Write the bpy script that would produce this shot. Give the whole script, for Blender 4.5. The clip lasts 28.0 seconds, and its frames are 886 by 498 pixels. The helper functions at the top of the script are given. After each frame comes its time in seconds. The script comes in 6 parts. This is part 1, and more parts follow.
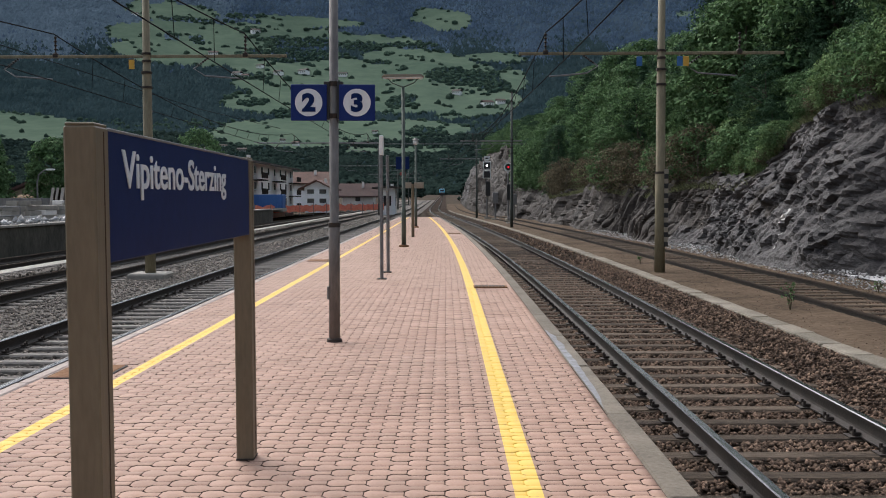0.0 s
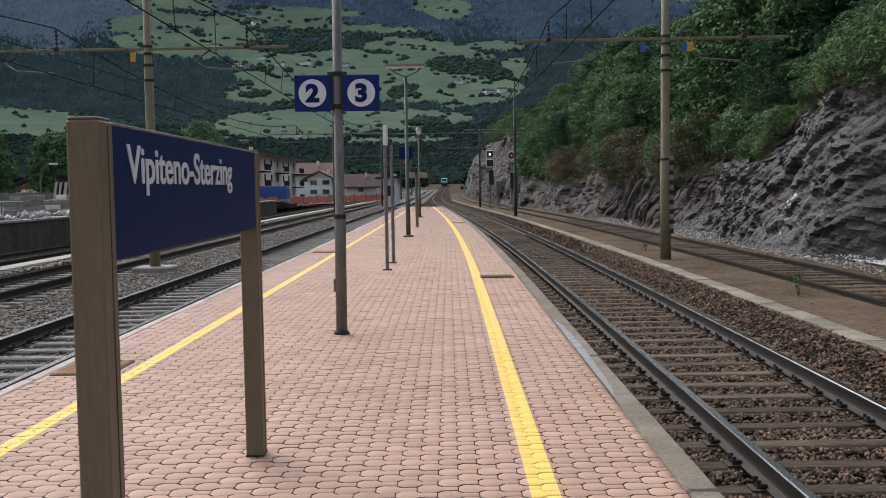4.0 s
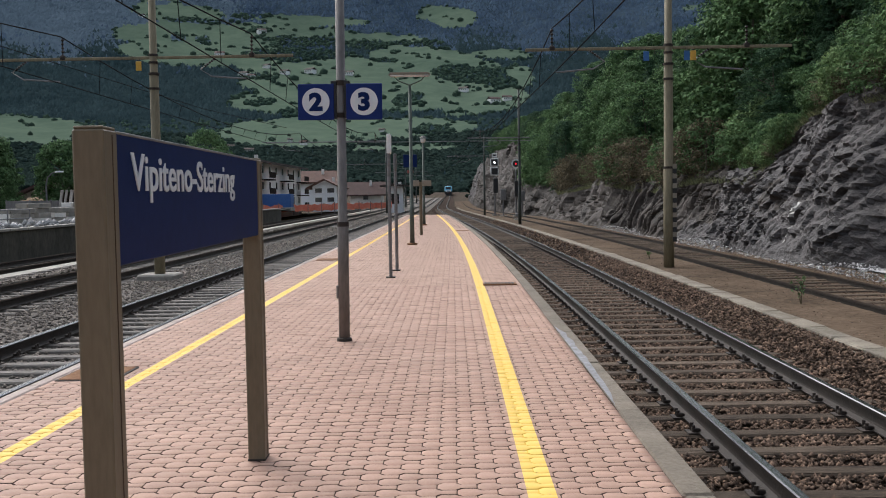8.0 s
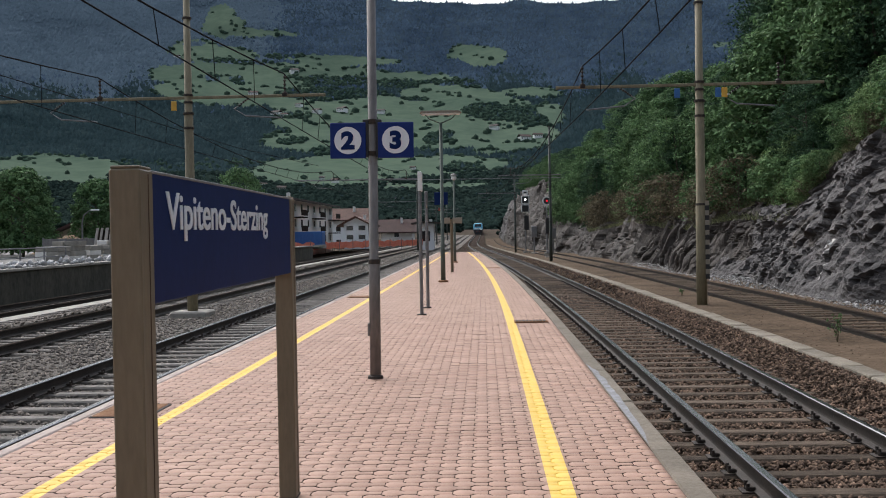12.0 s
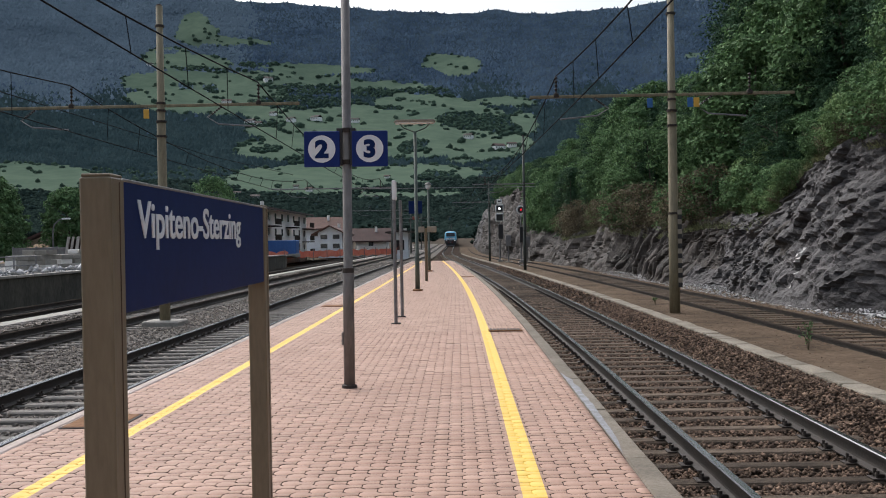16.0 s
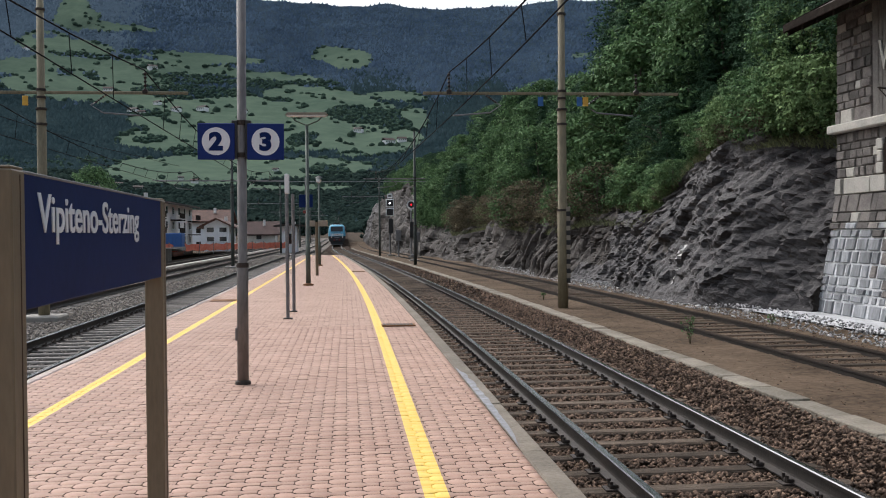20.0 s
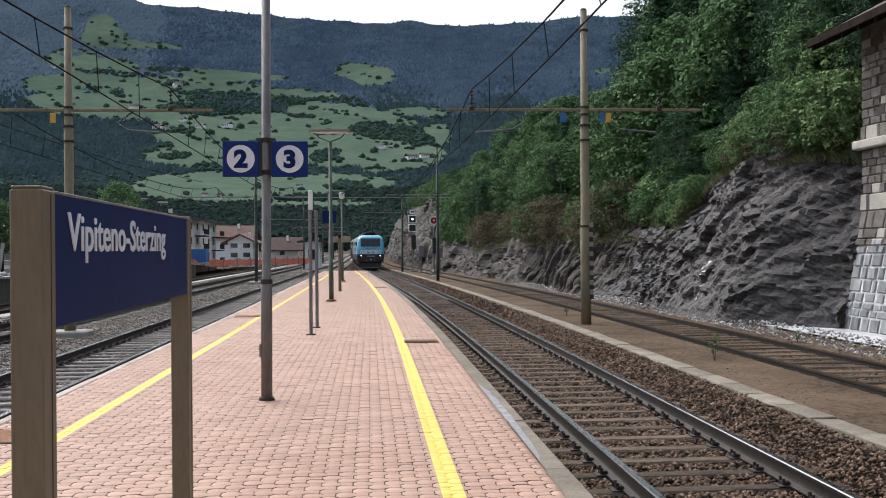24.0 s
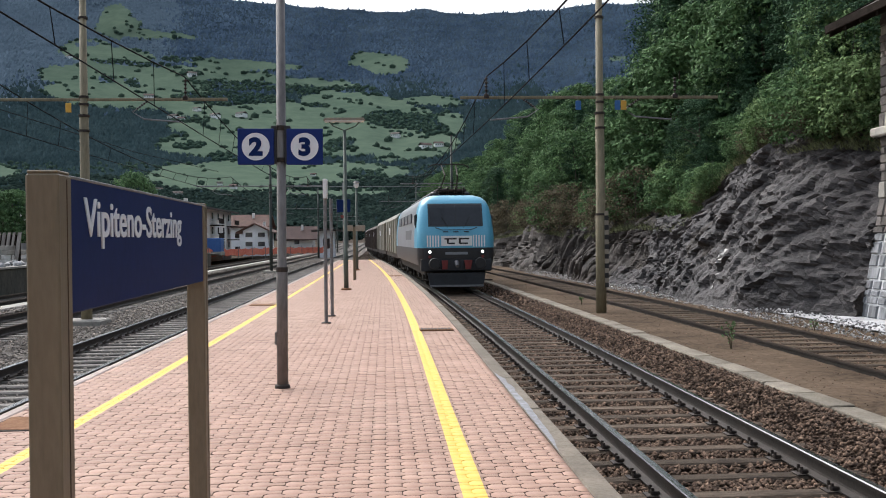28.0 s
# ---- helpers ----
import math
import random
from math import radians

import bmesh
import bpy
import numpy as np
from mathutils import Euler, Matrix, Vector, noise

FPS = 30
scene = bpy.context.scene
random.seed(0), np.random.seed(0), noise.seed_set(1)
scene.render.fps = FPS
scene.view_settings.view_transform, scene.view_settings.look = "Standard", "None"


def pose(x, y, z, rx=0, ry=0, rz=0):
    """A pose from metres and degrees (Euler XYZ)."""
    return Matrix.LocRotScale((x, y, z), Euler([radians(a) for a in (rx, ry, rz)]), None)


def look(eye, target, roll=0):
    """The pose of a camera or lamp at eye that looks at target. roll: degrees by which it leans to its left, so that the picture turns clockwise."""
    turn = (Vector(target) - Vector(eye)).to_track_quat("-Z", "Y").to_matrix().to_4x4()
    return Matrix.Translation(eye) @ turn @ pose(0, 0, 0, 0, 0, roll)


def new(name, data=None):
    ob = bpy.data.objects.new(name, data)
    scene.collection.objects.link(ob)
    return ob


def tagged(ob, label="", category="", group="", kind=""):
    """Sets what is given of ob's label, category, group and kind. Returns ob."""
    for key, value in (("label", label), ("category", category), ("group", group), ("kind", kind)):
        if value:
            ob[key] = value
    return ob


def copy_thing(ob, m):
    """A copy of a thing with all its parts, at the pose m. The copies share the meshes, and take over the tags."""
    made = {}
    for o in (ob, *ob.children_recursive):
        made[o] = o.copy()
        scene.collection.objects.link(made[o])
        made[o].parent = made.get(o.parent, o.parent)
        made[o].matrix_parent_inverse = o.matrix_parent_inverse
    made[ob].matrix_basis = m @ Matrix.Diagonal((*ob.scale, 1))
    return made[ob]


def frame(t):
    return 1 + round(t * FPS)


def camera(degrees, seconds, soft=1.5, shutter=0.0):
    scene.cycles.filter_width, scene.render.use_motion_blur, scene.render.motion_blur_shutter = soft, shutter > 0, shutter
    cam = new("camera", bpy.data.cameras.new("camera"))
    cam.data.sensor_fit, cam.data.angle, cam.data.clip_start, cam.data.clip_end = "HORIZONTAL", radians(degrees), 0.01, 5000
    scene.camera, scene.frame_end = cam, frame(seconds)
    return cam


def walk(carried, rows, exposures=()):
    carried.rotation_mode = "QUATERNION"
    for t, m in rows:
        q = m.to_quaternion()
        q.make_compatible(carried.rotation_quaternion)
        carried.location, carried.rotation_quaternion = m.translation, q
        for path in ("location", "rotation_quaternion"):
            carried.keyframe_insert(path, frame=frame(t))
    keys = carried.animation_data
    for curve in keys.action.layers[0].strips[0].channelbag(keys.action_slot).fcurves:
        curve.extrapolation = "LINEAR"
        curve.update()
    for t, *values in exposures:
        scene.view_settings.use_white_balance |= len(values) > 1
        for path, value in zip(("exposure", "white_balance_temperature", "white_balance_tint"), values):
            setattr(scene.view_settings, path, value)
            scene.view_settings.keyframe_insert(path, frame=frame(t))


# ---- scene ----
cam = camera(48.2, 28.0, soft=1.0)
PATH = [
    (0, (0.005, -0.009, 1.545), (-0.001, 1.988, 1.442), -0.2),
    (0.5, (-0.005, 0.009, 1.551), (-0.009, 2.006, 1.441), -0.5),
    (1, (-0.007, 0.016, 1.551), (-0.006, 2.012, 1.433), -0.7),
    (1.5, (0.0, 0.023, 1.55), (0.028, 2.019, 1.436), -0.8),
    (2, (-0.001, 0.035, 1.548), (0.025, 2.03, 1.413), -0.9),
    (2.5, (-0.011, 0.044, 1.556), (-0.008, 2.04, 1.421), -0.7),
    (3, (-0.027, 0.066, 1.558), (-0.04, 2.061, 1.426), -0.7),
    (3.5, (-0.034, 0.084, 1.554), (-0.046, 2.08, 1.431), -0.8),
    (5.5, (0.001, 0.013, 1.551), (-0.023, 2.008, 1.419), -1.4),
    (6, (0.006, -0.005, 1.549), (-0.013, 1.991, 1.435), -1.4),
    (6.5, (0.002, -0.001, 1.55), (-0.009, 1.996, 1.433), -0.9),
    (7, (0.004, 0.003, 1.551), (-0.009, 1.999, 1.438), -1.0),
    (7.5, (0.001, 0.002, 1.553), (-0.019, 1.999, 1.443), -0.9),
    (8, (0.0, 0.0, 1.55), (-0.023, 1.997, 1.442), -0.9),
    (8.5, (-0.003, 0.007, 1.552), (-0.016, 2.004, 1.442), -0.9),
    (9, (-0.006, 0.011, 1.553), (-0.003, 2.009, 1.482), -0.7),
    (9.5, (-0.01, 0.021, 1.552), (-0.038, 2.021, 1.54), -0.8),
    (10, (-0.005, 0.009, 1.548), (-0.042, 2.009, 1.56), -1.0),
    (10.5, (-0.002, 0.002, 1.549), (-0.046, 2.002, 1.532), -1.0),
    (11, (0.0, 0.0, 1.551), (-0.066, 1.998, 1.53), -1.1),
    (11.5, (-0.003, 0.0, 1.552), (-0.082, 1.998, 1.525), -0.9),
    (12, (-0.004, 0.002, 1.553), (-0.088, 2.0, 1.521), -1.0),
    (12.5, (-0.002, 0.003, 1.552), (-0.075, 2.002, 1.51), -0.9),
    (14.5, (-0.005, 0.009, 1.552), (-0.035, 2.009, 1.513), -1.1),
    (15, (-0.002, 0.01, 1.552), (-0.036, 2.009, 1.52), -0.9),
    (15.5, (-0.005, 0.011, 1.551), (-0.043, 2.01, 1.524), -0.9),
    (16, (-0.002, 0.004, 1.552), (-0.034, 2.003, 1.537), -1.0),
    (16.5, (0.007, 0.026, 1.55), (-0.037, 2.025, 1.515), -1.0),
    (17, (-0.021, 0.007, 1.558), (0.025, 2.006, 1.539), -2.2),
    (17.5, (-0.071, 0.012, 1.567), (-0.01, 2.011, 1.557), -2.3),
    (18, (-0.069, 0.008, 1.567), (0.058, 2.004, 1.562), -2.2),
    (18.5, (-0.071, 0.008, 1.567), (0.079, 2.002, 1.545), -2.1),
    (19, (-0.073, 0.003, 1.569), (0.08, 1.998, 1.579), -2.0),
    (19.5, (-0.082, -0.012, 1.57), (0.068, 1.983, 1.568), -1.2),
    (20, (-0.081, -0.007, 1.563), (0.11, 1.984, 1.534), -0.5),
    (20.5, (-0.069, 0.006, 1.563), (0.183, 1.99, 1.532), -0.8),
    (21, (-0.066, 0.012, 1.56), (0.172, 1.998, 1.519), -1.2),
    (21.5, (-0.065, 0.006, 1.563), (0.135, 1.996, 1.535), -1.2),
    (23.5, (-0.079, -0.01, 1.582), (0.069, 1.985, 1.584), -0.7),
    (24, (-0.087, -0.027, 1.574), (0.059, 1.968, 1.577), -0.5),
    (24.5, (-0.081, -0.026, 1.572), (0.063, 1.969, 1.574), -0.7),
    (25, (-0.082, -0.011, 1.568), (0.058, 1.984, 1.57), -0.6),
    (25.5, (-0.081, -0.014, 1.569), (0.054, 1.981, 1.572), -0.7),
    (26, (-0.088, -0.017, 1.57), (0.043, 1.979, 1.57), -0.5),
    (26.5, (-0.1, 0.005, 1.571), (0.021, 2.001, 1.566), -0.5),
    (27, (-0.096, 0.015, 1.574), (0.025, 2.011, 1.564), -0.5),
    (27.5, (-0.099, 0.014, 1.562), (0.022, 2.011, 1.552), -0.5),
    (28, (-0.097, 0.005, 1.56), (0.02, 2.002, 1.541), -0.6),
]
EXPOSURE = [(0, 0.25, 6100, 10), (9, 0.25, 6100, 10), (16, 0.28, 6100, 10), (20, 0.34, 6100, 10), (21, 0.44, 6100, 10), (24, 0.58, 6100, 10), (28, 0.58, 6100, 10)]
walk(cam, [(t, look(eye, target, roll)) for t, eye, target, roll in PATH], EXPOSURE)
# ---- world, sun ----
world = bpy.data.worlds.new("world")
scene.world = world
world.use_nodes = True
wn, wl = world.node_tree.nodes, world.node_tree.links
sky = wn.new("ShaderNodeTexSky")
sky.sky_type, sky.sun_disc = "NISHITA", False
sky.sun_elevation, sky.sun_rotation = radians(50), radians(-34)
sky.air_density, sky.dust_density, sky.ozone_density = 1.6, 6.0, 1.5
soft_sky = wn.new("ShaderNodeHueSaturation")          # thin overcast takes most of the blue away
soft_sky.inputs["Saturation"].default_value = 0.5
wl.new(sky.outputs["Color"], soft_sky.inputs["Color"])
wl.new(soft_sky.outputs["Color"], wn["Background"].inputs["Color"])
wn["Background"].inputs["Strength"].default_value = 0.15
sun = new("sun", bpy.data.lights.new("sun", "SUN"))
sun.data.energy, sun.data.angle, sun.data.color = 1.3, radians(35), (1.0, 0.96, 0.91)
sun.matrix_world = look((-30, 45, 64), (0, 0, 0))

# ---- plan: one line of track sets all the curves ----
RAIL, SOIL = -0.38, -0.55


def step(a, b, v):
    u = min(1.0, max(0.0, (v - a) / (b - a)))
    return u * u * (3 - 2 * u)


def shift(y):
    """Sideways drift of the main track, the platform edge, siding and cutting."""
    return -4.95 * step(13, 178, y)


def climb(y):
    """Rise of the line up the valley."""
    u = max(0.0, y - 130)
    return 0.0085 * u * u / (u + 40)


def fbm(x, y, z, octaves=4):
    return noise.fractal(Vector((x, y, z)), 1.0, 2.0, octaves)


# ---- mesh tools ----
class Shape:
    """Collects vertices and faces of one part."""

    def __init__(self):
        self.v, self.f, self.m = [], [], []

    def add(self, verts, faces, slot=0):
        n = len(self.v)
        self.v += [tuple(p) for p in verts]
        self.f += [tuple(i + n for i in f) for f in faces]
        self.m += [slot] * len(faces)
        return self

    def box(self, x0, x1, y0, y1, z0, z1, c=0.0, slot=0, m=None):
        """A box with chamfered edges c."""
        if c <= 0:
            p = [(x, y, z) for z in (z0, z1) for x, y in ((x0, y0), (x1, y0), (x1, y1), (x0, y1))]
            f = [(3, 2, 1, 0), (4, 5, 6, 7), (0, 1, 5, 4), (1, 2, 6, 5), (2, 3, 7, 6), (3, 0, 4, 7)]
        else:
            p, f = [], []
            rings = [(z0, c), (z0 + c, 0), (z1 - c, 0), (z1, c)]
            for z, i in rings:
                a, b, d, e = x0 + i, x1 - i, y0 + i, y1 - i
                k = c * (0.999 if i == 0 else 0.6)
                p += [(a + k, d, z), (b - k, d, z), (b, d + k, z), (b, e - k, z), (b - k, e, z), (a + k, e, z), (a, e - k, z), (a, d + k, z)]
            for r in range(3):
                for i in range(8):
                    j = (i + 1) % 8
                    f.append((r * 8 + i, r * 8 + j, r * 8 + 8 + j, r * 8 + 8 + i))
            f += [tuple(range(7, -1, -1)), tuple(range(24, 32))]
        if m is not None:
            p = [m @ Vector(q) for q in p]
        return self.add(p, f, slot)

    def tube(self, path, radius, n=8, slot=0, cap=True):
        """A round bar along a path; radius a number or one for each point."""
        path = [Vector(p) for p in path]
        rad = [radius] * len(path) if isinstance(radius, (int, float)) else radius
        p, f = [], []
        for i, c in enumerate(path):
            d = (path[min(i + 1, len(path) - 1)] - path[max(i - 1, 0)]).normalized()
            a = d.cross(Vector((0, 0, 1)) if abs(d.z) < 0.9 else Vector((0, 1, 0))).normalized()
            b = d.cross(a)
            p += [c + rad[i] * (math.cos(2 * math.pi * k / n) * a + math.sin(2 * math.pi * k / n) * b) for k in range(n)]
        for i in range(len(path) - 1):
            f += [(i * n + k, i * n + (k + 1) % n, (i + 1) * n + (k + 1) % n, (i + 1) * n + k) for k in range(n)]
        if cap:
            f += [tuple(range(n))[::-1], tuple(range((len(path) - 1) * n, len(path) * n))]
        return self.add(p, f, slot)

    def prism(self, outline, a, b, axis="y", slot=0):
        """An outline of (u, v) drawn out along an axis from a to b."""
        put = {"x": lambda u, v, w: (w, u, v), "y": lambda u, v, w: (u, w, v), "z": lambda u, v, w: (u, v, w)}[axis]
        n = len(outline)
        p = [put(u, v, w) for w in (a, b) for u, v in outline]
        f = [(i, (i + 1) % n, n + (i + 1) % n, n + i) for i in range(n)] + [tuple(range(n))[::-1], tuple(range(n, 2 * n))]
        return self.add(p, f, slot)

    def grid(self, rows, slot=0):
        n = len(rows[0])
        f = [(i * n + j, i * n + j + 1, (i + 1) * n + j + 1, (i + 1) * n + j) for i in range(len(rows) - 1) for j in range(n - 1)]
        return self.add([p for r in rows for p in r], f, slot)

    def mesh(self, name, mats, smooth=False):
        me = bpy.data.meshes.new(name)
        me.from_pydata(self.v, [], self.f)
        for m in mats if isinstance(mats, (list, tuple)) else [mats]:
            me.materials.append(m)
        me.polygons.foreach_set("material_index", self.m)
        if smooth:
            me.polygons.foreach_set("use_smooth", [True] * len(self.f))
        bm = bmesh.new()
        bm.from_mesh(me)
        bmesh.ops.recalc_face_normals(bm, faces=bm.faces)
        bm.to_mesh(me)
        bm.free()
        return me


def fast_mesh(name, verts, faces, mats, slots=None, smooth=False):
    """A mesh from arrays: faces is n x k."""
    verts, faces = np.asarray(verts, np.float32), np.asarray(faces, np.int32)
    me = bpy.data.meshes.new(name)
    me.vertices.add(len(verts))
    me.vertices.foreach_set("co", verts.ravel())
    me.loops.add(faces.size)
    me.loops.foreach_set("vertex_index", faces.ravel())
    me.polygons.add(len(faces))
    me.polygons.foreach_set("loop_start", np.arange(len(faces), dtype=np.int32) * faces.shape[1])
    for m in mats if isinstance(mats, (list, tuple)) else [mats]:
        me.materials.append(m)
    if slots is not None:
        me.polygons.foreach_set("material_index", np.asarray(slots, np.int32))
    if smooth:
        me.polygons.foreach_set("use_smooth", np.ones(len(faces), bool))
    me.update(calc_edges=True)
    me.validate()
    return me


def part(name, shape, material, parent, label="", smooth=False):
    me = shape if isinstance(shape, bpy.types.Mesh) else shape.mesh(name, material, smooth)
    ob = new(name, me)
    ob.parent = parent
    return tagged(ob, label)


def thing(name, label, category, m=None, group="", kind=""):
    ob = new(name)
    ob.empty_display_size = 0.1
    if m is not None:
        ob.matrix_basis = m
    return tagged(ob, label, category, group, kind)


def solid(name, shape, material, label, category, group="", kind="", smooth=False):
    """A thing of one mesh."""
    me = shape if isinstance(shape, bpy.types.Mesh) else shape.mesh(name, material, smooth)
    return tagged(new(name, me), label, category, group, kind)


def lettering(text, size, material, depth=0.004, bold=0.0, squeeze=1.0, align="LEFT"):
    cu = bpy.data.curves.new("lettering", "FONT")
    cu.body, cu.size, cu.extrude, cu.offset, cu.align_x = text, size, depth / 2, bold, align
    ob = bpy.data.objects.new("lettering", cu)
    scene.collection.objects.link(ob)
    bpy.context.view_layer.update()
    me = bpy.data.meshes.new_from_object(ob.evaluated_get(bpy.context.evaluated_depsgraph_get()))
    bpy.data.objects.remove(ob)
    me.transform(Matrix.Diagonal((squeeze, 1, 1, 1)))
    me.materials.clear()
    me.materials.append(material)
    return me


# ---- materials ----
def mat(name, c1, c2, rough=0.8, metal=0.0, scale=6.0, bump=0.3, fine=None, vary=0.0, emit=0.0, spec=0.5, stretch=(1, 1, 1), dist=0.02, island=False, c3=None, rot=0.0, thin=0.0):
    """Two colours mixed by noise at two scales, relief from the finer one."""
    m = bpy.data.materials.new(name)
    m.use_nodes = True
    n, l = m.node_tree.nodes, m.node_tree.links
    b = n["Principled BSDF"]
    b.inputs["Roughness"].default_value, b.inputs["Metallic"].default_value = rough, metal
    b.inputs["Specular IOR Level"].default_value = spec
    co, mp, info = n.new("ShaderNodeTexCoord"), n.new("ShaderNodeMapping"), n.new("ShaderNodeObjectInfo")
    mp.inputs["Scale"].default_value = stretch
    if rot:                                             # turn first, stretch along the tilted beds after
        turned = n.new("ShaderNodeMapping")
        turned.inputs["Rotation"].default_value = (radians(rot), 0, 0)
        l.new(co.outputs["Object"], turned.inputs["Vector"])
        l.new(turned.outputs[0], mp.inputs["Vector"])
    else:
        l.new(co.outputs["Object"], mp.inputs["Vector"])
    w = n.new("ShaderNodeMath")
    w.operation = "MULTIPLY"
    w.inputs[1].default_value = 37.0
    l.new(info.outputs["Random"], w.inputs[0])
    t = []
    for sc in (scale, fine or scale * 7):
        tx = n.new("ShaderNodeTexNoise")
        tx.noise_dimensions = "4D"
        tx.inputs["Scale"].default_value, tx.inputs["Detail"].default_value, tx.inputs["Roughness"].default_value = sc, 5, 0.6
        l.new(mp.outputs[0], tx.inputs["Vector"])
        l.new(w.outputs[0], tx.inputs["W"])
        t.append(tx)
    mid = n.new("ShaderNodeMix")
    mid.inputs["Factor"].default_value = 0.45
    l.new(t[0].outputs["Fac"], mid.inputs["A"])
    l.new(t[1].outputs["Fac"], mid.inputs["B"])
    ramp = n.new("ShaderNodeValToRGB")
    ramp.color_ramp.elements[0].position, ramp.color_ramp.elements[1].position = 0.36, 0.64
    ramp.color_ramp.elements[0].color, ramp.color_ramp.elements[1].color = (*c1, 1), (*c2, 1)
    if c3:
        e = ramp.color_ramp.elements.new(0.72)
        e.color = (*c3, 1)
    l.new(mid.outputs[0], ramp.inputs["Fac"])
    out = ramp.outputs["Color"]
    if vary:
        hsv, mr = n.new("ShaderNodeHueSaturation"), n.new("ShaderNodeMapRange")
        mr.inputs["To Min"].default_value, mr.inputs["To Max"].default_value = 1 - vary, 1 + vary
        if island:
            geo = n.new("ShaderNodeNewGeometry")
            l.new(geo.outputs["Random Per Island"], mr.inputs["Value"])
        else:
            l.new(info.outputs["Random"], mr.inputs["Value"])
        l.new(mr.outputs[0], hsv.inputs["Value"])
        l.new(out, hsv.inputs["Color"])
        out = hsv.outputs["Color"]
    l.new(out, b.inputs["Base Color"])
    if bump:
        bp = n.new("ShaderNodeBump")
        bp.inputs["Strength"].default_value, bp.inputs["Distance"].default_value = bump, dist
        l.new(t[1].outputs["Fac"], bp.inputs["Height"])
        l.new(bp.outputs[0], b.inputs["Normal"])
    if thin:
        back, both = n.new("ShaderNodeBsdfTranslucent"), n.new("ShaderNodeMixShader")
        both.inputs[0].default_value = thin
        l.new(out, back.inputs["Color"])
        l.new(b.outputs[0], both.inputs[1])
        l.new(back.outputs[0], both.inputs[2])
        l.new(both.outputs[0], n["Material Output"].inputs["Surface"])
    if emit:
        b.inputs["Emission Color"].default_value = (*c2, 1)
        b.inputs["Emission Strength"].default_value = emit
    return m


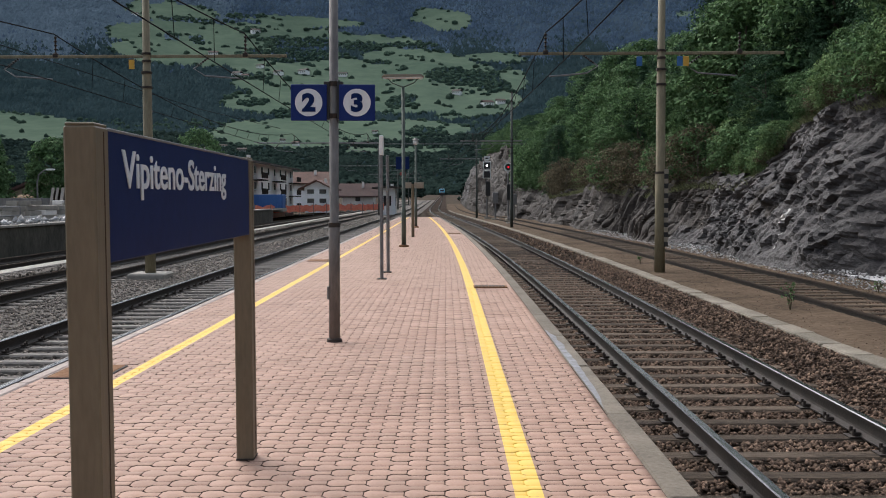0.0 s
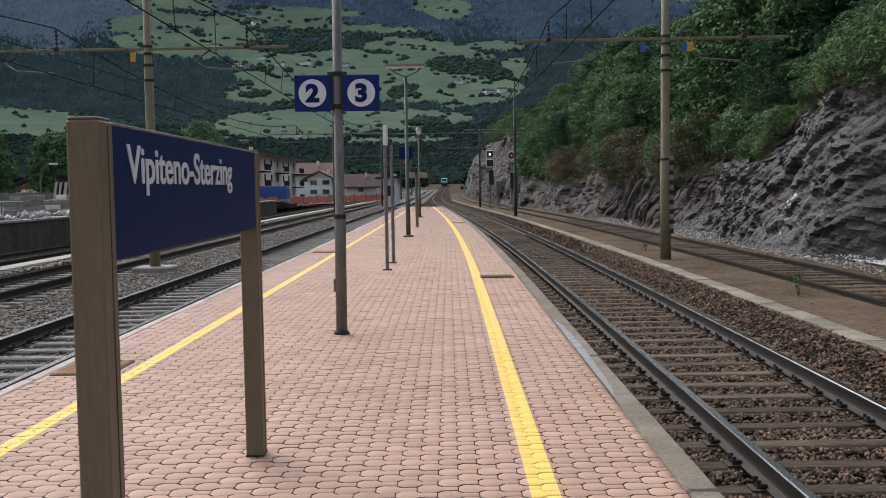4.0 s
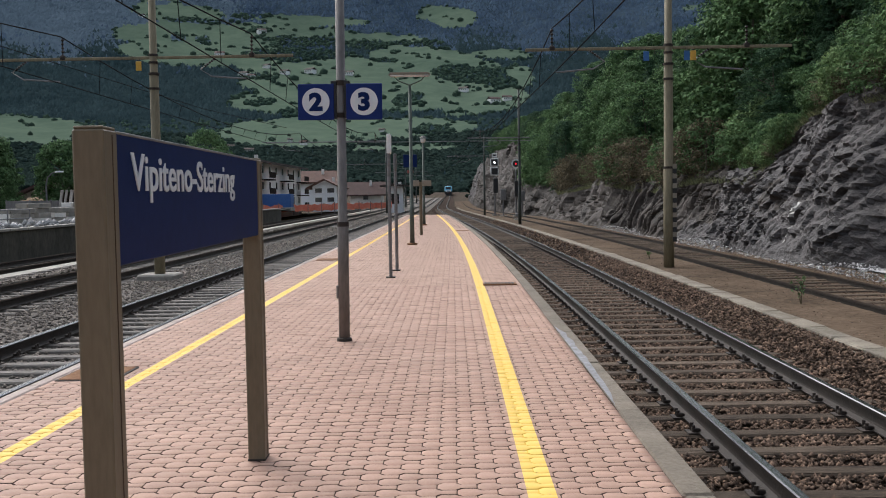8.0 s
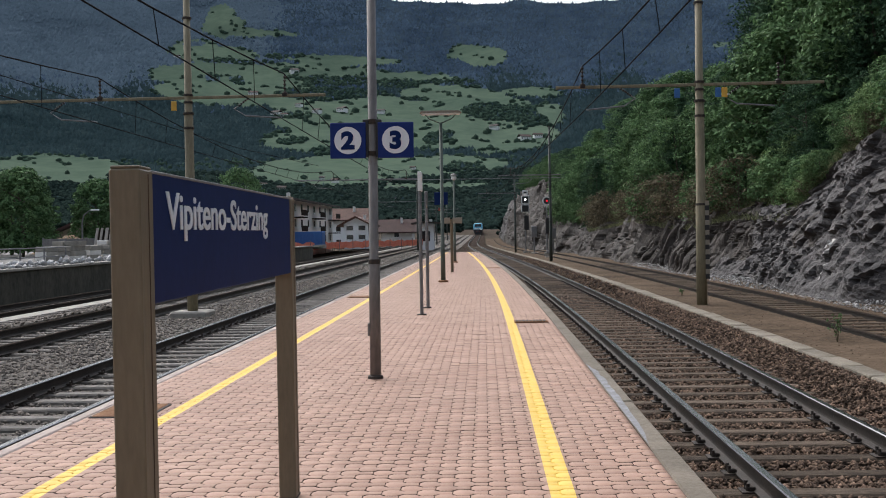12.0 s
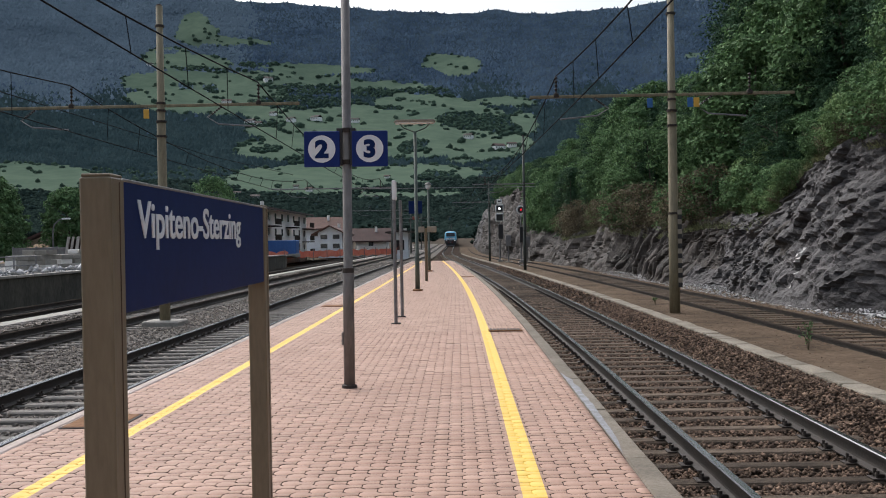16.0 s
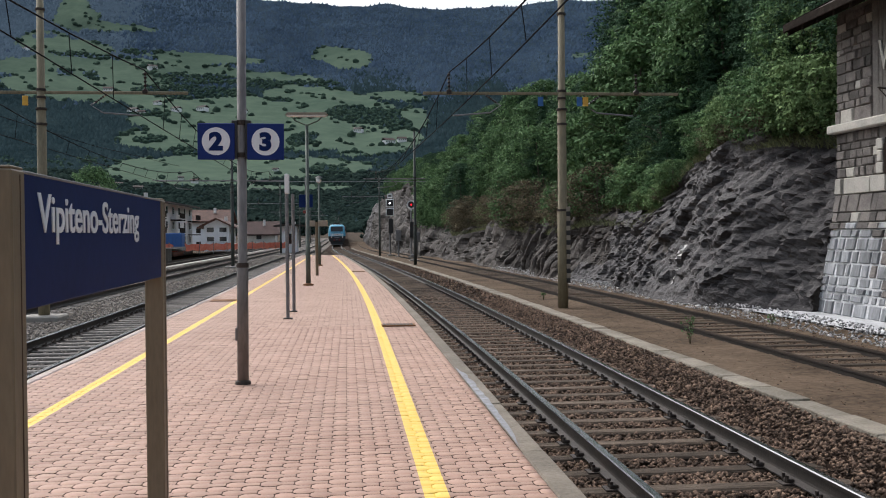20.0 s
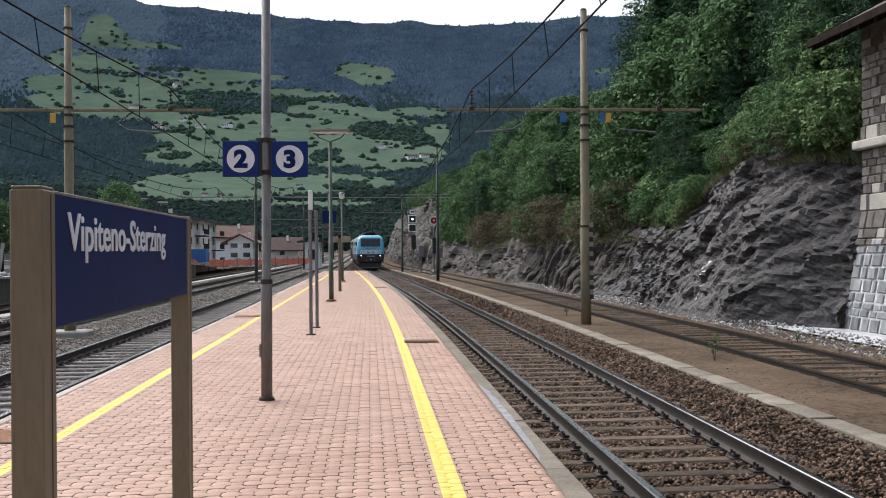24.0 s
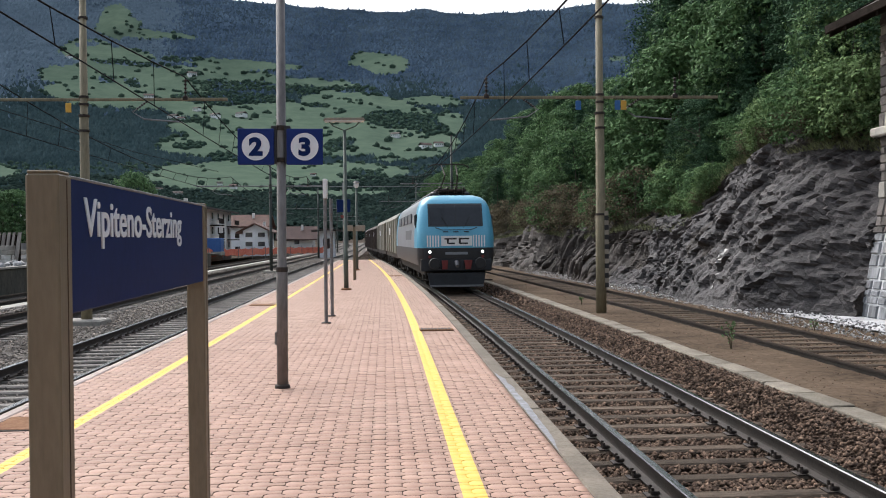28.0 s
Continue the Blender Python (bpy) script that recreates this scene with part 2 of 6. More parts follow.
M = {
    "soil": mat("soil", (0.024, 0.018, 0.013), (0.094, 0.071, 0.051), 0.95, scale=0.45, fine=18, bump=0.9, spec=0.05),
    "yard": mat("yard", (0.085, 0.08, 0.075), (0.20, 0.188, 0.175), 0.95, scale=0.5, fine=12, bump=0.5),
    "ballast": mat("ballast_bed", (0.012, 0.008, 0.006), (0.058, 0.038, 0.027), 0.95, scale=9, fine=28, bump=1.0, dist=0.05, spec=0.05),
    "stone": mat("ballast_stone", (0.027, 0.0175, 0.0122), (0.200, 0.134, 0.095), 0.9, scale=5, fine=40, bump=0.4, vary=0.7, island=True, spec=0.15),
    "stone_grey": mat("grey_ballast_stone", (0.045, 0.036, 0.029), (0.225, 0.192, 0.162), 0.9, scale=5, fine=40, bump=0.4, vary=0.6, island=True),
    "ballast_grey": mat("grey_ballast_bed", (0.034, 0.028, 0.023), (0.15, 0.127, 0.107), 0.95, scale=8, fine=26, bump=1.0, dist=0.05),
    "rust": mat("rail_web", (0.012, 0.0095, 0.008), (0.038, 0.028, 0.022), 0.7, metal=0.25, scale=4, fine=40, bump=0.3),
    "steel": mat("rail_head", (0.28, 0.28, 0.285), (0.40, 0.40, 0.41), 0.22, metal=1.0, scale=3, fine=60, bump=0.05, stretch=(1, 0.05, 1)),
    "old_head": mat("siding_rail_head", (0.024, 0.018, 0.014), (0.055, 0.041, 0.032), 0.95, scale=3, fine=40, bump=0.2, spec=0.05),
    "sleeper": mat("sleeper_wood", (0.030, 0.022, 0.016), (0.150, 0.114, 0.084), 0.9, scale=3, fine=24, bump=0.8, vary=0.4, stretch=(0.4, 3, 3), spec=0.15),
    "sleeper_grey": mat("grey_sleeper", (0.07, 0.062, 0.055), (0.20, 0.18, 0.16), 0.9, scale=3, fine=24, bump=0.5, vary=0.3, stretch=(0.4, 3, 3)),
    "iron": mat("dark_iron", (0.02, 0.016, 0.014), (0.06, 0.045, 0.036), 0.7, metal=0.4, scale=20, bump=0.4),
    "kerb": mat("kerb_stone", (0.115, 0.095, 0.072), (0.225, 0.190, 0.148), 0.85, scale=2.2, fine=30, bump=0.5, vary=0.14, spec=0.3, c3=(0.30, 0.29, 0.28)),
    "concrete": mat("concrete_slab", (0.20, 0.187, 0.165), (0.35, 0.325, 0.285), 0.88, scale=2.5, fine=35, bump=0.35, vary=0.18),
    "joint": mat("joint_sand", (0.042, 0.027, 0.021), (0.122, 0.083, 0.066), 0.95, scale=1.8, fine=9, bump=0.3, spec=0.05),
    "bronze": mat("bronze_lacquer", (0.125, 0.099, 0.064), (0.182, 0.146, 0.097), 0.5, scale=3, fine=60, bump=0.05, stretch=(1, 1, 0.2), spec=0.3),
    "navy": mat("navy_enamel", (0.0042, 0.0150, 0.074), (0.0068, 0.0215, 0.100), 0.55, scale=2.5, fine=18, bump=0.03, spec=0.10),
    "sign_blue": mat("sign_blue", (0.010, 0.024, 0.125), (0.013, 0.03, 0.15), 0.6, scale=4, bump=0.03, spec=0.15),
    "white": mat("white_paint", (0.72, 0.72, 0.71), (0.84, 0.84, 0.83), 0.5, scale=4, bump=0.05),
    "lettering": mat("grey_white_letters", (0.64, 0.65, 0.68), (0.74, 0.75, 0.78), 0.5, scale=5, bump=0.03),
    "galv": mat("galvanised_steel", (0.13, 0.128, 0.13), (0.25, 0.245, 0.25), 0.55, metal=0.5, scale=5, fine=30, bump=0.15),
    "post": mat("weathered_pole", (0.11, 0.10, 0.096), (0.23, 0.212, 0.2), 0.6, metal=0.35, scale=5, fine=30, bump=0.25, stretch=(1, 1, 0.25)),
    "mast": mat("olive_mast_paint", (0.125, 0.106, 0.064), (0.25, 0.212, 0.132), 0.7, metal=0.1, scale=4, fine=30, bump=0.3, stretch=(1, 1, 0.2)),
    "mast_green": mat("dark_green_mast_paint", (0.022, 0.028, 0.025), (0.06, 0.068, 0.058), 0.6, metal=0.2, scale=4, fine=30, bump=0.2, stretch=(1, 1, 0.2)),
    "wire": mat("catenary_wire", (0.006, 0.006, 0.007), (0.014, 0.014, 0.016), 0.9, metal=0.0, scale=8, bump=0.0, spec=0.05),
    "insul": mat("insulator_porcelain", (0.018, 0.014, 0.013), (0.04, 0.03, 0.025), 0.6, scale=10, bump=0.0, spec=0.2),
    "tagy": mat("amber_tag", (0.50, 0.27, 0.03), (0.65, 0.38, 0.05), 0.5, scale=10, bump=0.1),
    "tagb": mat("blue_tag", (0.02, 0.09, 0.26), (0.03, 0.13, 0.34), 0.5, scale=10, bump=0.1),
    "black": mat("black_paint", (0.010, 0.010, 0.011), (0.022, 0.022, 0.024), 0.5, scale=6, bump=0.05),
    "rock": mat("schist_rock", (0.011, 0.010, 0.012), (0.098, 0.089, 0.087), 0.75, scale=1.3, fine=9, bump=1.0, dist=0.07, stretch=(1, 0.45, 1.2), c3=(0.25, 0.225, 0.205), rot=24, spec=0.35),
    "rock_tan": mat("tan_schist_rock", (0.008, 0.007, 0.0065), (0.080, 0.066, 0.057), 0.8, scale=1.3, fine=9, bump=1.0, dist=0.07, stretch=(1, 0.5, 0.25), c3=(0.30, 0.255, 0.215), spec=0.3),
    "quartz": mat("white_quartz", (0.22, 0.21, 0.2), (0.5, 0.49, 0.47), 0.6, scale=3, fine=20, bump=0.5),
    "stain": mat("lime_stain", (0.17, 0.16, 0.155), (0.34, 0.345, 0.365), 0.9, scale=6, fine=30, bump=0.2, spec=0.1),
    "kerb_rose": mat("rose_edge_stone", (0.30, 0.235, 0.205), (0.47, 0.39, 0.35), 0.88, scale=3, fine=40, bump=0.4, vary=0.12),
    "lime": mat("lime_wash", (0.30, 0.30, 0.305), (0.62, 0.62, 0.63), 0.95, scale=1.2, fine=16, bump=0.5, spec=0.1),
    "bank": mat("bank_earth_grass", (0.03, 0.034, 0.015), (0.085, 0.095, 0.036), 0.95, scale=1.2, fine=14, bump=0.7, spec=0.05),
    "leaf": mat("leaf_green", (0.022, 0.054, 0.022), (0.165, 0.265, 0.118), 0.65, scale=1.5, fine=6, bump=0.0, vary=0.4, island=True, spec=0.03, thin=0.15),
    "leaf_dark": mat("leaf_dark_green", (0.007, 0.021, 0.012), (0.088, 0.160, 0.088), 0.65, scale=1.5, fine=6, bump=0.0, vary=0.4, island=True, spec=0.03, thin=0.12),
    "leaf_dry": mat("leaf_olive", (0.055, 0.044, 0.031), (0.165, 0.145, 0.092), 0.65, scale=1.2, fine=8, bump=0.0, vary=0.55, island=True, spec=0.03, thin=0.22),
    "leaf_light": mat("leaf_light_green", (0.07, 0.125, 0.05), (0.225, 0.32, 0.14), 0.65, scale=1.5, fine=6, bump=0.0, vary=0.4, island=True, spec=0.03, thin=0.18),
    "rubble": mat("pale_rubble", (0.16, 0.158, 0.158), (0.48, 0.475, 0.475), 0.9, scale=4, fine=30, bump=0.4, vary=0.6, island=True),
    "strip": mat("strip_concrete", (0.13, 0.112, 0.088), (0.27, 0.238, 0.19), 0.9, scale=2.5, fine=30, bump=0.6, vary=0.16, spec=0.2),
    "grass_olive": mat("olive_grass", (0.10, 0.115, 0.055), (0.26, 0.275, 0.15), 0.8, scale=0.6, fine=8, bump=0.0, vary=0.5, island=True, spec=0.03, thin=0.2),
    "dust": mat("dusty_soil", (0.040, 0.028, 0.019), (0.155, 0.113, 0.078), 0.95, scale=0.7, fine=9, bump=1.0, dist=0.04, spec=0.05, c3=(0.225, 0.182, 0.138)),
    "heap": mat("dug_earth", (0.10, 0.07, 0.045), (0.26, 0.19, 0.13), 0.95, scale=1.5, fine=12, bump=0.8, spec=0.05),
    "bark": mat("tree_bark", (0.05, 0.04, 0.03), (0.13, 0.11, 0.085), 0.95, scale=5, fine=30, bump=0.8, stretch=(1, 1, 0.2)),
    # spruce and forest floor colours carry painted distance haze, stronger higher up
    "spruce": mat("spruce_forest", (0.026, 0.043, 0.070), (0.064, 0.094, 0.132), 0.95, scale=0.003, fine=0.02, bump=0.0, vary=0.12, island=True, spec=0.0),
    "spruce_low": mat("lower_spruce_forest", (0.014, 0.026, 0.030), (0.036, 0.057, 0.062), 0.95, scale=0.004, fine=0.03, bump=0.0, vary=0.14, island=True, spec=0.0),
    "haze_floor": mat("hazed_forest_floor", (0.054, 0.078, 0.102), (0.078, 0.107, 0.138), 0.95, scale=0.008, fine=0.08, bump=0.0, spec=0.0),
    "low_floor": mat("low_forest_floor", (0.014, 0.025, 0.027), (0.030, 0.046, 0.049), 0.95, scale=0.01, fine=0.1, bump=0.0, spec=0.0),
    "spruce_haze": mat("hazed_spruce_forest", (0.052, 0.076, 0.099), (0.083, 0.114, 0.146), 0.95, scale=0.003, fine=0.02, bump=0.0, vary=0.10, island=True, spec=0.0),
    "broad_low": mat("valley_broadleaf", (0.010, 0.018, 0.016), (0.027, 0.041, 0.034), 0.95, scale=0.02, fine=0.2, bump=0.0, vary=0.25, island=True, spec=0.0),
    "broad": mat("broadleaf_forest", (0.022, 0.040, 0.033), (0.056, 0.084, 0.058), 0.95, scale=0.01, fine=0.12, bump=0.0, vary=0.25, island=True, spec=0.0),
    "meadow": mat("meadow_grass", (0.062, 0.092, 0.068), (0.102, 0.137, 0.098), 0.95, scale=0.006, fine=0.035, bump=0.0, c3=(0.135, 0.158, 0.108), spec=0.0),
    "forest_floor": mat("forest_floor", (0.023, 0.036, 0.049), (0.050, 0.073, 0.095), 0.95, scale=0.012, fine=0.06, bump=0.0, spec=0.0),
    "ashlar": mat("ashlar_grey", (0.058, 0.051, 0.047), (0.168, 0.150, 0.137), 0.9, scale=3.2, fine=22, bump=0.8, vary=0.5),
    "ashlar_pale": mat("ashlar_pale", (0.30, 0.285, 0.25), (0.47, 0.445, 0.40), 0.88, scale=2.2, fine=22, bump=0.5, vary=0.15),
    "ashlar_lime": mat("limed_ashlar", (0.10, 0.102, 0.108), (0.33, 0.338, 0.352), 0.9, scale=1.8, fine=9, bump=0.6, vary=0.3, c3=(0.85, 0.85, 0.86), stretch=(1, 1.6, 0.4)),
    "mortar": mat("old_mortar", (0.10, 0.092, 0.084), (0.21, 0.194, 0.178), 0.95, scale=3, bump=0.5),
    "mortar_lime": mat("limed_mortar", (0.40, 0.405, 0.415), (0.68, 0.685, 0.695), 0.95, scale=3, bump=0.5),
    "plank": mat("weathered_board", (0.15, 0.132, 0.115), (0.36, 0.325, 0.29), 0.9, scale=3, fine=26, bump=0.5, vary=0.25, stretch=(3, 3, 0.3)),
    "timber": mat("dark_timber", (0.012, 0.0095, 0.0075), (0.036, 0.028, 0.023), 0.95, scale=4, fine=26, bump=0.5, spec=0.05),
    "roof": mat("roof_tile", (0.028, 0.021, 0.018), (0.065, 0.05, 0.043), 0.9, scale=3, fine=20, bump=0.6, vary=0.2),
    "roof_red": mat("red_roof_tile", (0.030, 0.013, 0.011), (0.062, 0.028, 0.023), 0.9, scale=1, fine=8, bump=0.4, vary=0.15),
    "roof_pink": mat("pale_roof_tile", (0.055, 0.024, 0.016), (0.115, 0.052, 0.035), 0.9, scale=1, fine=8, bump=0.4, vary=0.15),
    "plaster": mat("house_plaster", (0.66, 0.63, 0.60), (0.82, 0.79, 0.75), 0.9, scale=0.8, fine=8, bump=0.2, vary=0.08),
    "plaster_white": mat("white_plaster", (0.72, 0.73, 0.75), (0.84, 0.85, 0.87), 0.9, scale=0.8, fine=8, bump=0.2),
    "old_wall": mat("stained_wall", (0.024, 0.023, 0.017), (0.10, 0.092, 0.070), 0.95, scale=1.5, fine=9, bump=0.7, stretch=(1, 1, 0.5)),
    "glass_dark": mat("dark_window", (0.012, 0.014, 0.017), (0.025, 0.028, 0.033), 0.15, scale=1, bump=0.0),
    "loco_blue": mat("loco_blue", (0.105, 0.365, 0.53), (0.14, 0.43, 0.60), 0.3, scale=1.5, fine=20, bump=0.02),
    "loco_grey": mat("loco_pale_grey", (0.18, 0.19, 0.21), (0.26, 0.275, 0.30), 0.4, scale=1.0, fine=14, bump=0.03),
    "loco_dark": mat("loco_dark_grey", (0.010, 0.012, 0.016), (0.026, 0.03, 0.037), 0.5, scale=1.5, fine=14, bump=0.05),
    "grille": mat("loco_grille_grey", (0.075, 0.08, 0.09), (0.13, 0.138, 0.15), 0.6, scale=2, fine=20, bump=0.1),
    "grime": mat("underframe_grime", (0.02, 0.017, 0.015), (0.06, 0.05, 0.042), 0.9, scale=3, fine=20, bump=0.3),
    "red": mat("red_paint", (0.13, 0.016, 0.015), (0.22, 0.03, 0.026), 0.55, scale=6, bump=0.1),
    "tarp": mat("beige_tarpaulin", (0.095, 0.088, 0.068), (0.17, 0.158, 0.125), 0.8, scale=0.8, fine=8, bump=0.3),
    "wagon_brown": mat("wagon_brown", (0.028, 0.018, 0.014), (0.065, 0.042, 0.033), 0.8, scale=1, fine=10, bump=0.2, vary=0.2),
    "lamp_on": mat("headlight_lens", (1.0, 0.95, 0.85), (1.0, 0.96, 0.88), 0.3, scale=1, bump=0.0, emit=3.0),
    "sig_white": mat("signal_white_lens", (1, 1, 1), (1.0, 1.0, 1.0), 0.3, scale=1, bump=0.0, emit=4.0),
    "sig_red": mat("signal_red_lens", (0.8, 0.01, 0.02), (0.9, 0.01, 0.025), 0.3, scale=1, bump=0.0, emit=0.9),
    "orange": mat("orange_mesh", (0.70, 0.14, 0.075), (0.88, 0.33, 0.23), 0.7, scale=1.2, fine=6, bump=0.3),
    "blue_tarp": mat("blue_container", (0.03, 0.10, 0.30), (0.05, 0.14, 0.38), 0.6, scale=0.6, fine=6, bump=0.2),
    "beige_board": mat("beige_board", (0.22, 0.19, 0.15), (0.31, 0.27, 0.21), 0.7, scale=3, bump=0.1),
    "green_post": mat("green_lamp_paint", (0.06, 0.075, 0.065), (0.12, 0.14, 0.115), 0.6, metal=0.3, scale=4, fine=30, bump=0.2),
    "rusty_plate": mat("rusty_plate", (0.15, 0.075, 0.04), (0.29, 0.16, 0.09), 0.9, scale=4, fine=30, bump=0.4, spec=0.1),
}


def painted(m, strength=1.0):
    """Two worn yellow safety lines over a paving material, set out along the platform."""
    n, l = m.node_tree.nodes, m.node_tree.links
    b = n["Principled BSDF"]
    base = b.inputs["Base Color"].links[0].from_socket
    geo, sep = n.new("ShaderNodeNewGeometry"), n.new("ShaderNodeSeparateXYZ")
    l.new(geo.outputs["Position"], sep.inputs[0])

    def line(centre, width, drift):
        curve = n.new("ShaderNodeMapRange")
        curve.interpolation_type = "SMOOTHSTEP"
        for k, v in (("From Min", 13), ("From Max", 178), ("To Min", centre), ("To Max", centre - 4.95 * drift)):
            curve.inputs[k].default_value = v
        l.new(sep.outputs["Y"], curve.inputs["Value"])
        off = n.new("ShaderNodeMath")
        off.operation = "SUBTRACT"
        l.new(sep.outputs["X"], off.inputs[0])
        l.new(curve.outputs[0], off.inputs[1])
        near = n.new("ShaderNodeMath")
        near.operation = "COMPARE"
        near.inputs[1].default_value, near.inputs[2].default_value = 0.0, width / 2
        l.new(off.outputs[0], near.inputs[0])
        return near.outputs[0]

    both = n.new("ShaderNodeMath")
    both.operation = "MAXIMUM"
    l.new(line(0.435, 0.15, 1.0), both.inputs[0])
    l.new(line(-2.78, 0.12, 0.12), both.inputs[1])
    wear = n.new("ShaderNodeTexNoise")
    wear.inputs["Scale"].default_value, wear.inputs["Detail"].default_value = 26, 4
    l.new(geo.outputs["Position"], wear.inputs["Vector"])
    ramp = n.new("ShaderNodeValToRGB")
    ramp.color_ramp.elements[0].position, ramp.color_ramp.elements[1].position = 0.28, 0.40
    ramp.color_ramp.elements[0].color = (0.55 * strength, 0.55 * strength, 0.55 * strength, 1)
    ramp.color_ramp.elements[1].color = (strength, strength, strength, 1)
    l.new(wear.outputs["Fac"], ramp.inputs["Fac"])
    cover = n.new("ShaderNodeMath")
    cover.operation = "MULTIPLY"
    l.new(both.outputs[0], cover.inputs[0])
    l.new(ramp.outputs["Color"], cover.inputs[1])
    mix = n.new("ShaderNodeMix")
    mix.data_type = "RGBA"
    l.new(cover.outputs[0], mix.inputs[0])
    l.new(base, mix.inputs[6])
    mix.inputs[7].default_value = (0.80, 0.53, 0.11, 1)
    l.new(mix.outputs[2], b.inputs["Base Color"])
    return m


ROSE = ((0.318, 0.188, 0.135), (0.432, 0.276, 0.205))
M["paver"] = painted(mat("paver", *ROSE, 0.68, scale=1.6, fine=60, bump=0.3, dist=0.005, vary=0.09, spec=0.38))
M["paver_rest"] = painted(mat("paver_field", *ROSE, 0.68, scale=1.6, fine=60, bump=0.3, dist=0.005, vary=0.09, spec=0.38, island=True))
painted(M["joint"], 0.93)


# ---- ground and tracks ----
def spaced(a, b, near, grow):
    """Stations from a to b whose spacing grows with distance."""
    out, y = [a], a
    while y < b:
        y = min(b, y + near + grow * max(0.0, y - 10))
        out.append(y)
    return out


def build_ground():
    ys = [-60, -30, -10] + spaced(0, 700, 2.0, 0.05) + [900, 1300, 2000, 4500]
    xs = [-4000, -1500, -600, -250, -120, -70, -45, -30, -22, -16, -10, -5, 0, 5, 8, 11, 16, 40, 200, 1500, 4000]
    rows = [[(x, y, SOIL - 0.25 + climb(min(y, 700))) for x in xs] for y in ys]
    solid("ground", Shape().grid(rows), M["soil"], "brown earth and grit ground of the station yard", "ground", kind="structure")


def ribbon(offset0, offset1, z0, z1, y0, y1, follow=1.0, near=1.0):
    """A flat sheet along the line between two side offsets."""
    rows = [[(o + follow * shift(y), y, z + climb(y)) for o, z in ((offset0, z0), (offset1, z1))] for y in spaced(y0, y1, near, 0.02)]
    return Shape().grid(rows)


RAIL_SECTION = [(-0.075, 0.0), (0.075, 0.0), (0.075, 0.012), (0.015, 0.032), (0.009, 0.05), (0.009, 0.122), (0.034, 0.136), (0.036, 0.162),
                (0.028, 0.172), (-0.028, 0.172), (-0.036, 0.162), (-0.034, 0.136), (-0.009, 0.122), (-0.009, 0.05), (-0.015, 0.032), (-0.075, 0.012)]


def rail_shape(offset, y0, y1, follow):
    sh, n, pts, ys = Shape(), len(RAIL_SECTION), [], spaced(y0, y1, 1.0, 0.02)
    for y in ys:
        pts += [(offset + follow * shift(y) + u, y, RAIL - 0.172 + v + climb(y)) for u, v in RAIL_SECTION]
    for i in range(len(ys) - 1):
        for k in range(n):
            sh.f.append((i * n + k, i * n + (k + 1) % n, (i + 1) * n + (k + 1) % n, (i + 1) * n + k))
            sh.m.append(1 if k in (7, 8, 9) else 0)
    sh.v = pts
    return sh


def sleeper_mesh(material):
    return Shape().box(-1.25, 1.25, -0.105, 0.105, -0.16, 0.0, 0.02).mesh("sleeper", material)


def fastening_mesh():
    sh = Shape().box(-0.17, 0.17, -0.08, 0.08, 0.0, 0.014, 0.004)
    for s in (-1, 1):
        sh.tube([(s * 0.115, 0.03, 0.01), (s * 0.115, 0.03, 0.085)], 0.016, 6)
        sh.tube([(s * 0.115, -0.035, 0.01), (s * 0.115, -0.035, 0.075)], 0.016, 6)
        sh.box(s * 0.09 - 0.035, s * 0.09 + 0.035, -0.055, 0.055, 0.012, 0.05, 0.008)
    return sh.mesh("fastening", M["iron"])


def build_track(label, centre, y0, y1, follow, sleepers_to, sleeper_mat, head_mat, gap=0.62, drop=0.005, clips_to=0.0):
    t = thing("railway_track", label, "railway track", kind="structure")
    for s in (-0.7525, 0.7525):
        part("rail", rail_shape(centre + s, y0, y1, follow), [M["rust"], head_mat], t)
    me, fm = sleeper_mesh(sleeper_mat), fastening_mesh()
    y = 2.0 - 9 * gap if y0 < 2 else y0
    while y < sleepers_to:
        turn = math.degrees(math.atan2(follow * (shift(y - 0.5) - shift(y + 0.5)), 1.0))
        ob = part("sleeper", me, None, t)
        ob.matrix_basis = pose(centre + follow * shift(y) + random.uniform(-0.02, 0.02), y, RAIL - 0.172 - drop + climb(y), random.uniform(-0.5, 0.5), 0, turn + random.uniform(-0.7, 0.7))
        if y < clips_to:
            for s in (-0.7525, 0.7525):
                f = part("fastening", fm, None, t)
                f.matrix_basis = pose(centre + s + follow * shift(y), y, RAIL - 0.172 - drop + 0.001 + climb(y), 0, 0, turn)
        y += gap
    return t


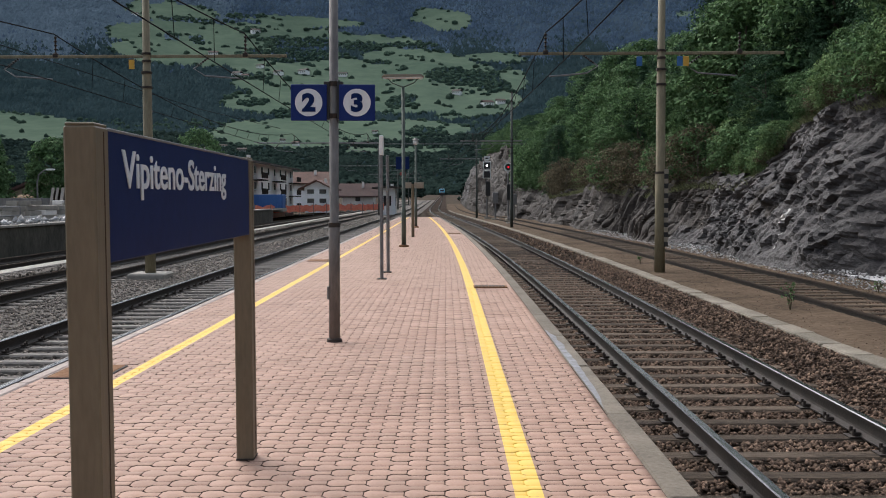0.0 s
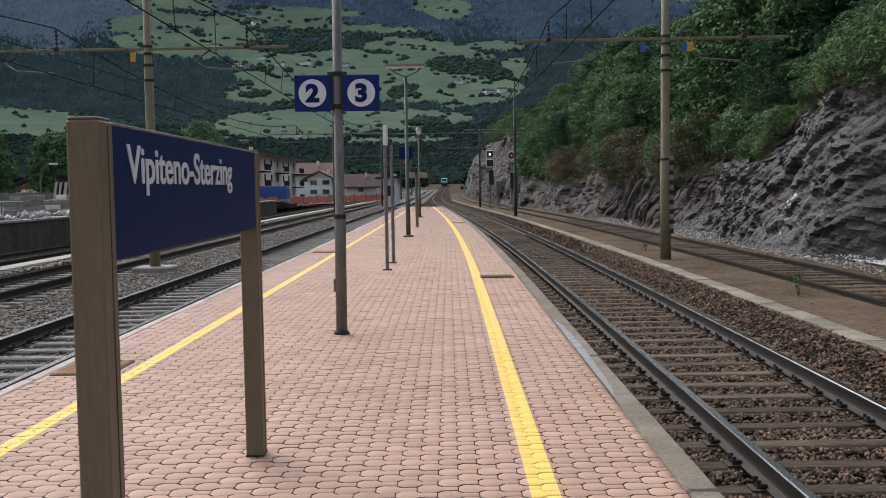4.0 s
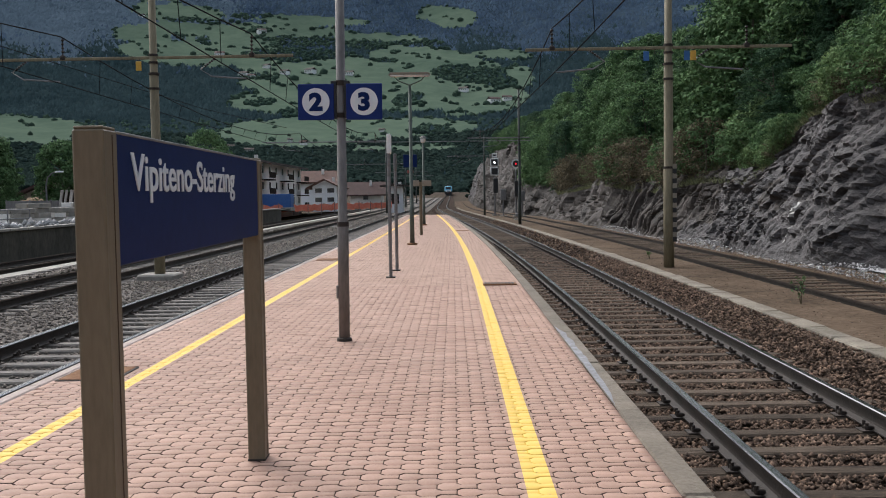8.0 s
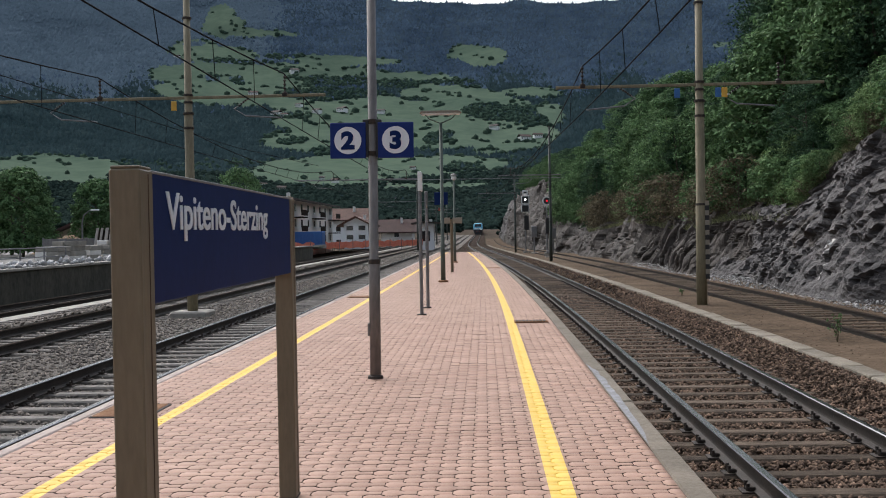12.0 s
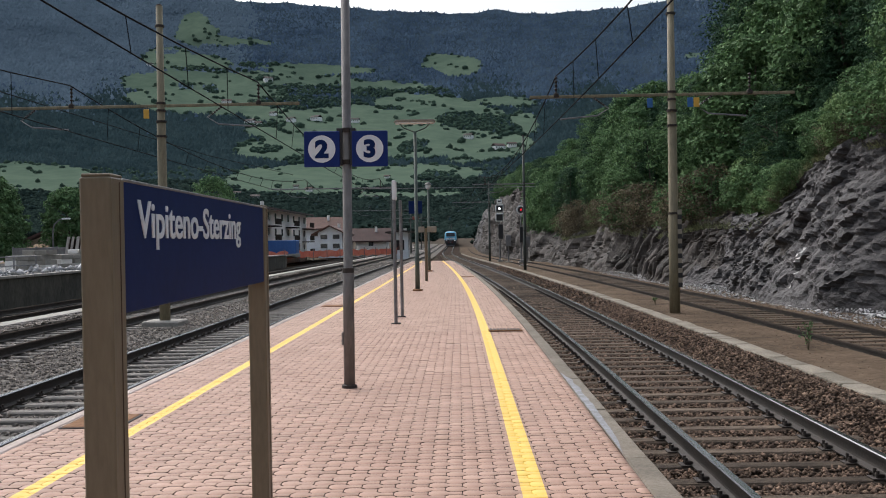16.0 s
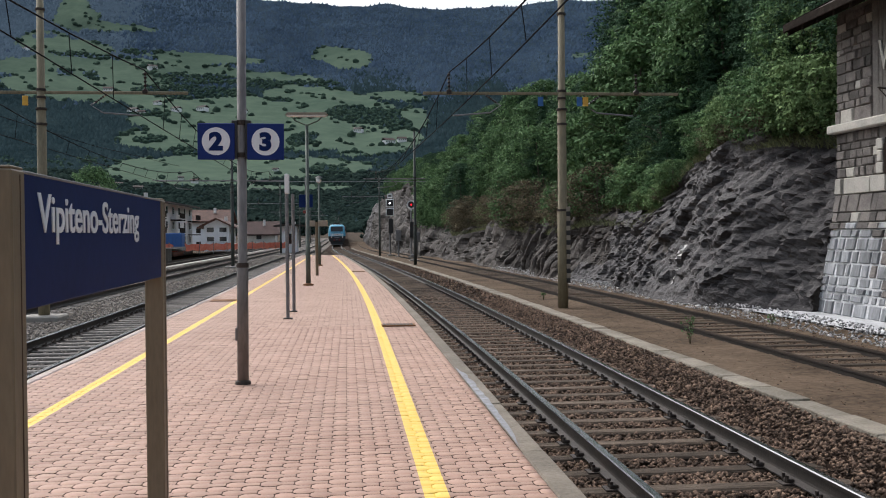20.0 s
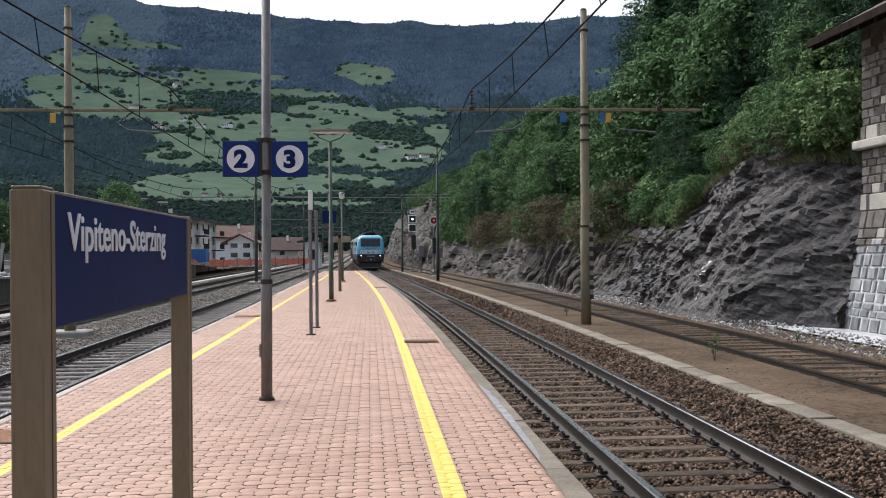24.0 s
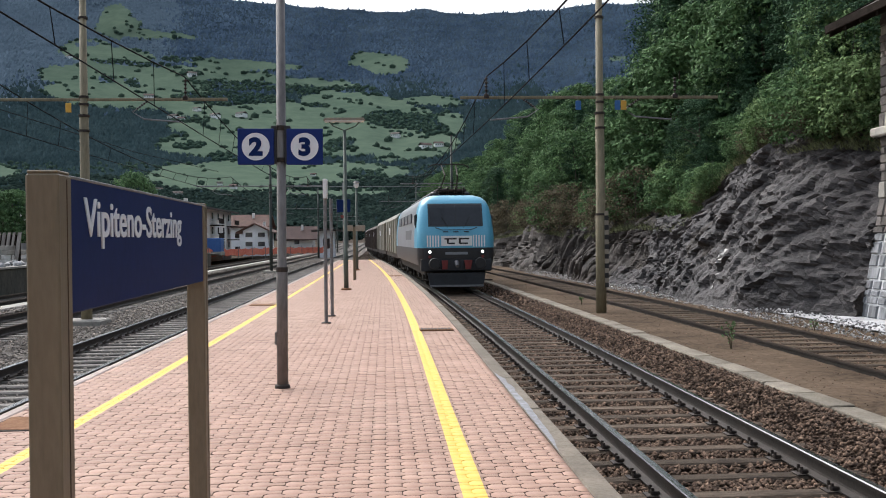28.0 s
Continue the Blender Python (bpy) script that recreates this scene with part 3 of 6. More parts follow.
def stones(name, label, material, areas, seed, beds=()):
    """Loose crushed stones: (x0, x1, y0, y1, number, size, follow, height function)."""
    rng = np.random.default_rng(seed)
    base = np.array([(1, 0, 0), (-1, 0, 0), (0, 1, 0), (0, -1, 0), (0, 0, 1), (0, 0, -1)], float)
    tri = np.array([(0, 2, 4), (2, 1, 4), (1, 3, 4), (3, 0, 4), (2, 0, 5), (1, 2, 5), (3, 1, 5), (0, 3, 5)])
    vs, fs, n = [], [], 0
    for x0, x1, y0, y1, count, size, follow, top in areas:
        u = rng.random(count)
        ys = y0 + (y1 - y0) * u ** 1.35
        xs = rng.uniform(x0, x1, count)
        for x, y in zip(xs, ys):
            if beds and any(abs(x - c) < 1.22 and abs((y - 2.0 + g / 2) % g - g / 2) < 0.085 for c, g in beds):
                continue
            s = size * rng.uniform(0.55, 1.35)
            p = base * rng.uniform(0.6, 1.2, (6, 3)) * s * np.array([1, 1, 0.75]) + rng.normal(0, 0.18 * s, (6, 3))
            a = rng.uniform(0, 6.28)
            c, d = math.cos(a), math.sin(a)
            p = p @ np.array([(c, d, 0), (-d, c, 0), (0, 0, 1)])
            vs.append(p + np.array([x + follow * shift(y), y, top(x, y) + climb(y)]))
            fs.append(tri + n)
            n += 6
    tagged(new(name, fast_mesh(name, np.concatenate(vs), np.concatenate(fs), material)), label, "ballast", kind="stuff")


def build_tracks():
    solid("ballast_bed", ribbon(1.2, 4.88, -0.635, -0.635, -8, 560, 1.0), M["ballast"], "brown stone ballast bed under the main track", "ballast", kind="structure")
    solid("ballast_shoulder", ribbon(4.1, 4.95, -0.64, -0.44, -8, 300, 1.0), M["ballast"], "raised brown ballast shoulder against the concrete strip", "ballast", kind="structure")
    solid("ballast_bed", ribbon(5.2, 10.3, -0.515, -0.505, -8, 230, 1.0), M["dust"], "brown earth bed of the siding", "ballast", kind="structure")
    solid("cess_path", ribbon(5.2, 6.88, -0.475, -0.475, -8, 120, 1.0), M["dust"], "trodden dusty brown earth between strip and siding", "ground", kind="structure")
    solid("ballast_bed", ribbon(-16.1, -3.5, -0.60, -0.61, -8, 330, 0.0), M["ballast_grey"], "grey stone ballast of the yard tracks", "ballast", kind="structure")
    build_track("main track with polished rails on worn sleepers", 2.93, -4, 560, 1.0, 150, M["sleeper"], M["steel"], 0.6, 0.008, 42)
    build_track("rusty siding with dark rails sunk in earth", 7.7, -4, 210, 1.0, 60, M["sleeper"], M["old_head"], 0.66, -0.068)
    build_track("platform track with polished rails on pale sleepers", -5.35, -4, 320, 0.0, 80, M["sleeper_grey"], M["steel"], 0.6, 0.01, 30)
    build_track("yard track with rusty rails on grey ballast", -9.7, 5, 300, 0.0, 60, M["sleeper_grey"], M["old_head"], 0.6, 0.02)
    build_track("outer yard track with dark rails beside the wall", -13.7, 10, 300, 0.0, 60, M["sleeper_grey"], M["old_head"], 0.6, 0.02)
    solid("cable_trough_cover", ribbon(-12.0, -11.45, -0.36, -0.36, 8, 140, 0.0), M["concrete"], "pale concrete walkway strip between yard tracks", "walkway", kind="structure")


def build_strip():
    """Concrete slabs of the narrow service strip beside the main track."""
    t = thing("service_strip", "row of worn concrete slabs beside the main track", "kerb strip", kind="structure")
    meshes = []
    for k in range(3):
        meshes.append(Shape().box(-0.155, 0.155, -0.489, 0.489, -0.22, 0.0, 0.010 + 0.006 * k).mesh("slab", M["strip"]))
    y = 4.5 - 12 * 0.985
    while y < 150:
        ob = part("slab", random.choice(meshes), None, t)
        turn = math.degrees(math.atan2(shift(y - 0.5) - shift(y + 0.5), 1.0))
        ob.matrix_basis = pose(5.05 + shift(y) + random.uniform(-0.010, 0.010), y, -0.37 + climb(y) + random.uniform(-0.010, 0.010), random.uniform(-0.7, 0.7), random.uniform(-2, 2), turn + random.uniform(-0.8, 0.8))
        y += 0.985


# ---- platform ----
PLAT_END = 80.0


def left_edge(y):
    return -3.62 + 0.12 * shift(y)


def right_edge(y):
    return 1.316 + shift(y)


def build_platform():
    p = thing("platform", "island platform paved with rose interlocking pavers", "platform", kind="structure")
    ys = [-6 + 2 * k for k in range(44)]
    bed = [[(left_edge(y) + 0.02, y, -0.62), (left_edge(y) + 0.02, y, -0.007), (right_edge(y) - 0.02, y, -0.007), (right_edge(y) - 0.02, y, -0.62)] for y in ys if y <= PLAT_END]
    part("platform_bed", Shape().grid(bed), M["joint"], p)
    kerbs = [Shape().box(-0.06, 0.06, -0.745, 0.745, -0.62, 0.0, 0.016).mesh("kerb_stone", M["kerb_rose"]), Shape().box(-0.085, 0.085, -0.994, 0.994, -0.62, 0.0, 0.014).mesh("kerb_stone", M["kerb"])]
    for side in (0, 1):
        y = -6.0
        while y < PLAT_END:
            x = right_edge(y) - 0.085 if side else left_edge(y) + 0.06
            nx = (right_edge(y + 1) - right_edge(y)) if side else (left_edge(y + 1) - left_edge(y))
            ob = part("kerb_stone", kerbs[side], None, p)
            ob.matrix_basis = pose(x, y, 0.004 + random.uniform(-0.004, 0.004), 0, 0, -math.degrees(math.atan(nx)) + random.uniform(-0.2, 0.2))
            y += 2.0 if side else 1.5
    rows = []
    for k in range(60):                                     # lime stain that has run along the kerb
        y = 7.1 + 0.075 * k
        a = 0.166 + 0.008 * noise.noise(Vector((y * 5, 1, 0)))
        b = a - (0.025 + 0.05 * abs(noise.noise(Vector((y * 1.7, 4, 0)))) + 0.04 * math.sin(math.pi * k / 59)) * min(1.0, k / 6, (59 - k) / 6)
        rows.append([(right_edge(y) - a, y, 0.0105), (right_edge(y) - b, y, 0.0105)])
    part("lime_stain", Shape().grid(rows), M["stain"], p, "pale bluish lime stain")
    end = Shape().box(left_edge(80), right_edge(80), PLAT_END + 0.1, PLAT_END + 0.35, -0.6, 0.0, 0.02)
    part("end_kerb", end, M["kerb"], p)
    return p


# outline of one paver: an octagon with a neck at its right side
PX, PY, GAP = 0.2133, 0.1, 0.0028
OCT = [(-0.064 + GAP, -0.034), (-0.034, -0.066 + GAP), (0.032, -0.066 + GAP), (0.062, -0.034 + GAP), (0.149 - GAP, -0.034 + GAP), (0.149 - GAP, 0.034 - GAP),
       (0.062, 0.034 - GAP), (0.032, 0.066 - GAP), (-0.034, 0.066 - GAP), (-0.064 + GAP, 0.034)]


def paver_arrays():
    n = len(OCT)
    inner = [(u * 0.988 + 0.0006, v * 0.982) for u, v in OCT]
    verts = [(u, v, -0.03) for u, v in OCT] + [(u, v, -0.0007) for u, v in OCT] + [(u, v, 0.0) for u, v in inner]
    quads = []
    for r in (0, 1):
        quads += [(r * n + i, r * n + (i + 1) % n, (r + 1) * n + (i + 1) % n, (r + 1) * n + i) for i in range(n)]
    top = [(20, 21, 28, 29), (21, 22, 27, 28), (22, 23, 26, 27), (23, 24, 25, 26)]
    return np.array(verts, float), np.array(quads + top)


def build_pavers(p):
    verts, quads = paver_arrays()
    walls = np.array([1] * 10 + [0] * (len(quads) - 10))
    one = fast_mesh("paver", verts, quads, [M["paver"], M["joint"]], walls)
    rng = np.random.default_rng(5)
    spots, y, row = [], 1.2 - 72 * PY, 0
    while y < PLAT_END - 0.05:
        b = right_edge(y) - 0.18
        x = -3.62 + 0.12 * shift(y) + 0.16 - PX + (PX / 2 if row % 2 else 0)
        while x < b + 0.05:
            if x + 0.145 > left_edge(y) + 0.14:
                spots.append((x, y))
            x += PX
        y += PY
        row += 1
    near = [s for s in spots if 4.75 < s[1] < 6.35 and -1.75 < s[0] < 0.9][:300]
    chosen = set(near)
    for x, y in near:
        ob = part("paver", one, None, p)
        ob.matrix_basis = pose(x, y, rng.normal(0, 0.0006), rng.normal(0, 0.16), rng.normal(0, 0.16), rng.normal(0, 0.6))
    tops = quads[-4:] - 10
    for name, lo, hi, faces in (("paver_field", -8, 17, quads), ("far_paver_field", 17, 90, tops)):
        rest = np.array([s for s in spots if s not in chosen and lo <= s[1] < hi])
        n = len(rest)
        tilt = rng.normal(0, 0.0028, (n, 2))
        z = rng.normal(0, 0.0008, n)
        vs = np.repeat(verts[None], n, 0)
        vs[:, :, 2] += z[:, None] + vs[:, :, 0] * tilt[:, :1] + vs[:, :, 1] * tilt[:, 1:]
        vs[:, :, 0] += rest[:, :1]
        vs[:, :, 1] += rest[:, 1:]
        lim = np.array([(left_edge(q) + 0.128, right_edge(q) - 0.176) for q in rest[:, 1]])
        vs[:, :, 0] = np.clip(vs[:, :, 0], lim[:, :1], lim[:, 1:])
        fs = faces[None] + (np.arange(n) * len(verts))[:, None, None]
        tagged(part(name, fast_mesh(name, vs.reshape(-1, 3), fs.reshape(-1, 4), [M["paver_rest"], M["joint"]], np.tile(walls if len(faces) > 4 else np.zeros(4, int), n)), None, p), kind="stuff")


# ---- rock cutting and hillside ----
def rock_height(y):
    h = 2.95 + 2.2 * (1 - step(33.5, 37.8, y)) - 0.5 * (1 - step(23.5, 27, y))
    h += 0.3 * math.sin(y * 0.21) * step(38, 44, y) * (1 - step(100, 120, y))
    return h + 5.6 * step(98, 128, y)


def rock_base(y):
    return 9.95 + shift(y) + 1.35 * (1 - step(23.8, 27.5, y)) + 0.35 * math.sin(y * 0.37) - 1.1 * step(95, 125, y)


def rock_point(y, v):
    """The face of the cutting: y along the line, v from its foot to its brow."""
    h = rock_height(y) + 0.45 * fbm(y * 0.45, 3.1, 0.0, 3)
    z = SOIL + climb(y) + h * v
    x = rock_base(y) + h * (0.42 - 0.2 * step(98, 120, y)) * v + 0.10 * h * v * v
    far = step(38, 47, y)                                       # upright pillars up the line, tilted beds below
    tip = radians(24 + 52 * far)
    w = 0.5 * fbm(y * 0.3, z * 0.5, 6.0, 3)
    a, b = -math.cos(tip) * (y - 43) + math.sin(tip) * z + w, math.sin(tip) * (y - 43) + math.cos(tip) * z + w
    out = 0.5 * fbm(y * 0.16, z * 0.35, x * 0.1, 3) + 0.13 * fbm(y * 1.1, z * (2.4 - 1.9 * far), 2.0, 5)
    for long_by, thick, lift in ((2.3, 1.15, 0.13), (0.95, 0.5, 0.125), (0.42, 0.24, 0.10)):
        q = Vector((a / (long_by * (1 + 3 * far)) + 0.3 * noise.noise(Vector((a, b, thick))), b / (thick * (1 + 2.2 * far)) + 0.25 * noise.noise(Vector((b, a, thick))), thick * 9))
        near, spots = noise.voronoi(q)
        lift *= 1 + 0.8 * far
        lean = Vector((noise.noise(spots[0] * 3.7), noise.noise(spots[0] * 4.9) - 0.35, 0))
        out += lift * (1.1 * noise.noise(spots[0] * 5.7) + 1.3 * (q - spots[0]).dot(lean))      # broken blocks, each a flat facet
        out -= 0.6 * lift * max(0.0, 1 - 8 * (near[1] - near[0]))
    fade = min(1.0, v * 6 + 0.15)
    return Vector((x - out * fade * (1.0 if y < 100 else 0.9), y, z + 0.12 * out * v))


def brow(y):
    """The smooth line where rock gives way to bank."""
    y = max(y, 23.5)
    h = rock_height(y)
    return Vector((rock_base(y) + 0.52 * h + 0.35, y, SOIL + climb(y) + h - 0.15))


def build_rock():
    ys = spaced(23.95, 60, 0.1, 0.0)[:-1] + spaced(60, 240, 0.25, 0.004)
    rows = [[rock_point(y, k / 60) for k in range(61)] for y in ys]
    first = rows[0]
    for k in range(1, 13):                                  # the broken end of the rock against the building
        across = [p.x + (13.4 - p.x) * k / 12 for p in first]
        rows.insert(0, [Vector((x, 23.85 + 0.3 * fbm(x * 1.3, p.z * 1.3, 4.0, 3) + 0.25 * noise.voronoi(Vector((x * 2.2, p.z * 2.2, 1.0)))[0][0], p.z)) for x, p in zip(across, first)])
    sh = Shape().grid(rows)
    for i in range(len(sh.f)):
        p = rows[i // 60][i % 60]
        edge = min((p.y - 42) / 6, (190 - p.y) / 6) + 0.8 * fbm(p.y * 0.3, p.z * 0.5, 5.0, 3)
        vein = math.hypot((p.y - 30) / 0.26 + 0.5 * noise.noise(p * 4), (p.z - 0.94) / 0.22) < 1 or math.hypot((p.y - 29.8 + 0.2 * (p.z - 0.3)) / 0.1, (p.z - 0.35) / 0.4) < 1
        sh.m[i] = 2 if vein else 1 if edge > 0 or i < 12 * 60 or (fbm(p.y * 0.35, p.z * 0.6, 3.0, 3) > 0.55 and p.z > 0.8) else 0
    solid("rock_cutting", sh, [M["rock"], M["rock_tan"], M["quartz"]], "dark grey layered schist rock face of the cutting", "rock face", kind="structure")
    rows = []
    for y in spaced(8, 240, 1.0, 0.012):
        edge = brow(y)
        row = []
        for k in range(26):
            d = k * 1.3
            z = edge.z + d * 0.62 + 0.9 * fbm(d * 0.12, y * 0.12, 9.0, 3) * min(1, d / 3)
            row.append((edge.x + d + (1.6 if y < 24 else 0), y, z - (0.6 if k == 0 else 0)))
        rows.append(row)
    solid("hillside", Shape().grid(rows), M["bank"], "steep grassy earth bank above the rock face", "hillside", kind="structure", smooth=True)


def bank_z(x, y):
    edge = brow(y)
    d = max(0.0, x - edge.x - (1.6 if y < 24 else 0))
    return edge.z + d * 0.62 + 0.9 * fbm(d * 0.12, y * 0.12, 9.0, 3) * min(1, d / 3)


def build_grass():
    """Long grass that hangs over the brow of the rock."""
    rng = np.random.default_rng(9)
    n = 42000
    ys = 24 + 66 * rng.random(n) ** 1.5
    ds = rng.uniform(-0.8, 2.6, n)
    vs = []
    for y, d in zip(ys, ds):
        e = brow(y)
        base = np.array([e.x + d, y, e.z + max(0, d) * 0.62 - 0.1 + min(0, d) * 0.5])
        h, a = rng.uniform(0.1, 0.28), rng.uniform(0, 6.283)
        w = np.array([math.cos(a), math.sin(a), 0]) * 0.013
        lean = np.array([rng.normal(-0.12, 0.12), rng.normal(0, 0.12), 0])
        vs += [base - w, base + w, base + lean + np.array([0, 0, h])]
    f = np.arange(3 * n).reshape(n, 3)
    tagged(new("brow_grass", fast_mesh("brow_grass", np.array(vs), f, M["grass_olive"])), "long grass hanging over the brow of the rock", "grass", kind="stuff")


# ---- valley slopes ----
def slope_range(el):
    """Distance at which the far slope shows at this height angle."""
    return 620 + 2700 * (max(0.0, el) / 13.2) ** 0.85


RIDGE = [(-40, 13.4), (-25, 13.73), (-20.7, 13.7), (-18.6, 14.1), (-15.5, 14.26), (-13.3, 13.88), (-12.0, 13.57), (-10, 13.58), (-6.9, 13.38), (-2.9, 13.14), (0.8, 12.97), (2.1, 13.14), (4.8, 12.84), (9.9, 12.94), (12, 13.18), (15, 13.05), (40, 12.5)]


def skyline(az):
    """Height angle of the mountain's crest."""
    for (a, e), (b, f) in zip(RIDGE, RIDGE[1:]):
        if a <= az <= b:
            return e + (f - e) * step(a, b, az) - 0.06 + 0.03 * math.sin(az * 3.1)
    return 13.0


# meadows on the slope: azimuth, height angle, half width, half height, tilt
MEADOWS = [(-14.7, 11.8, 1.0, 0.65, 0), (-12.5, 11.3, 2.0, 0.29, 5), (-16.3, 10.5, 1.5, 0.42, -10), (-15.1, 10.2, 2.3, 0.52, 0), (-14.9, 9.0, 3.4, 0.72, 0),
           (-14.0, 8.2, 4.2, 0.82, 0), (-8.2, 9.9, 2.9, 0.29, 3), (-9.4, 9.3, 3.6, 0.39, 5), (-3.7, 8.7, 2.6, 0.46, 8), (-1.2, 7.6, 3.3, 0.72, 12),
           (-3.7, 7.1, 3.9, 0.78, 5), (-7.9, 7.3, 3.9, 0.52, 0), (-8.2, 6.4, 3.6, 0.52, 0), (-2.5, 5.8, 5.2, 0.92, 0), (-8.8, 5.4, 3.6, 0.72, 0),
           (0.8, 5.9, 2.0, 1.31, 15), (-7.9, 3.7, 5.2, 0.82, -3), (-2.5, 3.9, 3.6, 0.59, 0)]
MEADOWS += [(-0.3, 10.1, 1.6, 0.49, 10), (3.2, 7.9, 1.6, 0.33, 8), (3.6, 6.7, 1.1, 0.59, 8), (2.7, 5.5, 1.3, 0.72, 0), (-23.5, 3.8, 3.4, 0.72, 2), (13.3, 10.1, 0.6, 0.16, 0), (-2.6, 2.72, 3.4, 0.22, 0), (-2.4, 3.65, 3.2, 0.22, 0), (-14.5, 12.5, 0.5, 0.35, 0)]
# groves and hedges that stand on them
GROVES = [(-11.3, 10.7, 1.8, 0.6, 0), (-8.3, 8.8, 2.5, 0.24, 4), (-8.8, 8.0, 2.8, 0.3, 2), (-4.7, 8.6, 1.1, 0.24, 8), (-2.1, 8.7, 1.3, 0.16, 4), (1.4, 6.8, 2.5, 0.5, 15),
          (-14.1, 9.8, 1.8, 0.13, 5), (-15.2, 8.9, 0.3, 0.2, 0), (-14.0, 8.7, 0.4, 0.25, 0), (-13.0, 8.1, 0.3, 0.14, 0), (-11.0, 5.4, 0.9, 0.22, -5), (-2.5, 5.5, 1.0, 0.3, -20),
          (-9.3, 4.8, 0.7, 0.22, 0), (-1.2, 3.7, 1.3, 0.22, 0), (-3.7, 7.7, 1.0, 0.13, 5), (-16.3, 10.7, 0.7, 0.11, -15), (-5.7, 5.9, 1.3, 0.13, 3), (-11.0, 6.7, 1.0, 0.13, 0)]


def nearest_patch(patches, az, el, grow):
    a, e, w, h, tilt = patches
    c, s = np.cos(tilt), np.sin(tilt)
    u, v = az - a, el - e
    return float(np.min(((c * u - s * v) / (grow * w)) ** 2 + ((s * u * 0.5 + c * v) / (grow * h)) ** 2))


def patch_table(rows):
    table = np.array(rows, float).T
    table[4] = np.radians(table[4])
    return table


MEADOW_TABLE, GROVE_TABLE = patch_table(MEADOWS), patch_table(GROVES)


def meadow_value(az, el):
    """Below one on a meadow, above one in the woods."""
    ax, ay = az + 0.45 * fbm(az * 0.5, el * 0.8, 2.0, 3), el + 0.14 * fbm(az * 0.5, el * 1.0, 8.0, 3)
    open_land = nearest_patch(MEADOW_TABLE, ax, ay, 1.08) + 0.16 * fbm(az * 1.3, el * 3.0, 4.0, 2)
    wood = nearest_patch(GROVE_TABLE, ax, ay, 1.0) + 0.3 * fbm(az * 2.0, el * 5.0, 6.0, 2)
    return max(open_land, 2.0 - wood)


def slope_point(az, el):
    r = slope_range(el) * (1 + 0.05 * fbm(az * 0.12, el * 0.2, 5.0, 3))
    a = radians(az)
    return (r * math.sin(a), r * math.cos(a), r * math.tan(radians(el)) + 1.55)


def west_haze(az, el):
    """The high western shoulder, where the most distance haze is painted into the colours."""
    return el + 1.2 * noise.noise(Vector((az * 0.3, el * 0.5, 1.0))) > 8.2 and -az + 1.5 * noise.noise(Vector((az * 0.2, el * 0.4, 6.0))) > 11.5


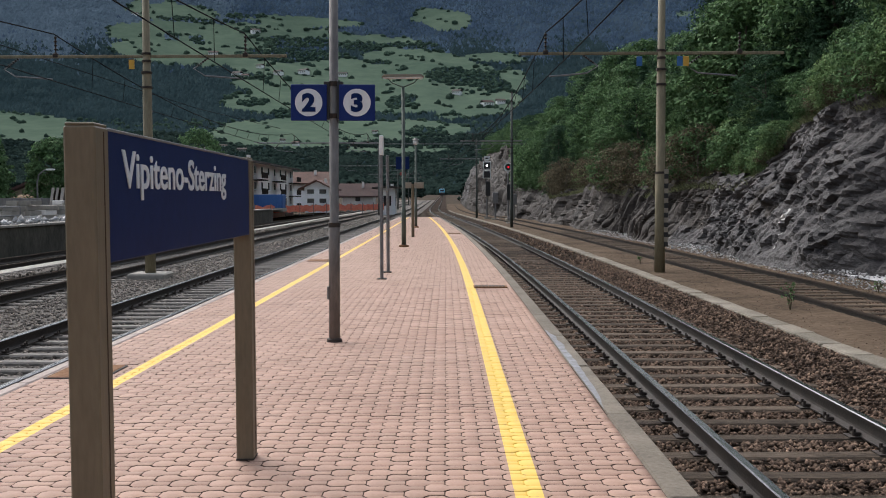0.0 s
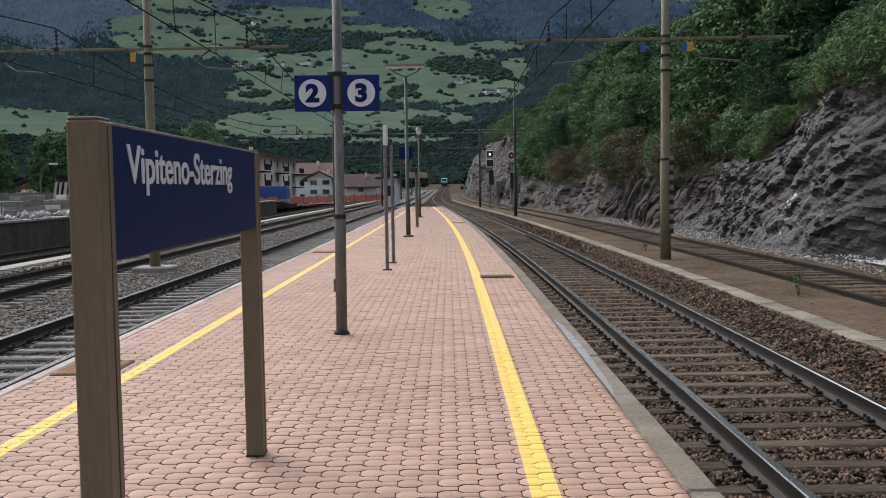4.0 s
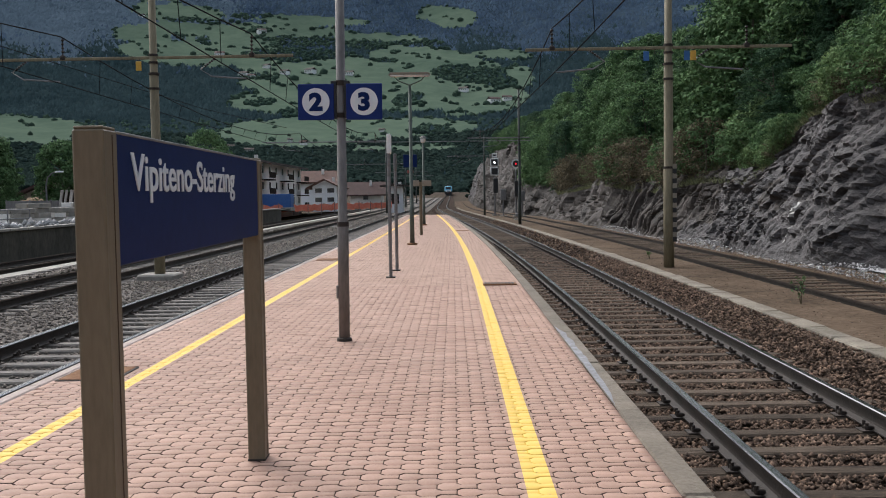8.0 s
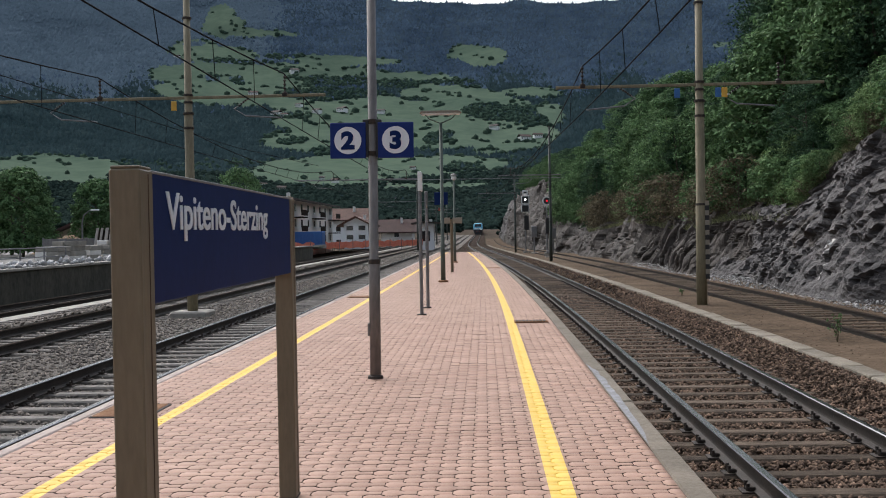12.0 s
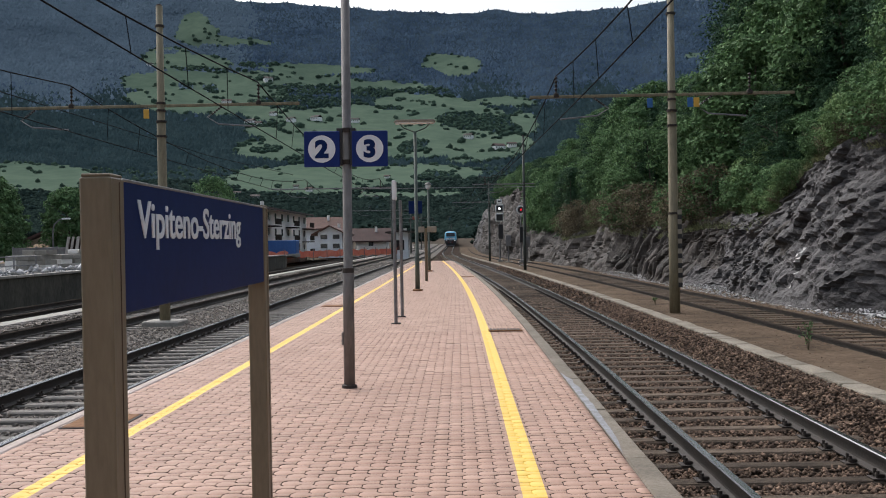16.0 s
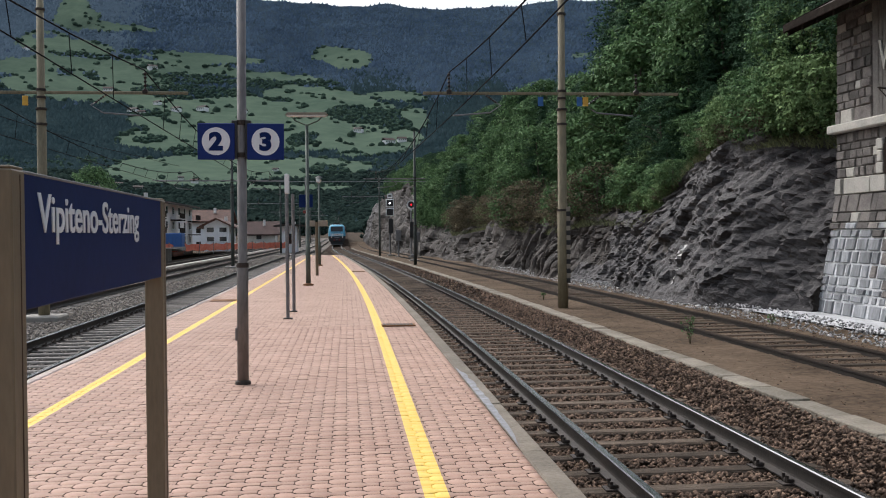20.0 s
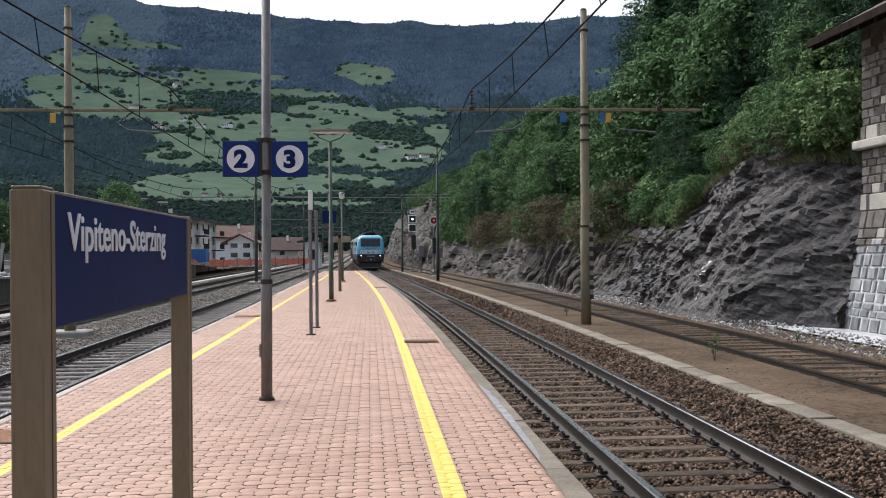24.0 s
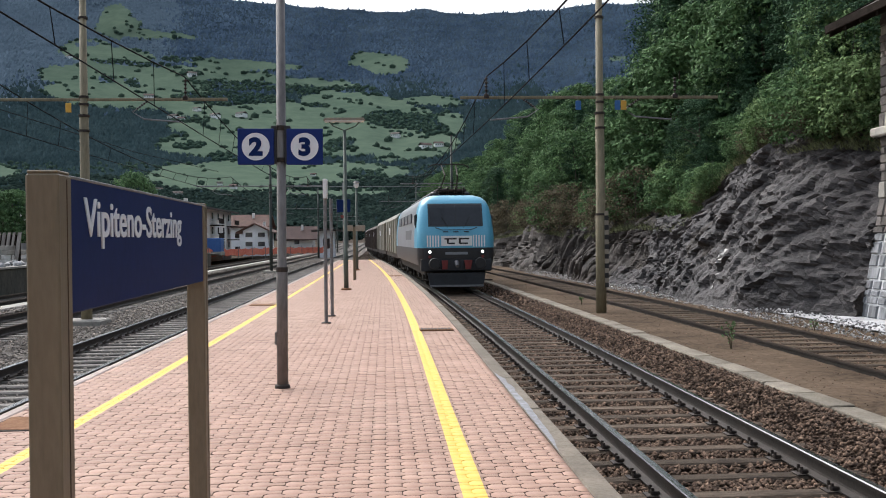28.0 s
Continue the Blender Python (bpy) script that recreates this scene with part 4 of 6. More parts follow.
def build_slopes():
    azs = [-32 + 0.15 * k for k in range(441)]
    rows, n_el = [], 140
    for k in range(n_el):
        u = k / (n_el - 1)
        rows.append([slope_point(az, 0.35 + (skyline(az) - 0.35) * u) for az in azs])
    rows.insert(0, [(p[0] * 0.97, p[1] * 0.97, -2.0) for p in rows[0]])
    rows.append([(p[0] * 1.15, p[1] * 1.15, p[2] * 0.9) for p in rows[-1]])
    sh = Shape().grid(rows)
    n = len(azs)
    for i in range(len(sh.f)):
        r, c = divmod(i, n - 1)
        az, el = azs[c] + 0.075, 0.35 + (skyline(azs[c]) - 0.35) * (r - 0.5) / (n_el - 1)
        # floor colour takes on more painted haze with height, most in the west
        sh.m[i] = 0 if meadow_value(az, el) < 1.05 else 2 if west_haze(az, el) else 3 if el + 1.2 * noise.noise(Vector((az * 0.3, el * 0.5, 1.0))) < 8.6 else 1
    solid("mountain", sh, [M["meadow"], M["forest_floor"], M["haze_floor"], M["low_floor"]], "wooded mountain slope with green meadows across the valley", "mountain", kind="structure", smooth=True)
    # the woods: tiered spruces and rounder broadleaf trees
    rng = np.random.default_rng(11)
    spruce, pale, lower, broad, foot, single = [], [], [], [], [], []
    for _ in range(105000):
        az = rng.uniform(-31, 33)
        q = rng.random()
        el = 0.2 + (skyline(az) - 0.2) * q ** 0.9
        mv = meadow_value(az, el)
        low = el < 4.3
        if mv < 1.0:
            line = abs(noise.noise(Vector((az * 0.3 + 5, el * 1.9 + 0.12 * az, 2.0))))
            hedge = line < 0.008 or mv > 0.97 or noise.noise(Vector((az * 0.6, el * 2.2, 3.0))) > 0.6
            if not hedge and rng.random() > 0.0035:
                continue
            single.append((az, el)) if not hedge else broad.append((az, el))
            if hedge:
                broad += [(az + rng.normal(0, 0.08), el + rng.normal(0, 0.02)) for _ in range(2)]
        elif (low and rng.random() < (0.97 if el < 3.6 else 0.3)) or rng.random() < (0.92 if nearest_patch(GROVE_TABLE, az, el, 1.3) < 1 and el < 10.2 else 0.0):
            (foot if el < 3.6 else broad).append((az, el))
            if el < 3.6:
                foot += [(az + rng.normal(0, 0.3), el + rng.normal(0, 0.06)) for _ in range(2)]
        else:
            # trees sorted by how much haze is put into their colour
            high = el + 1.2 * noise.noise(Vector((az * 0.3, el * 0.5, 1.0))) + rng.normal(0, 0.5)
            (pale if west_haze(az + rng.normal(0, 0.6), el + rng.normal(0, 0.5)) else lower if high < 8.6 else spruce).append((az, el))
    ring = [(math.cos(k * math.pi / 2.5), math.sin(k * math.pi / 2.5)) for k in range(5)]
    cone = np.array([(x, y, 0.1) for x, y in ring] + [(0, 0, 1.0)])
    cone_f = [(i, (i + 1) % 5, 5) for i in range(5)]
    ball = np.array([(0.85 * x, 0.85 * y, 0.15) for x, y in ring] + [(0.9 * x, 0.9 * y, 0.65) for x, y in ring] + [(0, 0, 1.0)])
    ball_f = [(i, (i + 1) % 5, 5 + (i + 1) % 5) for i in range(5)] + [(i, 5 + (i + 1) % 5, 5 + i) for i in range(5)] + [(5 + i, 5 + (i + 1) % 5, 10) for i in range(5)]
    for name, label, spots, base, faces, m, hgt, wide in (("spruce_wood", "dense dark spruce forest on the mountain slope tinted with haze", spruce, cone, cone_f, "spruce", 11, 0.5),
                                                         ("upper_spruce_wood", "dense spruce forest high on the mountain tinted blue grey with haze", pale, cone, cone_f, "spruce_haze", 11, 0.5),
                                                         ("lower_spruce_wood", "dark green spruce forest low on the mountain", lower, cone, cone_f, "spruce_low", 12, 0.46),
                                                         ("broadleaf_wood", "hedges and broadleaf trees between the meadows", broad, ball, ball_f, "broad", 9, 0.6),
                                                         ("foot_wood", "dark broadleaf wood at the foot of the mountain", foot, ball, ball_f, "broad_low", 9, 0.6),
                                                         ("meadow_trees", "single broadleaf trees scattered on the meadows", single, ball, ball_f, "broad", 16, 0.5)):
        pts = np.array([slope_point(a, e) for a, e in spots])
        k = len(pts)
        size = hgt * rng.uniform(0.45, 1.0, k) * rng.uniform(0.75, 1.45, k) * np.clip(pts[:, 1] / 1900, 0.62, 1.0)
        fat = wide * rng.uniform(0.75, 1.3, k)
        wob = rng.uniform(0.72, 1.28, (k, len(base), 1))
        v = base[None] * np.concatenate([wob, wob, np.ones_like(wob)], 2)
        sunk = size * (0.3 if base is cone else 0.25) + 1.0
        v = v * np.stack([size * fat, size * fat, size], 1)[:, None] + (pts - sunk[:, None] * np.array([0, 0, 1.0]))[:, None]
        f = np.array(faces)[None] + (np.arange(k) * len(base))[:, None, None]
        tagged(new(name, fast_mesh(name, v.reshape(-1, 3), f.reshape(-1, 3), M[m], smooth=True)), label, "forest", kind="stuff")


def build_valley_woods():
    """Dark belts of trees on the valley floor beyond the station."""
    rng = np.random.default_rng(23)
    base = np.array([(1, 0, 0), (-1, 0, 0), (0, 1, 0), (0, -1, 0), (0, 0, 1), (0, 0, -1)], float)
    faces = [(0, 2, 4), (2, 1, 4), (1, 3, 4), (3, 0, 4), (2, 0, 5), (1, 2, 5), (3, 1, 5), (0, 3, 5)]
    vs, n = [], 0
    while n < 1500:
        far = rng.random() ** 0.8
        y = 300 + 300 * far
        x = rng.uniform(-0.62, 0.32) * y
        if abs(x + 2) < 5 + 0.01 * y or (x > -90 and y < 360 and x < 0) or (x > 0 and y < 320):
            continue
        h = rng.uniform(4.0, 8.0) * (0.75 + 0.5 * far)
        w = rng.uniform(0.3, 0.5)
        for _ in range(16):                              # clumps of foliage that make up one crown
            u, g = rng.random(), rng.uniform(0, 6.283)
            r = h * w * (1.05 - 0.75 * u) * math.sqrt(rng.random())
            v = base * h * rng.uniform(0.07, 0.16) * rng.uniform(0.6, 1.3, (6, 3))
            vs.append(v + np.array([x + r * math.cos(g), y + r * math.sin(g), climb(y) - 0.6 + h * (0.06 + 0.9 * u)]))
        n += 1
    f = np.array(faces)[None] + (np.arange(len(vs)) * 6)[:, None, None]
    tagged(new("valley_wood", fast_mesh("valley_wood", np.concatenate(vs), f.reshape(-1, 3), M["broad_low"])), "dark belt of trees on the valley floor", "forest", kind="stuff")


# ---- plants ----
def leaf_quads(rng, centres, leaf, facing=None):
    """One small leaf at each centre, turned towards facing where that is given."""
    n = len(centres)
    up = rng.normal(size=(n, 3)) if facing is None else facing + rng.normal(0, 0.38, (n, 3))
    up /= np.linalg.norm(up, axis=1, keepdims=True) + 1e-6
    a = np.cross(up, rng.normal(size=(n, 3)))
    a /= np.linalg.norm(a, axis=1, keepdims=True) + 1e-6
    b = np.cross(up, a)
    s = leaf * rng.uniform(0.6, 1.35, (n, 1))
    v = np.stack([centres - a * s - b * s * 0.35, centres + a * s - b * s * 0.35, centres + b * s * 0.75], 1)
    return v.reshape(-1, 3), np.arange(3 * n).reshape(n, 3)


def crown_mesh(name, seed, height, spread, clumps, per, leaf, material, base=0.1, droop=0.0, taper=0.0):
    """A crown of leafy boughs with gaps and an uneven outline; taper 1 gives a conifer."""
    rng = np.random.default_rng(seed)
    pts, facing = [], []
    lobes = [(rng.uniform(0, 6.283), rng.uniform(0.15, 0.95), rng.uniform(0.55, 1.25)) for _ in range(9)]
    for k in range(clumps):
        u = rng.random()
        ang = rng.uniform(0, 6.283)
        prof = (1 - taper) * math.sqrt(max(0.02, 1 - (2 * u - 0.85) ** 2 / 1.35)) + taper * (1.02 - u)
        lobe = 1.0
        for la, lu, ls in lobes:                            # boughs stand out, hollows fall back
            w = math.exp(-(((ang - la + 3.1416) % 6.2832 - 3.1416) / 0.6) ** 2 - ((u - lu) / 0.16) ** 2)
            lobe += (ls - 0.95) * w * (1 - taper)
        r = spread * prof * lobe * (rng.uniform(0.3, 1.0) ** 0.4)
        z = height * (base + (1 - base) * u * (0.92 + 0.08 * lobe))
        c = np.array([r * math.cos(ang), r * math.sin(ang), z - droop * r])
        size = min(0.5, 0.2 * spread + 0.08) * rng.uniform(0.55, 1.35)
        d = rng.normal(size=(per, 3))
        d[:, 2] = np.abs(d[:, 2]) * np.where(rng.random(per) < 0.75, 1, -1)
        d /= np.linalg.norm(d, axis=1, keepdims=True)
        if taper:
            out = np.array([math.cos(ang), math.sin(ang), -0.35])
            q = d * np.array([0.6, 0.6, 0.25]) + out * rng.uniform(-0.9, 0.9, (per, 1))
        else:
            q = d * np.array([1, 1, 0.62]) * rng.uniform(0.6, 1.0, (per, 1))
        pts.append(c + q * size)
        facing.append(d * 0.8 + np.array([0.25 * math.cos(ang), 0.25 * math.sin(ang), 0.35]))
    v, f = leaf_quads(rng, np.concatenate(pts), leaf, np.concatenate(facing))
    return fast_mesh(name, v, f, material)


def trunk_shape(rng, height, r, limbs, spread):
    sh = Shape()
    path = [(0, 0, -0.4), (0.02 * height * rng.uniform(-1, 1), 0.02 * height * rng.uniform(-1, 1), height * 0.35), (0.04 * height * rng.uniform(-1, 1), 0.03 * height, height * 0.85)]
    sh.tube(path, [r, r * 0.75, r * 0.25], 7)
    for _ in range(limbs):
        z = height * rng.uniform(0.2, 0.7)
        a = rng.uniform(0, 6.283)
        d = spread * rng.uniform(0.5, 0.85)
        sh.tube([(0, 0, z), (d * 0.5 * math.cos(a), d * 0.5 * math.sin(a), z + d * 0.35), (d * math.cos(a), d * math.sin(a), z + d * 0.55)], [r * 0.4, r * 0.25, r * 0.08], 5)
    return sh


PLANTS = {}


def make_plants():
    rng = random.Random(3)
    kinds = {
        "bush": ("green leafy bush on the rocky bank", "bush", 2.0, 1.25, 110, 30, 0.062, "leaf", 0.05, 0.0, 0.03, 4),
        "light_bush": ("light green leafy bush on the bank", "bush", 2.2, 1.3, 110, 30, 0.064, "leaf_light", 0.05, 0.0, 0.03, 4),
        "dry_bush": ("olive brown scrub bush on the bank", "bush", 1.7, 1.1, 80, 30, 0.042, "leaf_dry", 0.05, 0.0, 0.025, 6),
        "young_tree": ("young green broadleaf tree on the slope", "tree", 5.0, 1.9, 250, 32, 0.080, "leaf", 0.10, 0.0, 0.07, 6),
        "light_tree": ("light green broadleaf tree beside the building", "tree", 4.6, 1.7, 230, 30, 0.070, "leaf_light", 0.08, 0.0, 0.06, 6),
        "dark_tree": ("dark green broadleaf tree on the slope", "tree", 8.5, 2.7, 430, 40, 0.078, "leaf_dark", 0.10, 0.0, 0.13, 8),
        "yard_tree": ("dense dark green broadleaf tree beyond the yard", "tree", 8.0, 3.1, 420, 30, 0.15, "leaf", 0.14, 0.0, 0.16, 8),
        "spruce_tree": ("dark spruce tree with drooping branches", "tree", 11.0, 2.4, 330, 36, 0.10, "leaf_dark", 0.06, 0.25, 0.15, 0),
    }
    for key, (label, cat, h, sp, cl, per, leaf, m, base, droop, r, limbs) in kinds.items():
        PLANTS[key] = []
        for k in range(3):
            t = thing(key, label, cat, pose(0, -40 - 5 * k, -30), group="plants on the cutting slope")
            part("trunk", trunk_shape(rng, h, r, limbs, sp), M["bark"], t)
            part("crown", crown_mesh("crown", 100 + 7 * k + len(PLANTS) * 31, h, sp, cl, per, leaf, M[m], base, droop, 1.0 if key == "spruce_tree" else 0.0), None, t)
            PLANTS[key].append([t, h, 0])


def plant(key, x, y, z, height, turn):
    """Set a plant of this height; the first use of each master places the master itself."""
    master = random.choice(PLANTS[key])
    s = height / master[1]
    m = pose(x, y, z, 0, 0, turn)
    ob = master[0]
    if master[2]:
        ob = copy_thing(ob, m)
    else:
        ob.matrix_basis = m
    master[2] += 1
    ob.scale = (s * random.uniform(0.9, 1.15), s * random.uniform(0.9, 1.15), s)
    return ob


def top_angle(az):
    """Height angle of the wood's edge above the cutting."""
    pts = [(-2, 2.2), (1.5, 3.3), (2.8, 3.9), (4.75, 4.5), (6.05, 5.1), (8.0, 7.6), (10.3, 8.7), (14.5, 9.4), (15.4, 11.0), (16.2, 18.0), (40, 22.0)]
    for (a, e), (b, f) in zip(pts, pts[1:]):
        if a <= az <= b:
            return e + (f - e) * (az - a) / (b - a)
    return 2.0


def build_plants():
    make_plants()
    rnd = random.Random(17)
    # brow scrub
    y = 24.8
    while y < 170:
        b = brow(y)
        x = b.x + rnd.uniform(-0.5, 0.9)
        allow = 1.55 + math.hypot(x, y) * math.tan(radians(top_angle(math.degrees(math.atan2(x, y))))) - bank_z(x, y)
        if allow > 0.6:
            scrub = step(40, 46, y) * (1 - step(86, 96, y))
            plant("dry_bush" if rnd.random() < 0.25 + 0.6 * scrub else rnd.choice(["bush", "light_bush"]), x, y, bank_z(x, y) - 0.2, min(allow, rnd.uniform(0.9, 2.0) + 0.7 * scrub), rnd.uniform(0, 360))
        y += rnd.uniform(0.5, 1.1) * (1 + y / 90)
    # the wood behind, denser and taller up the slope
    for _ in range(330):
        y = 22 + 165 * rnd.random() ** 1.2
        b = brow(y)
        x = b.x + (2.0 if y < 25 else 1.0) + rnd.uniform(0, 15) * (0.5 + 0.5 * rnd.random())
        az = math.degrees(math.atan2(x, y))
        if az > 33 or (y < 25.5 and x < 19):
            continue
        z = bank_z(x, y)
        allow = 1.55 + math.hypot(x, y) * math.tan(radians(top_angle(az - math.degrees(1.5 / y)))) - z
        if allow < 1.2:
            continue
        h = min(allow * (1.0 if rnd.random() < 0.25 else rnd.uniform(0.5, 0.85)), 2.6 + 0.75 * (x - b.x) + rnd.uniform(-0.8, 1.8))
        if h < 1.0:
            continue
        key = rnd.choice(["bush", "light_bush"]) if h < 2.8 else rnd.choice(["young_tree", "young_tree", "dark_tree", "spruce_tree"]) if h < 4.5 else rnd.choice(["young_tree", "dark_tree", "spruce_tree"]) if az < 15.0 else rnd.choice(["dark_tree", "dark_tree", "spruce_tree", "young_tree"])
        plant(key, x, y, z - 0.2, h, rnd.uniform(0, 360))
    # thicket over the tall cutting up the line
    for _ in range(170):
        y = 92 + 98 * rnd.random()
        x = brow(y).x + rnd.uniform(-0.4, 9.0) * rnd.random()
        z = bank_z(x, y)
        allow = 1.55 + math.hypot(x, y) * math.tan(radians(top_angle(math.degrees(math.atan2(x, y))) + 0.25)) - z
        if allow < 1.0:
            continue
        h = min(allow * rnd.uniform(0.6, 1.0), rnd.uniform(2.0, 5.5))
        plant(rnd.choice(["bush", "light_bush", "light_bush"]) if h < 2.6 else rnd.choice(["young_tree", "young_tree", "dark_tree"]), x, y, z - 0.2, h, rnd.uniform(0, 360))
    # shrubs that hang over the top of the tall cutting
    for k in range(26):
        y = 94 + 1.9 * k
        x = brow(y).x + rnd.uniform(-0.9, 0.6)
        plant(rnd.choice(["bush", "light_bush", "bush", "young_tree"]), x, y, bank_z(x, y) - 0.5, rnd.uniform(1.8, 3.2), rnd.uniform(0, 360))
    # low scrub on the brow of the near rock
    for k in range(30):
        y = 25.0 + 0.4 * k
        x = brow(y).x + rnd.uniform(-0.7, 0.3)
        plant(rnd.choice(["light_bush", "dry_bush", "bush"]), x, y, bank_z(x, y) - 0.25, rnd.uniform(0.6, 1.15), rnd.uniform(0, 360))
    # light bushes along the upper edge of the rock, before the dark wood
    for k in range(46):
        y = 25.6 + 0.62 * k + rnd.uniform(-0.3, 0.3)
        x = brow(y).x + 1.0 + rnd.uniform(0.0, 3.2)
        h = rnd.uniform(1.3, 2.2) + 0.35 * (x - brow(y).x)
        plant(rnd.choice(["young_tree", "dark_tree", "dark_tree", "light_tree"]) if h > 2.2 else rnd.choice(["bush", "bush", "light_bush"]), x, y, bank_z(x, y) - 0.2, h, rnd.uniform(0, 360))
    # tall dark trees that stand over the bank
    for x, y, h, key in ((13.0, 47.5, 6.5, "young_tree"), (13.6, 46, 7, "young_tree"), (15.6, 52, 11, "spruce_tree"), (21.5, 47, 13, "spruce_tree"), (24, 44, 12, "dark_tree"), (23, 36, 11, "spruce_tree"), (15.4, 48, 8, "young_tree"), (16.8, 49, 13, "spruce_tree"), (17.5, 44, 11, "spruce_tree"), (19.5, 43, 12, "dark_tree"), (15.8, 40.5, 8.5, "spruce_tree"), (17.5, 37, 8.0, "dark_tree"),
                         (19.0, 38, 12, "spruce_tree"), (21.0, 41, 12, "spruce_tree"), (22.5, 38, 12, "dark_tree"), (16.5, 33, 5.5, "dark_tree"), (15.0, 29.5, 4.6, "young_tree"), (13.9, 29.4, 3.8, "light_tree"), (13.4, 27.9, 3.2, "light_tree"), (12.9, 26.6, 2.2, "light_bush"), (15.9, 28.3, 4.6, "light_tree"), (16.6, 28.2, 5.0, "dark_tree"), (17.6, 30.5, 6.5, "spruce_tree"),
                         (18.5, 32, 9, "dark_tree"), (20.5, 34, 11, "dark_tree"), (10.3, 62, 3.6, "young_tree"), (11.8, 66, 4.6, "young_tree"), (13.0, 73, 5.5, "young_tree"), (9.8, 86, 5.6, "spruce_tree"), (13.0, 84, 6.0, "young_tree")):
        plant(key, x, y, bank_z(x, y) - 0.2, h, rnd.uniform(0, 360))
    # trees beyond the yard wall
    for x, y, h, key in ((-30.4, 64, 6.2, "yard_tree"), (-26.9, 68, 5.6, "yard_tree"), (-35, 72, 6.6, "yard_tree"), (-26.0, 71, 5.2, "yard_tree"), (-22.8, 70, 4.6, "yard_tree"), (-35.0, 140, 11.0, "young_tree"), (-37.5, 66, 7.0, "yard_tree")):
        plant(key, x, y, 0.0, h, rnd.uniform(0, 360))


# ---- catenary ----
def insulator(sh, a, b, r=0.05):
    a, b = Vector(a), Vector(b)
    k = 5
    pts, rad = [], []
    for i in range(k):
        for u, q in ((0.1, 0.35), (0.45, 1.0), (0.8, 0.35)):
            pts.append(a.lerp(b, (i + u) / k))
            rad.append(r * q)
    return sh.tube(pts, rad, 8)


def build_mast(label, x, y, top, arm0, arm1, side_arms, foot=True, mat_key="mast", tags=(), stripes=False, base=SOIL, slim=1.0):
    t = thing("catenary_mast", label, "mast", pose(x, y, climb(y)), group="catenary masts")
    part("mast_tube", Shape().tube([(0, 0, base), (0, 0, 0.9), (0, 0, 2.2), (0, 0, 2.22), (0, 0, 4.9), (0, 0, 4.92), (0, 0, top)], [slim * r for r in (0.145, 0.142, 0.138, 0.125, 0.12, 0.105, 0.09)], 14), M[mat_key], t, smooth=True)
    part("cap", Shape().tube([(0, 0, top), (0, 0, top + 0.05)], [0.095, 0.06], 12), M["iron"], t)
    for z in (2.2, 4.55, 4.95, 5.25, 5.45, top - 0.55):
        part("band", Shape().tube([(0, 0, z - 0.03), (0, 0, z + 0.03)], slim * (0.146 if z < 5 else 0.128), 12), M["iron"], t)
    if foot:
        part("footing", Shape().box(-0.5, 0.5, -0.5, 0.5, base - 0.15, base + 0.09, 0.04), M["concrete"], t)
    part("cross_arm", Shape().box(arm0 - x, arm1 - x, -0.035, 0.035, 5.345, 5.42, 0.008), M["mast" if foot and mat_key == "mast" or stripes else "galv"], t)
    for ax, reach in side_arms:
        ins = part("insulator", insulator(Shape(), (ax - x, 0, 5.43), (ax - x, 0, 5.95)), M["insul"], t)
        part("clamp", Shape().box(ax - x - 0.07, ax - x + 0.07, -0.06, 0.06, 5.36, 5.47, 0.015), M["iron"], t)
        sx = ax - x + reach
        part("steady_arm", Shape().tube([(sx, 0, 5.34), (sx + reach * 0.4, 0, 5.05), (sx + reach * 0.1, 0, 4.86), (ax - x + 0.1 * reach, 0, 4.78)], 0.024, 6), M["galv"], t)
        part("arm_insulator", insulator(Shape(), (sx, 0, 5.34), (sx + reach * 0.3, 0, 5.12), 0.04), M["insul"], t)
    for dx, key in tags:
        tag = part("tag", Shape().box(dx - 0.075, dx + 0.075, -0.19, -0.17, 5.02, 5.27, 0.006), M[key], t)
        part("hanger", Shape().tube([(dx, -0.18, 5.27), (dx, -0.05, 5.36)], 0.008, 5), M["iron"], tag)
    if stripes:
        for k in range(16):
            part("warning_band", Shape().box(0.08, 0.19, -0.13, -0.11, 0.22 + 0.13 * k, 0.345 + 0.13 * k, 0.004), M["beige_board" if k % 2 else "black"], t)
    return t


def build_wires():
    supports = [-23, 26.8, 68, 118, 165, 212, 300]
    lines = ((lambda y: 2.80 + shift(y), "main track"), (lambda y: -5.38, "platform track"), (lambda y: -10.5, "yard track"))
    for cx, word in lines:
        t = thing("overhead_line", "black overhead wires above the " + word, "overhead wire", group="overhead lines")
        mess, cont = [], []
        for a, b in zip(supports, supports[1:]):
            for k in range(14):
                y = a + (b - a) * k / 14
                u = k / 14
                mess.append((cx(y), y, 5.97 - 0.95 * 4 * u * (1 - u) + climb(y)))
                cont.append((cx(y) + 0.16 * math.cos(math.pi * y / 48), y, 4.72 + climb(y)))
        part("messenger_wire", Shape().tube(mess, 0.017, 5), M["wire"], t)
        part("contact_wire", Shape().tube(cont, 0.014, 5), M["wire"], t)
        for p, q in zip(mess, cont):
            if 4 < p[1] < 62 and abs(p[2] - q[2]) < 1.1:
                part("dropper", Shape().tube([p, q], 0.009, 4), M["wire"], t)
    t = thing("feeder_cable", "slack black cable over the yard", "cable")
    part("cable", Shape().tube([(-14.5, 5, 6.6), (-13.2, 27, 6.1), (-12.0, 48, 5.9), (-11.5, 69, 6.4)], 0.014, 5), M["wire"], t)
    t = thing("span_wire", "thin wire stretched across the line", "cable")
    part("cable", Shape().tube([(-20, 104, 7.4), (-6, 104, 7.2), (8, 104, 7.15), (24, 104, 7.6)], 0.035, 5), M["galv"], t)


